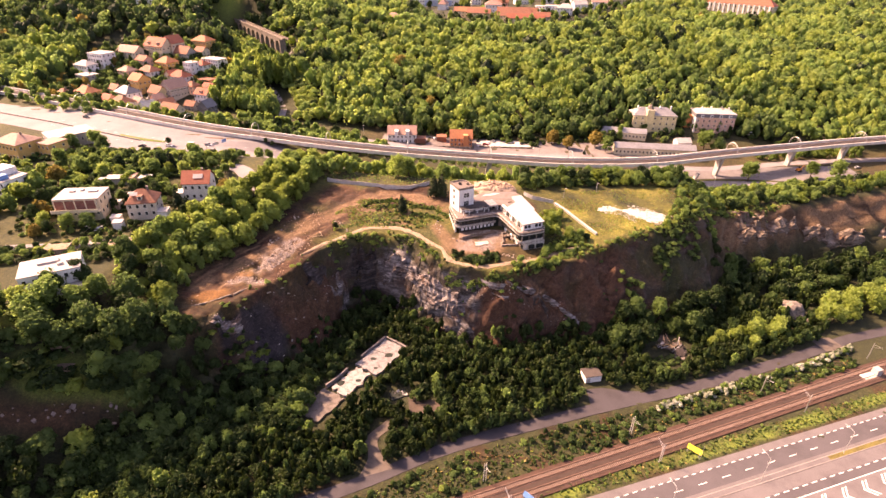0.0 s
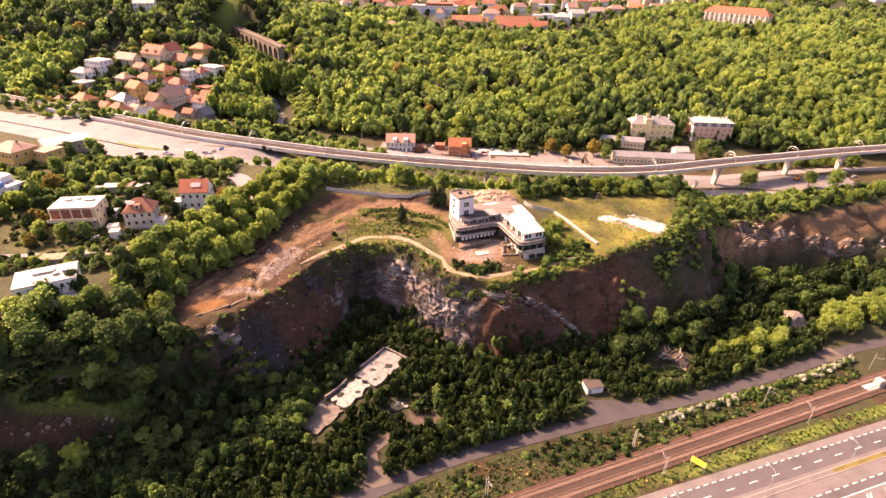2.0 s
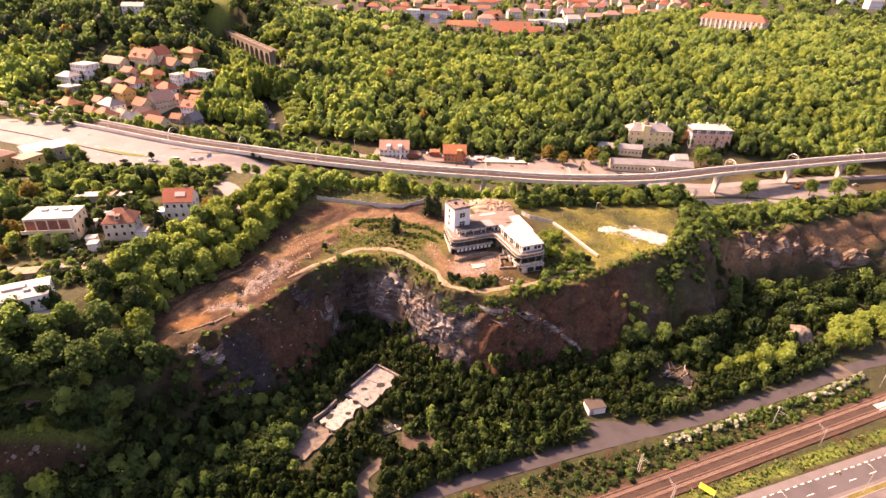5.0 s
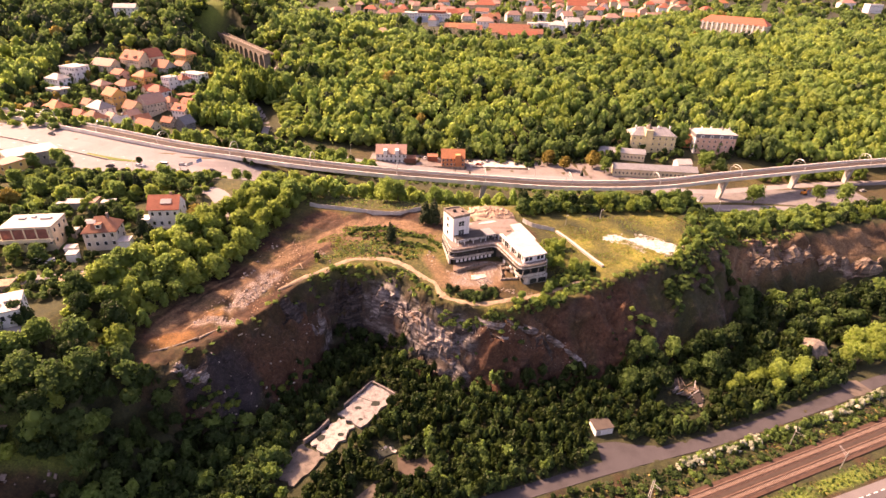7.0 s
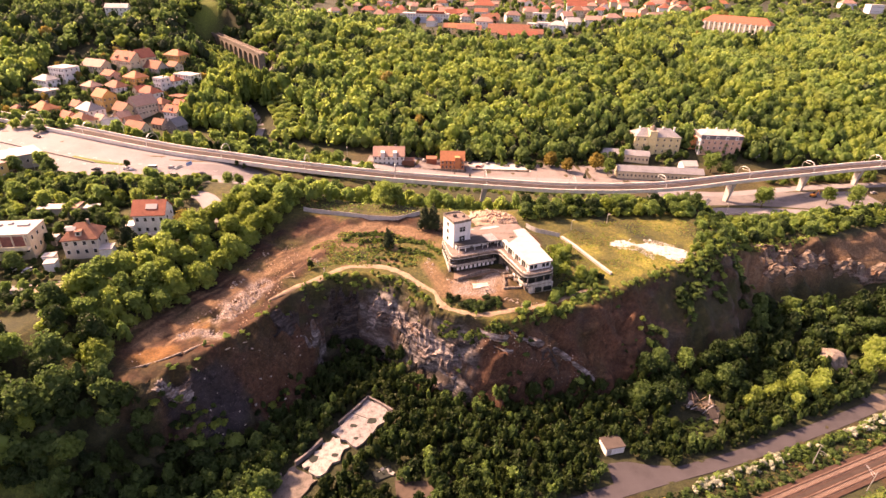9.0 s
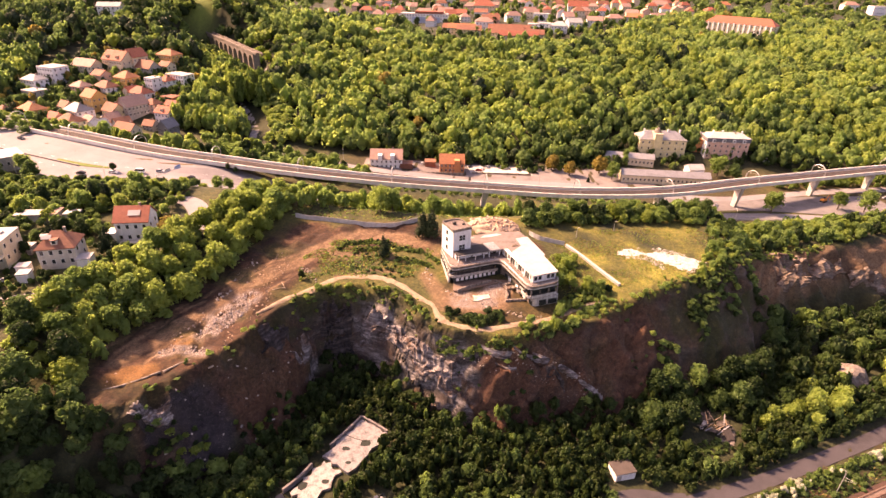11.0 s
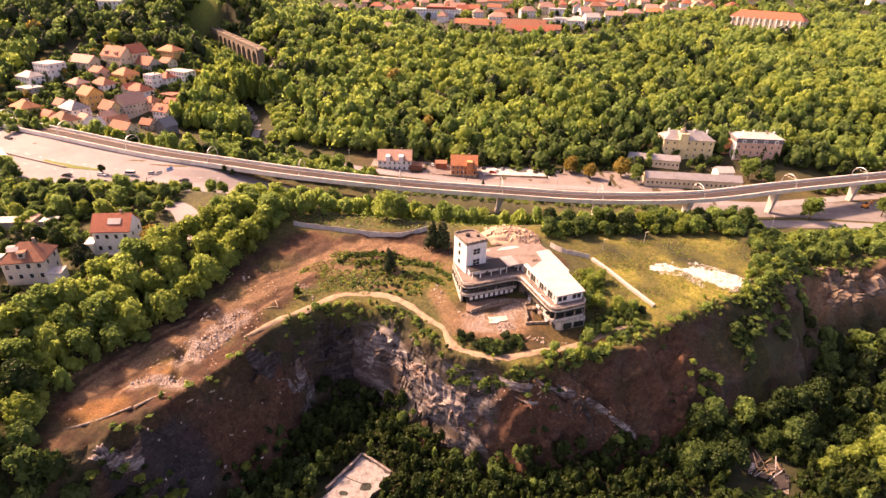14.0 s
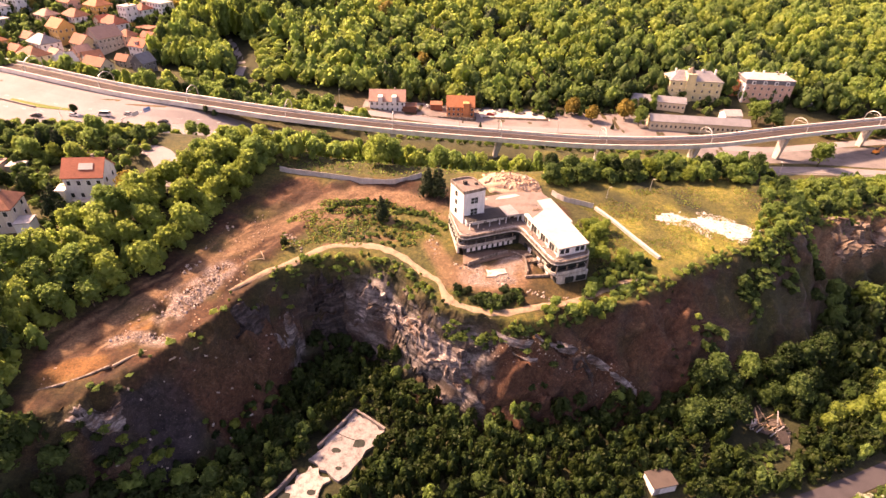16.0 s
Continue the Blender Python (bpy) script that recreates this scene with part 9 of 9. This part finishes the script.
for k in range(120):
    t = rng.rand() * 1.12
    o = 6 + 20 * rng.rand()
    x, y = -252 + 92 * t - 0.8 * o, 398 - 122 * t - 0.6 * o
    if t < 0.92 or t > 0.98:
        by_bridge.append((x, y, 4.6 + 2.4 * rng.rand(), max(10.0, (62 - 7 * t + 4 * rng.rand()) - gz(x, y)), rng.choice(4, p=(.2, .4, .1, .3))))
for x, y in ((-158, 262), (-152, 258), (-150, 266), (-146, 252), (-155, 270), (-163, 272), (-144, 262), (-150, 246)):
    by_bridge.append((x, y, 4.6, 57 - gz(x, y) - 0.2 * (276 - y), rng.choice((1, 3))))
wood_mesh("forest", by_bridge, LEAF[:4], 140, 0.34, 31, "tall trees crowding the stone viaduct", "forest")
gully = [(-200, 196), (-150, 190), (-118, 196), (-130, 262), (-150, 300), (-205, 300), (-196, 240)]
wood_mesh("forest", [(x, y, r, h * (0.4 if x > np.interp(y, (196, 248, 290), (-142, -163, -175)) else 1.0), k) for x, y, r, h, k in spots_of(gully, 190, 4.8, (3.0, 5.0), (11, 18), (.03, .25, .02, .7), off_lane)], LEAF[:4], 130, 0.36, 6, "bright young trees along the gully", "forest")
far_land = [(-900, 600), (-260, 640), (-90, 560), (-170, 800), (-60, 980), (380, 900), (420, 760), (640, 560), (1300, 800), (1300, 1800), (-1300, 1800), (-1300, 700)]
wood_mesh("forest", spots_of(far_land, 2200, 12, (6, 11), (10, 17), (.36, .34, .2, .1)), LEAF[:4], 40, 0.6, 7, "distant woods beyond the town", "forest")
town_land = [(-110, 560), (0, 500), (70, 500), (150, 560), (230, 600), (340, 650), (420, 760), (380, 900), (-60, 980), (-170, 800)]
wood_mesh("town_trees", spots_of(town_land, 330, 9, (3, 5.5), (7, 12), (.3, .35, .2, .15), lambda x, y: not any(abs(x - a) < 13 and abs(y - b) < 12 for a, b in TOWN_SPOTS)), LEAF[:4], 80, 0.5, 8, "garden trees between the town houses", "trees")
village = [(-330, 170), (-185, 160), (-190, 210), (-195, 300), (-300, 296), (-330, 240)]
VH = [(o.location.x, o.location.y) for o in bpy.data.objects if o.get("group") == "village houses"]
# Mix leans to dark leaves, so the valley's shade sits in their colour.
wood_mesh("village_trees", spots_of(village, 560, 3.4, (1.8, 4.0), (4, 9), (.26, .14, .38, .04, .10, .08), lambda x, y: not any(math.hypot(x - a, y - b) < 6.3 for a, b in VH) and off_lane(x + 400, y)), LEAF[:6], 70, 0.42, 9, "garden trees between the village houses", "trees")

# thicket below the cliff
def off_path(x, y):
    c = np.interp(x, (-95, -31.6, -5.3, 32.5, 53, 87, 125.6, 155.5, 175), (-138, -108.3, -94, -79.6, -72.3, -61, -45.5, -32, -25.5))
    if y < c + 3.4:
        return False
    u = (x + 60) * 0.53 + (y + 82) * 0.848
    v = (x + 60) * 0.848 - (y + 82) * 0.53
    if -2 < u < 50 and -0.5 < v < 15.0:
        return False
    if 40 < x < 52 and y < -57 or 40 < x < 62 and y < c + 8:
        return False
    if not off_shed(x, y) or math.hypot(x + 24.5, y + 73) < 6 or (-21 < x < -9 and -82.5 < y < -75) or (-36 < x < -20 and y < -82 and abs(x + 29) < 4):
        return False
    return math.hypot(x - 143, y + 15) > 6 and math.hypot(x - 147, y + 36) > 6


foot = [(-110, -142), (-31, -106), (-5, -92), (33, -77), (54, -69), (88, -56), (125, -41), (150, -28), (150, -6), (112, -8), (96, -20), (64, -34), (47, -38), (24, -42), (8, -45), (-3, -43.5), (-16, -35.5), (-25, -24.5), (-40, -19), (-48, -20.5), (-50, -31), (-53, -43), (-62, -57), (-70, -68), (-86, -76), (-108, -100)]
# Right of x = 15 darker leaf kinds are swapped in for the cliff's shade.
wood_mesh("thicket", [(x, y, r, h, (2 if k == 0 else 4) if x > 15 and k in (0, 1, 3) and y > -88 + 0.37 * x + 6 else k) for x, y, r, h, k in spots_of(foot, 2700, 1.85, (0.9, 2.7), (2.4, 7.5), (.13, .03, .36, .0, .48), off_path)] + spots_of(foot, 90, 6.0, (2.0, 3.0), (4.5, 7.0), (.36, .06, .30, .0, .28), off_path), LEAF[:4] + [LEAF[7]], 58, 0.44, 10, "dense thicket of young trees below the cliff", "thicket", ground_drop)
slope = [(-320, -240), (-180, -170), (-110, -142), (-108, -104), (-96, -84), (-108, -88), (-150, -104), (-220, -118), (-330, -136)]
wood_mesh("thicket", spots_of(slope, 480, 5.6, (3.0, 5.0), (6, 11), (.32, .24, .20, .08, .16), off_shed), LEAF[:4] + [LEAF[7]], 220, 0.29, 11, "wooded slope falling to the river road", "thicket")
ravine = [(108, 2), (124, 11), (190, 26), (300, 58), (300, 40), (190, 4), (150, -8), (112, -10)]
# Nearly half darkened leaves, giving the ravine its shade by colour.
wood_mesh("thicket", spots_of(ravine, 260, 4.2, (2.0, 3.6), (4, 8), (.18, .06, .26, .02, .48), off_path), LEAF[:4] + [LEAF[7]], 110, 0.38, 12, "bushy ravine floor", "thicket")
# shrubs along the cliff's edge and on the plateau
edge = []
for k in range(len(RIM) - 1):
    (ax, ay, _), (bx, by, _) = RIM[k], RIM[k + 1]
    if ax < -100 or ax > 126:
        continue
    L = math.hypot(bx - ax, by - ay)
    for j in range(int(L / 0.4)):
        t = rng.rand()
        dense = 1.0 if ax > 40 or -60 < ax < -10 else 0.7
        if -20 < ax < 40:
            dense = 0.12
        if ax < -60:
            dense = 0.15
        if rng.rand() < dense:
            o = rng.normal() * 1.3 + 0.2
            nx, ny = -(by - ay) / L, (bx - ax) / L
            edge.append((ax + (bx - ax) * t + nx * o, ay + (by - ay) * t + ny * o, 0.4 + 1.1 * rng.rand() ** 2, 0.5 + 1.7 * rng.rand() ** 2, rng.choice(4, p=(.18, .38, .06, .38))))
for line, n, wide, r, h, probs in ((((-9.5, -30.8), (-6, -32.6), (-1, -34.6), (5, -35.6), (14, -34.4), (24, -31.4)), 150, 0.5, (0.5, 0.7), (0.6, 1.4), (.4, .3, .2, .1)), (((24, -29.6), (28, -29.6), (32, -28.4), (35, -26.4)), 26, 0.9, (1.2, 1.2), (2.0, 2.4), (.2, .4, .0, .4)), (((17, -30), (20, -29.8)), 6, 0.5, (1.0, 0.6), (1.6, 1.2), (.2, .4, .0, .4)), (((36, -24), (44, -18.4), (50, -14)), 40, 1.1, (0.6, 1.0), (0.7, 1.6), (.3, .4, .1, .2))):
    for k in range(n):
        t = rng.rand() * (len(line) - 1)
        i = int(t)
        (ax, ay), (bx, by) = line[i], line[i + 1]
        edge.append((ax + (bx - ax) * (t - i) + wide * 0.5 * rng.normal(), ay + (by - ay) * (t - i) + wide * rng.normal(), r[0] + r[1] * rng.rand() ** 2, h[0] + h[1] * rng.rand() ** 2, rng.choice(4, p=probs)))
wood_mesh("shrubs", edge, LEAF[:4], 60, 0.5, 13, "shrubs hanging over the cliff edge", "shrubs", ground_drop)
meadow = []
for x, y, r, n in ((-5.5, -24, 1.6, 8), (0.5, -27.2, 3.2, 24), (5, -27.4, 2.4, 14), (9.5, -24.5, 2.4, 16)):
    for k in range(n):
        meadow.append((x + rng.normal() * r * 0.55, y + rng.normal() * r * 0.4, 0.9 + 1.1 * rng.rand(), 1.1 + 1.6 * rng.rand(), rng.choice(4, p=(.4, .12, .48, 0))))
meadow += spots_of([(28, -24), (36, -20), (44, -15), (50, -10), (42, -8), (32, -16)], 60, 1.2, (0.8, 2.2), (1.0, 3.2), (.3, .35, .1, .25))
meadow += spots_of([(31, 8), (38, 12), (40, 4), (38, -4), (33, -8), (30, -2)], 46, 1.5, (0.8, 1.9), (0.9, 2.6), (.15, .35, .0, .5))
for row, n in ((((-48.9, 10.5), (-46.1, 14.3), (-40.7, 15.8), (-34.6, 16.6), (-28.2, 15.4)), 110), (((-42.1, 10), (-38.1, 11.2), (-33.3, 11.9)), 26), (((-27.9, 12.6), (-21.7, 12), (-15.4, 10.3), (-9.8, 4.7)), 80), (((-26.1, 6.6), (-17.5, 4.3), (-12.7, 1.7)), 60)):
    R = np.array(row)
    for k in range(n):
        t = rng.rand() * (len(R) - 1)
        i = int(t)
        p = R[i] + (R[i + 1] - R[i]) * (t - i) + rng.normal(size=2) * (0.5, 0.8)
        meadow.append((p[0], p[1], 0.4 + 0.6 * rng.rand(), 0.4 + 0.8 * rng.rand(), rng.choice(4, p=(.4, .3, .2, .1))))
meadow += spots_of([(-58, 2), (-49, 4), (-46, -3), (-20, -6), (-14, 2), (-26, 9), (-44, 13), (-56, 6)], 70, 1.6, (0.5, 1.3), (0.4, 1.0), (.4, .35, .15, .1), lambda x, y: fbm(np.array([x]), np.array([y]), 9, 2, 71)[0] > 0.02)
wood_mesh("shrubs", meadow, LEAF[:4], 70, 0.42, 14, "low shrubs and weeds on the plateau", "shrubs")


def tufts(region, n, size, probs, seed, label, keep=None):
    """Grass and herb tufts: small upright fans of blades, joined."""
    trng = np.random.RandomState(seed)
    P = np.array(scatter(trng, region, n, 0.12, keep))
    m = len(P)
    z = ground_z(P[:, 0], P[:, 1])
    a = trng.rand(m) * 6.28
    s = size[0] + (size[1] - size[0]) * trng.rand(m)
    h = s * (0.35 + 0.4 * trng.rand(m))
    dx, dy = np.cos(a) * s * 0.5, np.sin(a) * s * 0.5
    lean = trng.normal(size=(m, 2)) * 0.35 * s[:, None]
    q = np.empty((m, 4, 3))
    q[:, 0] = np.stack([P[:, 0] - dx, P[:, 1] - dy, z - 0.05], -1)
    q[:, 1] = np.stack([P[:, 0] + dx, P[:, 1] + dy, z - 0.05], -1)
    q[:, 2] = np.stack([P[:, 0] + dx * 1.2 + lean[:, 0], P[:, 1] + dy * 1.2 + lean[:, 1], z + h], -1)
    q[:, 3] = np.stack([P[:, 0] - dx * 0.7 + lean[:, 0], P[:, 1] - dy * 0.7 + lean[:, 1], z + h * 0.7], -1)
    return tagged(new("grass", quads_mesh("grass", q, LEAF[:4] + [STRAW], trng.choice(5, m, p=probs))), label, "grass", kind="stuff")


STRAW = foliage("straw", (0.20, 0.15, 0.05), (0.36, 0.28, 0.11), 0.4)
tufts([(-60, -10), (-46, -5), (-20, -8), (-12, 12), (-30, 18), (-50, 18), (-60, 6)], 3800, (0.3, 0.8), (.24, .28, .06, .16, .26), 81, "rough grass and herbs on the terraced slope", lambda x, y: fbm(np.array([x]), np.array([y]), 8, 2, 74)[0] > -0.12)
tufts([(27, 28), (40, 20), (56, 32), (96, 36), (104, 22), (92, 6), (60, -4), (46, -12), (34, -14), (30, 0), (40, 12)], 4600, (0.2, 0.55), (.02, .26, .0, .34, .38), 82, "yellow-green meadow grass on the plateau", lambda x, y: fbm(np.array([x]), np.array([y]), 8, 2, 75)[0] > -0.16 and not (62 < x < 91 and abs(y - np.interp(x, (66, 75, 82, 88), (18.2, 15, 11, 8))) < 4.5))
tufts([(-72, 34), (-20, 34), (20, 46), (110, 54), (110, 66), (0, 64), (-74, 60)], 2600, (0.4, 1.1), (.24, .34, .08, .2, .14), 83, "grass on the bank behind the plateau")
for x, y, s in ((-3, -24.5, 0.26), (9, -26, 0.24), (-57.5, -8, 0.33), (30, -24, 0.5), (36, -20, 0.42), (46, -16, 0.3)):
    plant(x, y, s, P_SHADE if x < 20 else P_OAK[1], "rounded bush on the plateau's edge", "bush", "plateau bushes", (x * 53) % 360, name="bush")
climb = [(30, -46), (44, -40), (56, -32), (70, -24), (90, -14), (110, 0), (116, 22), (108, 14), (92, 3), (76, -4), (60, -14), (50, -24), (40, -36)]
wood_mesh("shrubs", spots_of(climb, 420, 1.5, (0.8, 2.2), (1.2, 3.6), (.32, .22, .32, .14), lambda x, y: fbm(np.array([x]), np.array([y]), 12, 2, 78)[0] > 0.14 - 0.010 * max(0, x - 76)), LEAF[:4], 64, 0.46, 32, "bushes climbing the earth slope of the rock", "shrubs", ground_drop)
left_climb = [(-92, -72), (-78, -64), (-66, -52), (-56, -40), (-50, -30), (-48, -40), (-54, -54), (-64, -66), (-80, -76)]
wood_mesh("shrubs", spots_of(left_climb, 300, 1.4, (0.7, 1.9), (1.0, 3.0), (.3, .26, .34, .1), lambda x, y: fbm(np.array([x]), np.array([y]), 10, 2, 79)[0] > -0.02), LEAF[:4], 60, 0.46, 33, "scrub on the slope below the dig", "shrubs", ground_drop)
# ledges with plants on the rock face
ledge = []
for k in range(260):
    i = rng.randint(4, len(RIM) - 6)
    t = rng.rand()
    (ax, ay, aw), (bx, by, bw) = RIM[i], RIM[i + 1]
    L = math.hypot(bx - ax, by - ay)
    o = -(0.15 + 0.85 * rng.rand()) * aw
    x, y = ax + (bx - ax) * t - (by - ay) / L * o, ay + (by - ay) * t + (bx - ax) / L * o
    if fbm(np.array([x]), np.array([y]), 14, 2, 60)[0] > 0.05:
        ledge.append((x, y, 0.5 + 1.0 * rng.rand(), 0.6 + 1.4 * rng.rand(), rng.choice(4, p=(.45, .1, .4, .05))))
wood_mesh("shrubs", ledge, LEAF[:4], 50, 0.5, 15, "scrub growing on the rock ledges", "shrubs", ground_drop)
# blossom hedge and bushes between dirt road and railway
bl = []
for k in range(420):
    x = 66 + 88 * rng.rand()
    y = np.interp(x, (66, 69, 85, 101, 115, 131, 152), (-75, -73, -67.2, -60.7, -55.4, -48.8, -38.5)) + rng.normal() * 0.8
    white = x < 98 or 124 < x
    bl.append((x, y, 0.45 + 0.8 * rng.rand(), 0.9 + 1.5 * rng.rand(), 4 if rng.rand() < (0.55 if white else 0.08) else rng.choice(3)))
wood_mesh("blossom_hedge", bl, LEAF[:4] + [LEAF[6]], 60, 0.42, 16, "white flowering hedge beside the railway", "hedge")
strip_land = [(-110, -151), (-31.6, -113), (-5.3, -98.5), (32.5, -84), (53, -77.5), (66, -74), (87, -67), (125, -52), (150, -42), (150, -48.5), (125, -59), (87, -74.5), (53, -88.5), (32.5, -97), (-5.3, -112.5), (-31.6, -123.5), (-110, -156)]
strip = spots_of(strip_land, 620, 1.3, (0.5, 1.7), (0.7, 2.6), (.40, .08, .50, .02), lambda x, y: fbm(np.array([x]), np.array([y]), 11, 2, 70)[0] > -0.16)
wood_mesh("shrubs", strip, LEAF[:4], 64, 0.46, 17, "bushes between dirt road and railway", "shrubs")
tufts(strip_land, 5200, (0.4, 1.2), (.36, .10, .42, .02, .10), 84, "rough grass between dirt road and railway")
verge = []
for k in range(700):
    s = -120 + 320 * rng.rand()
    p = along(RO, RU, s, -1.2 - 4.0 * rng.rand())
    verge.append((p[0], p[1], 0.2 + 0.35 * rng.rand(), 0.25 + 0.45 * rng.rand(), rng.choice(4, p=(.34, .36, .14, .16))))
verge_land = [tuple(along(RO, RU, -120, -1.0)[:2]), tuple(along(RO, RU, 200, -1.0)[:2]), tuple(along(RO, RU, 200, -6.5)[:2]), tuple(along(RO, RU, -120, -6.5)[:2])]
tufts(verge_land, 4200, (0.4, 1.0), (.30, .36, .14, .12, .08), 85, "green grass verge beside the railway")
wood_mesh("weeds", verge, LEAF[:4], 30, 0.6, 18, "tall grass and weeds on the railway verge", "weeds")
# hedges of the gardens
gh = spots_of([(-245, 34), (-200, 40), (-120, 46), (-118, 52), (-200, 50), (-250, 50)], 130, 2.4, (1.4, 2.6), (2, 4), (.3, .3, .1, .3))
gh += spots_of([(-118, -32), (-180, -46), (-180, -56), (-150, -54), (-118, -46)], 70, 2.6, (1.2, 2.4), (2, 4), (.35, .2, .4, .05))
gh += spots_of([(-190, 12), (-150, 20), (-130, 24), (-118, 24), (-116, 46), (-190, 44)], 150, 2.3, (1.0, 2.3), (1.5, 4), (.3, .3, .3, .1))
gh += spots_of([(-190, -6), (-120, 4), (-116, 0), (-122, -30), (-140, -32), (-180, -34)], 130, 2.2, (0.8, 1.9), (1.2, 3.4), (.35, .25, .35, .05), lambda x, y: not any(abs(x - a) < 10 and abs(y - b) < 9 for a, b in ((-159.5, -14.5), (-135, -13), (-122.5, 10.6))))
wood_mesh("hedges", gh, LEAF[:4], 110, 0.42, 19, "garden hedges and shrubs round the villas", "hedge")
rb = spots_of([(-60, 68), (60, 76), (130, 92), (130, 96), (60, 82), (0, 75), (-60, 74)], 120, 2.4, (1.0, 2.0), (1.4, 3), (.3, .3, .2, .2))
rb += spots_of([(-100, 104), (-30, 106), (110, 124), (110, 132), (-30, 116), (-100, 112)], 110, 3.0, (1.0, 2.0), (1.4, 3), (.3, .3, .2, .2))
wood_mesh("shrubs", rb, LEAF[:4], 90, 0.42, 20, "roadside shrubs below the viaduct", "shrubs")
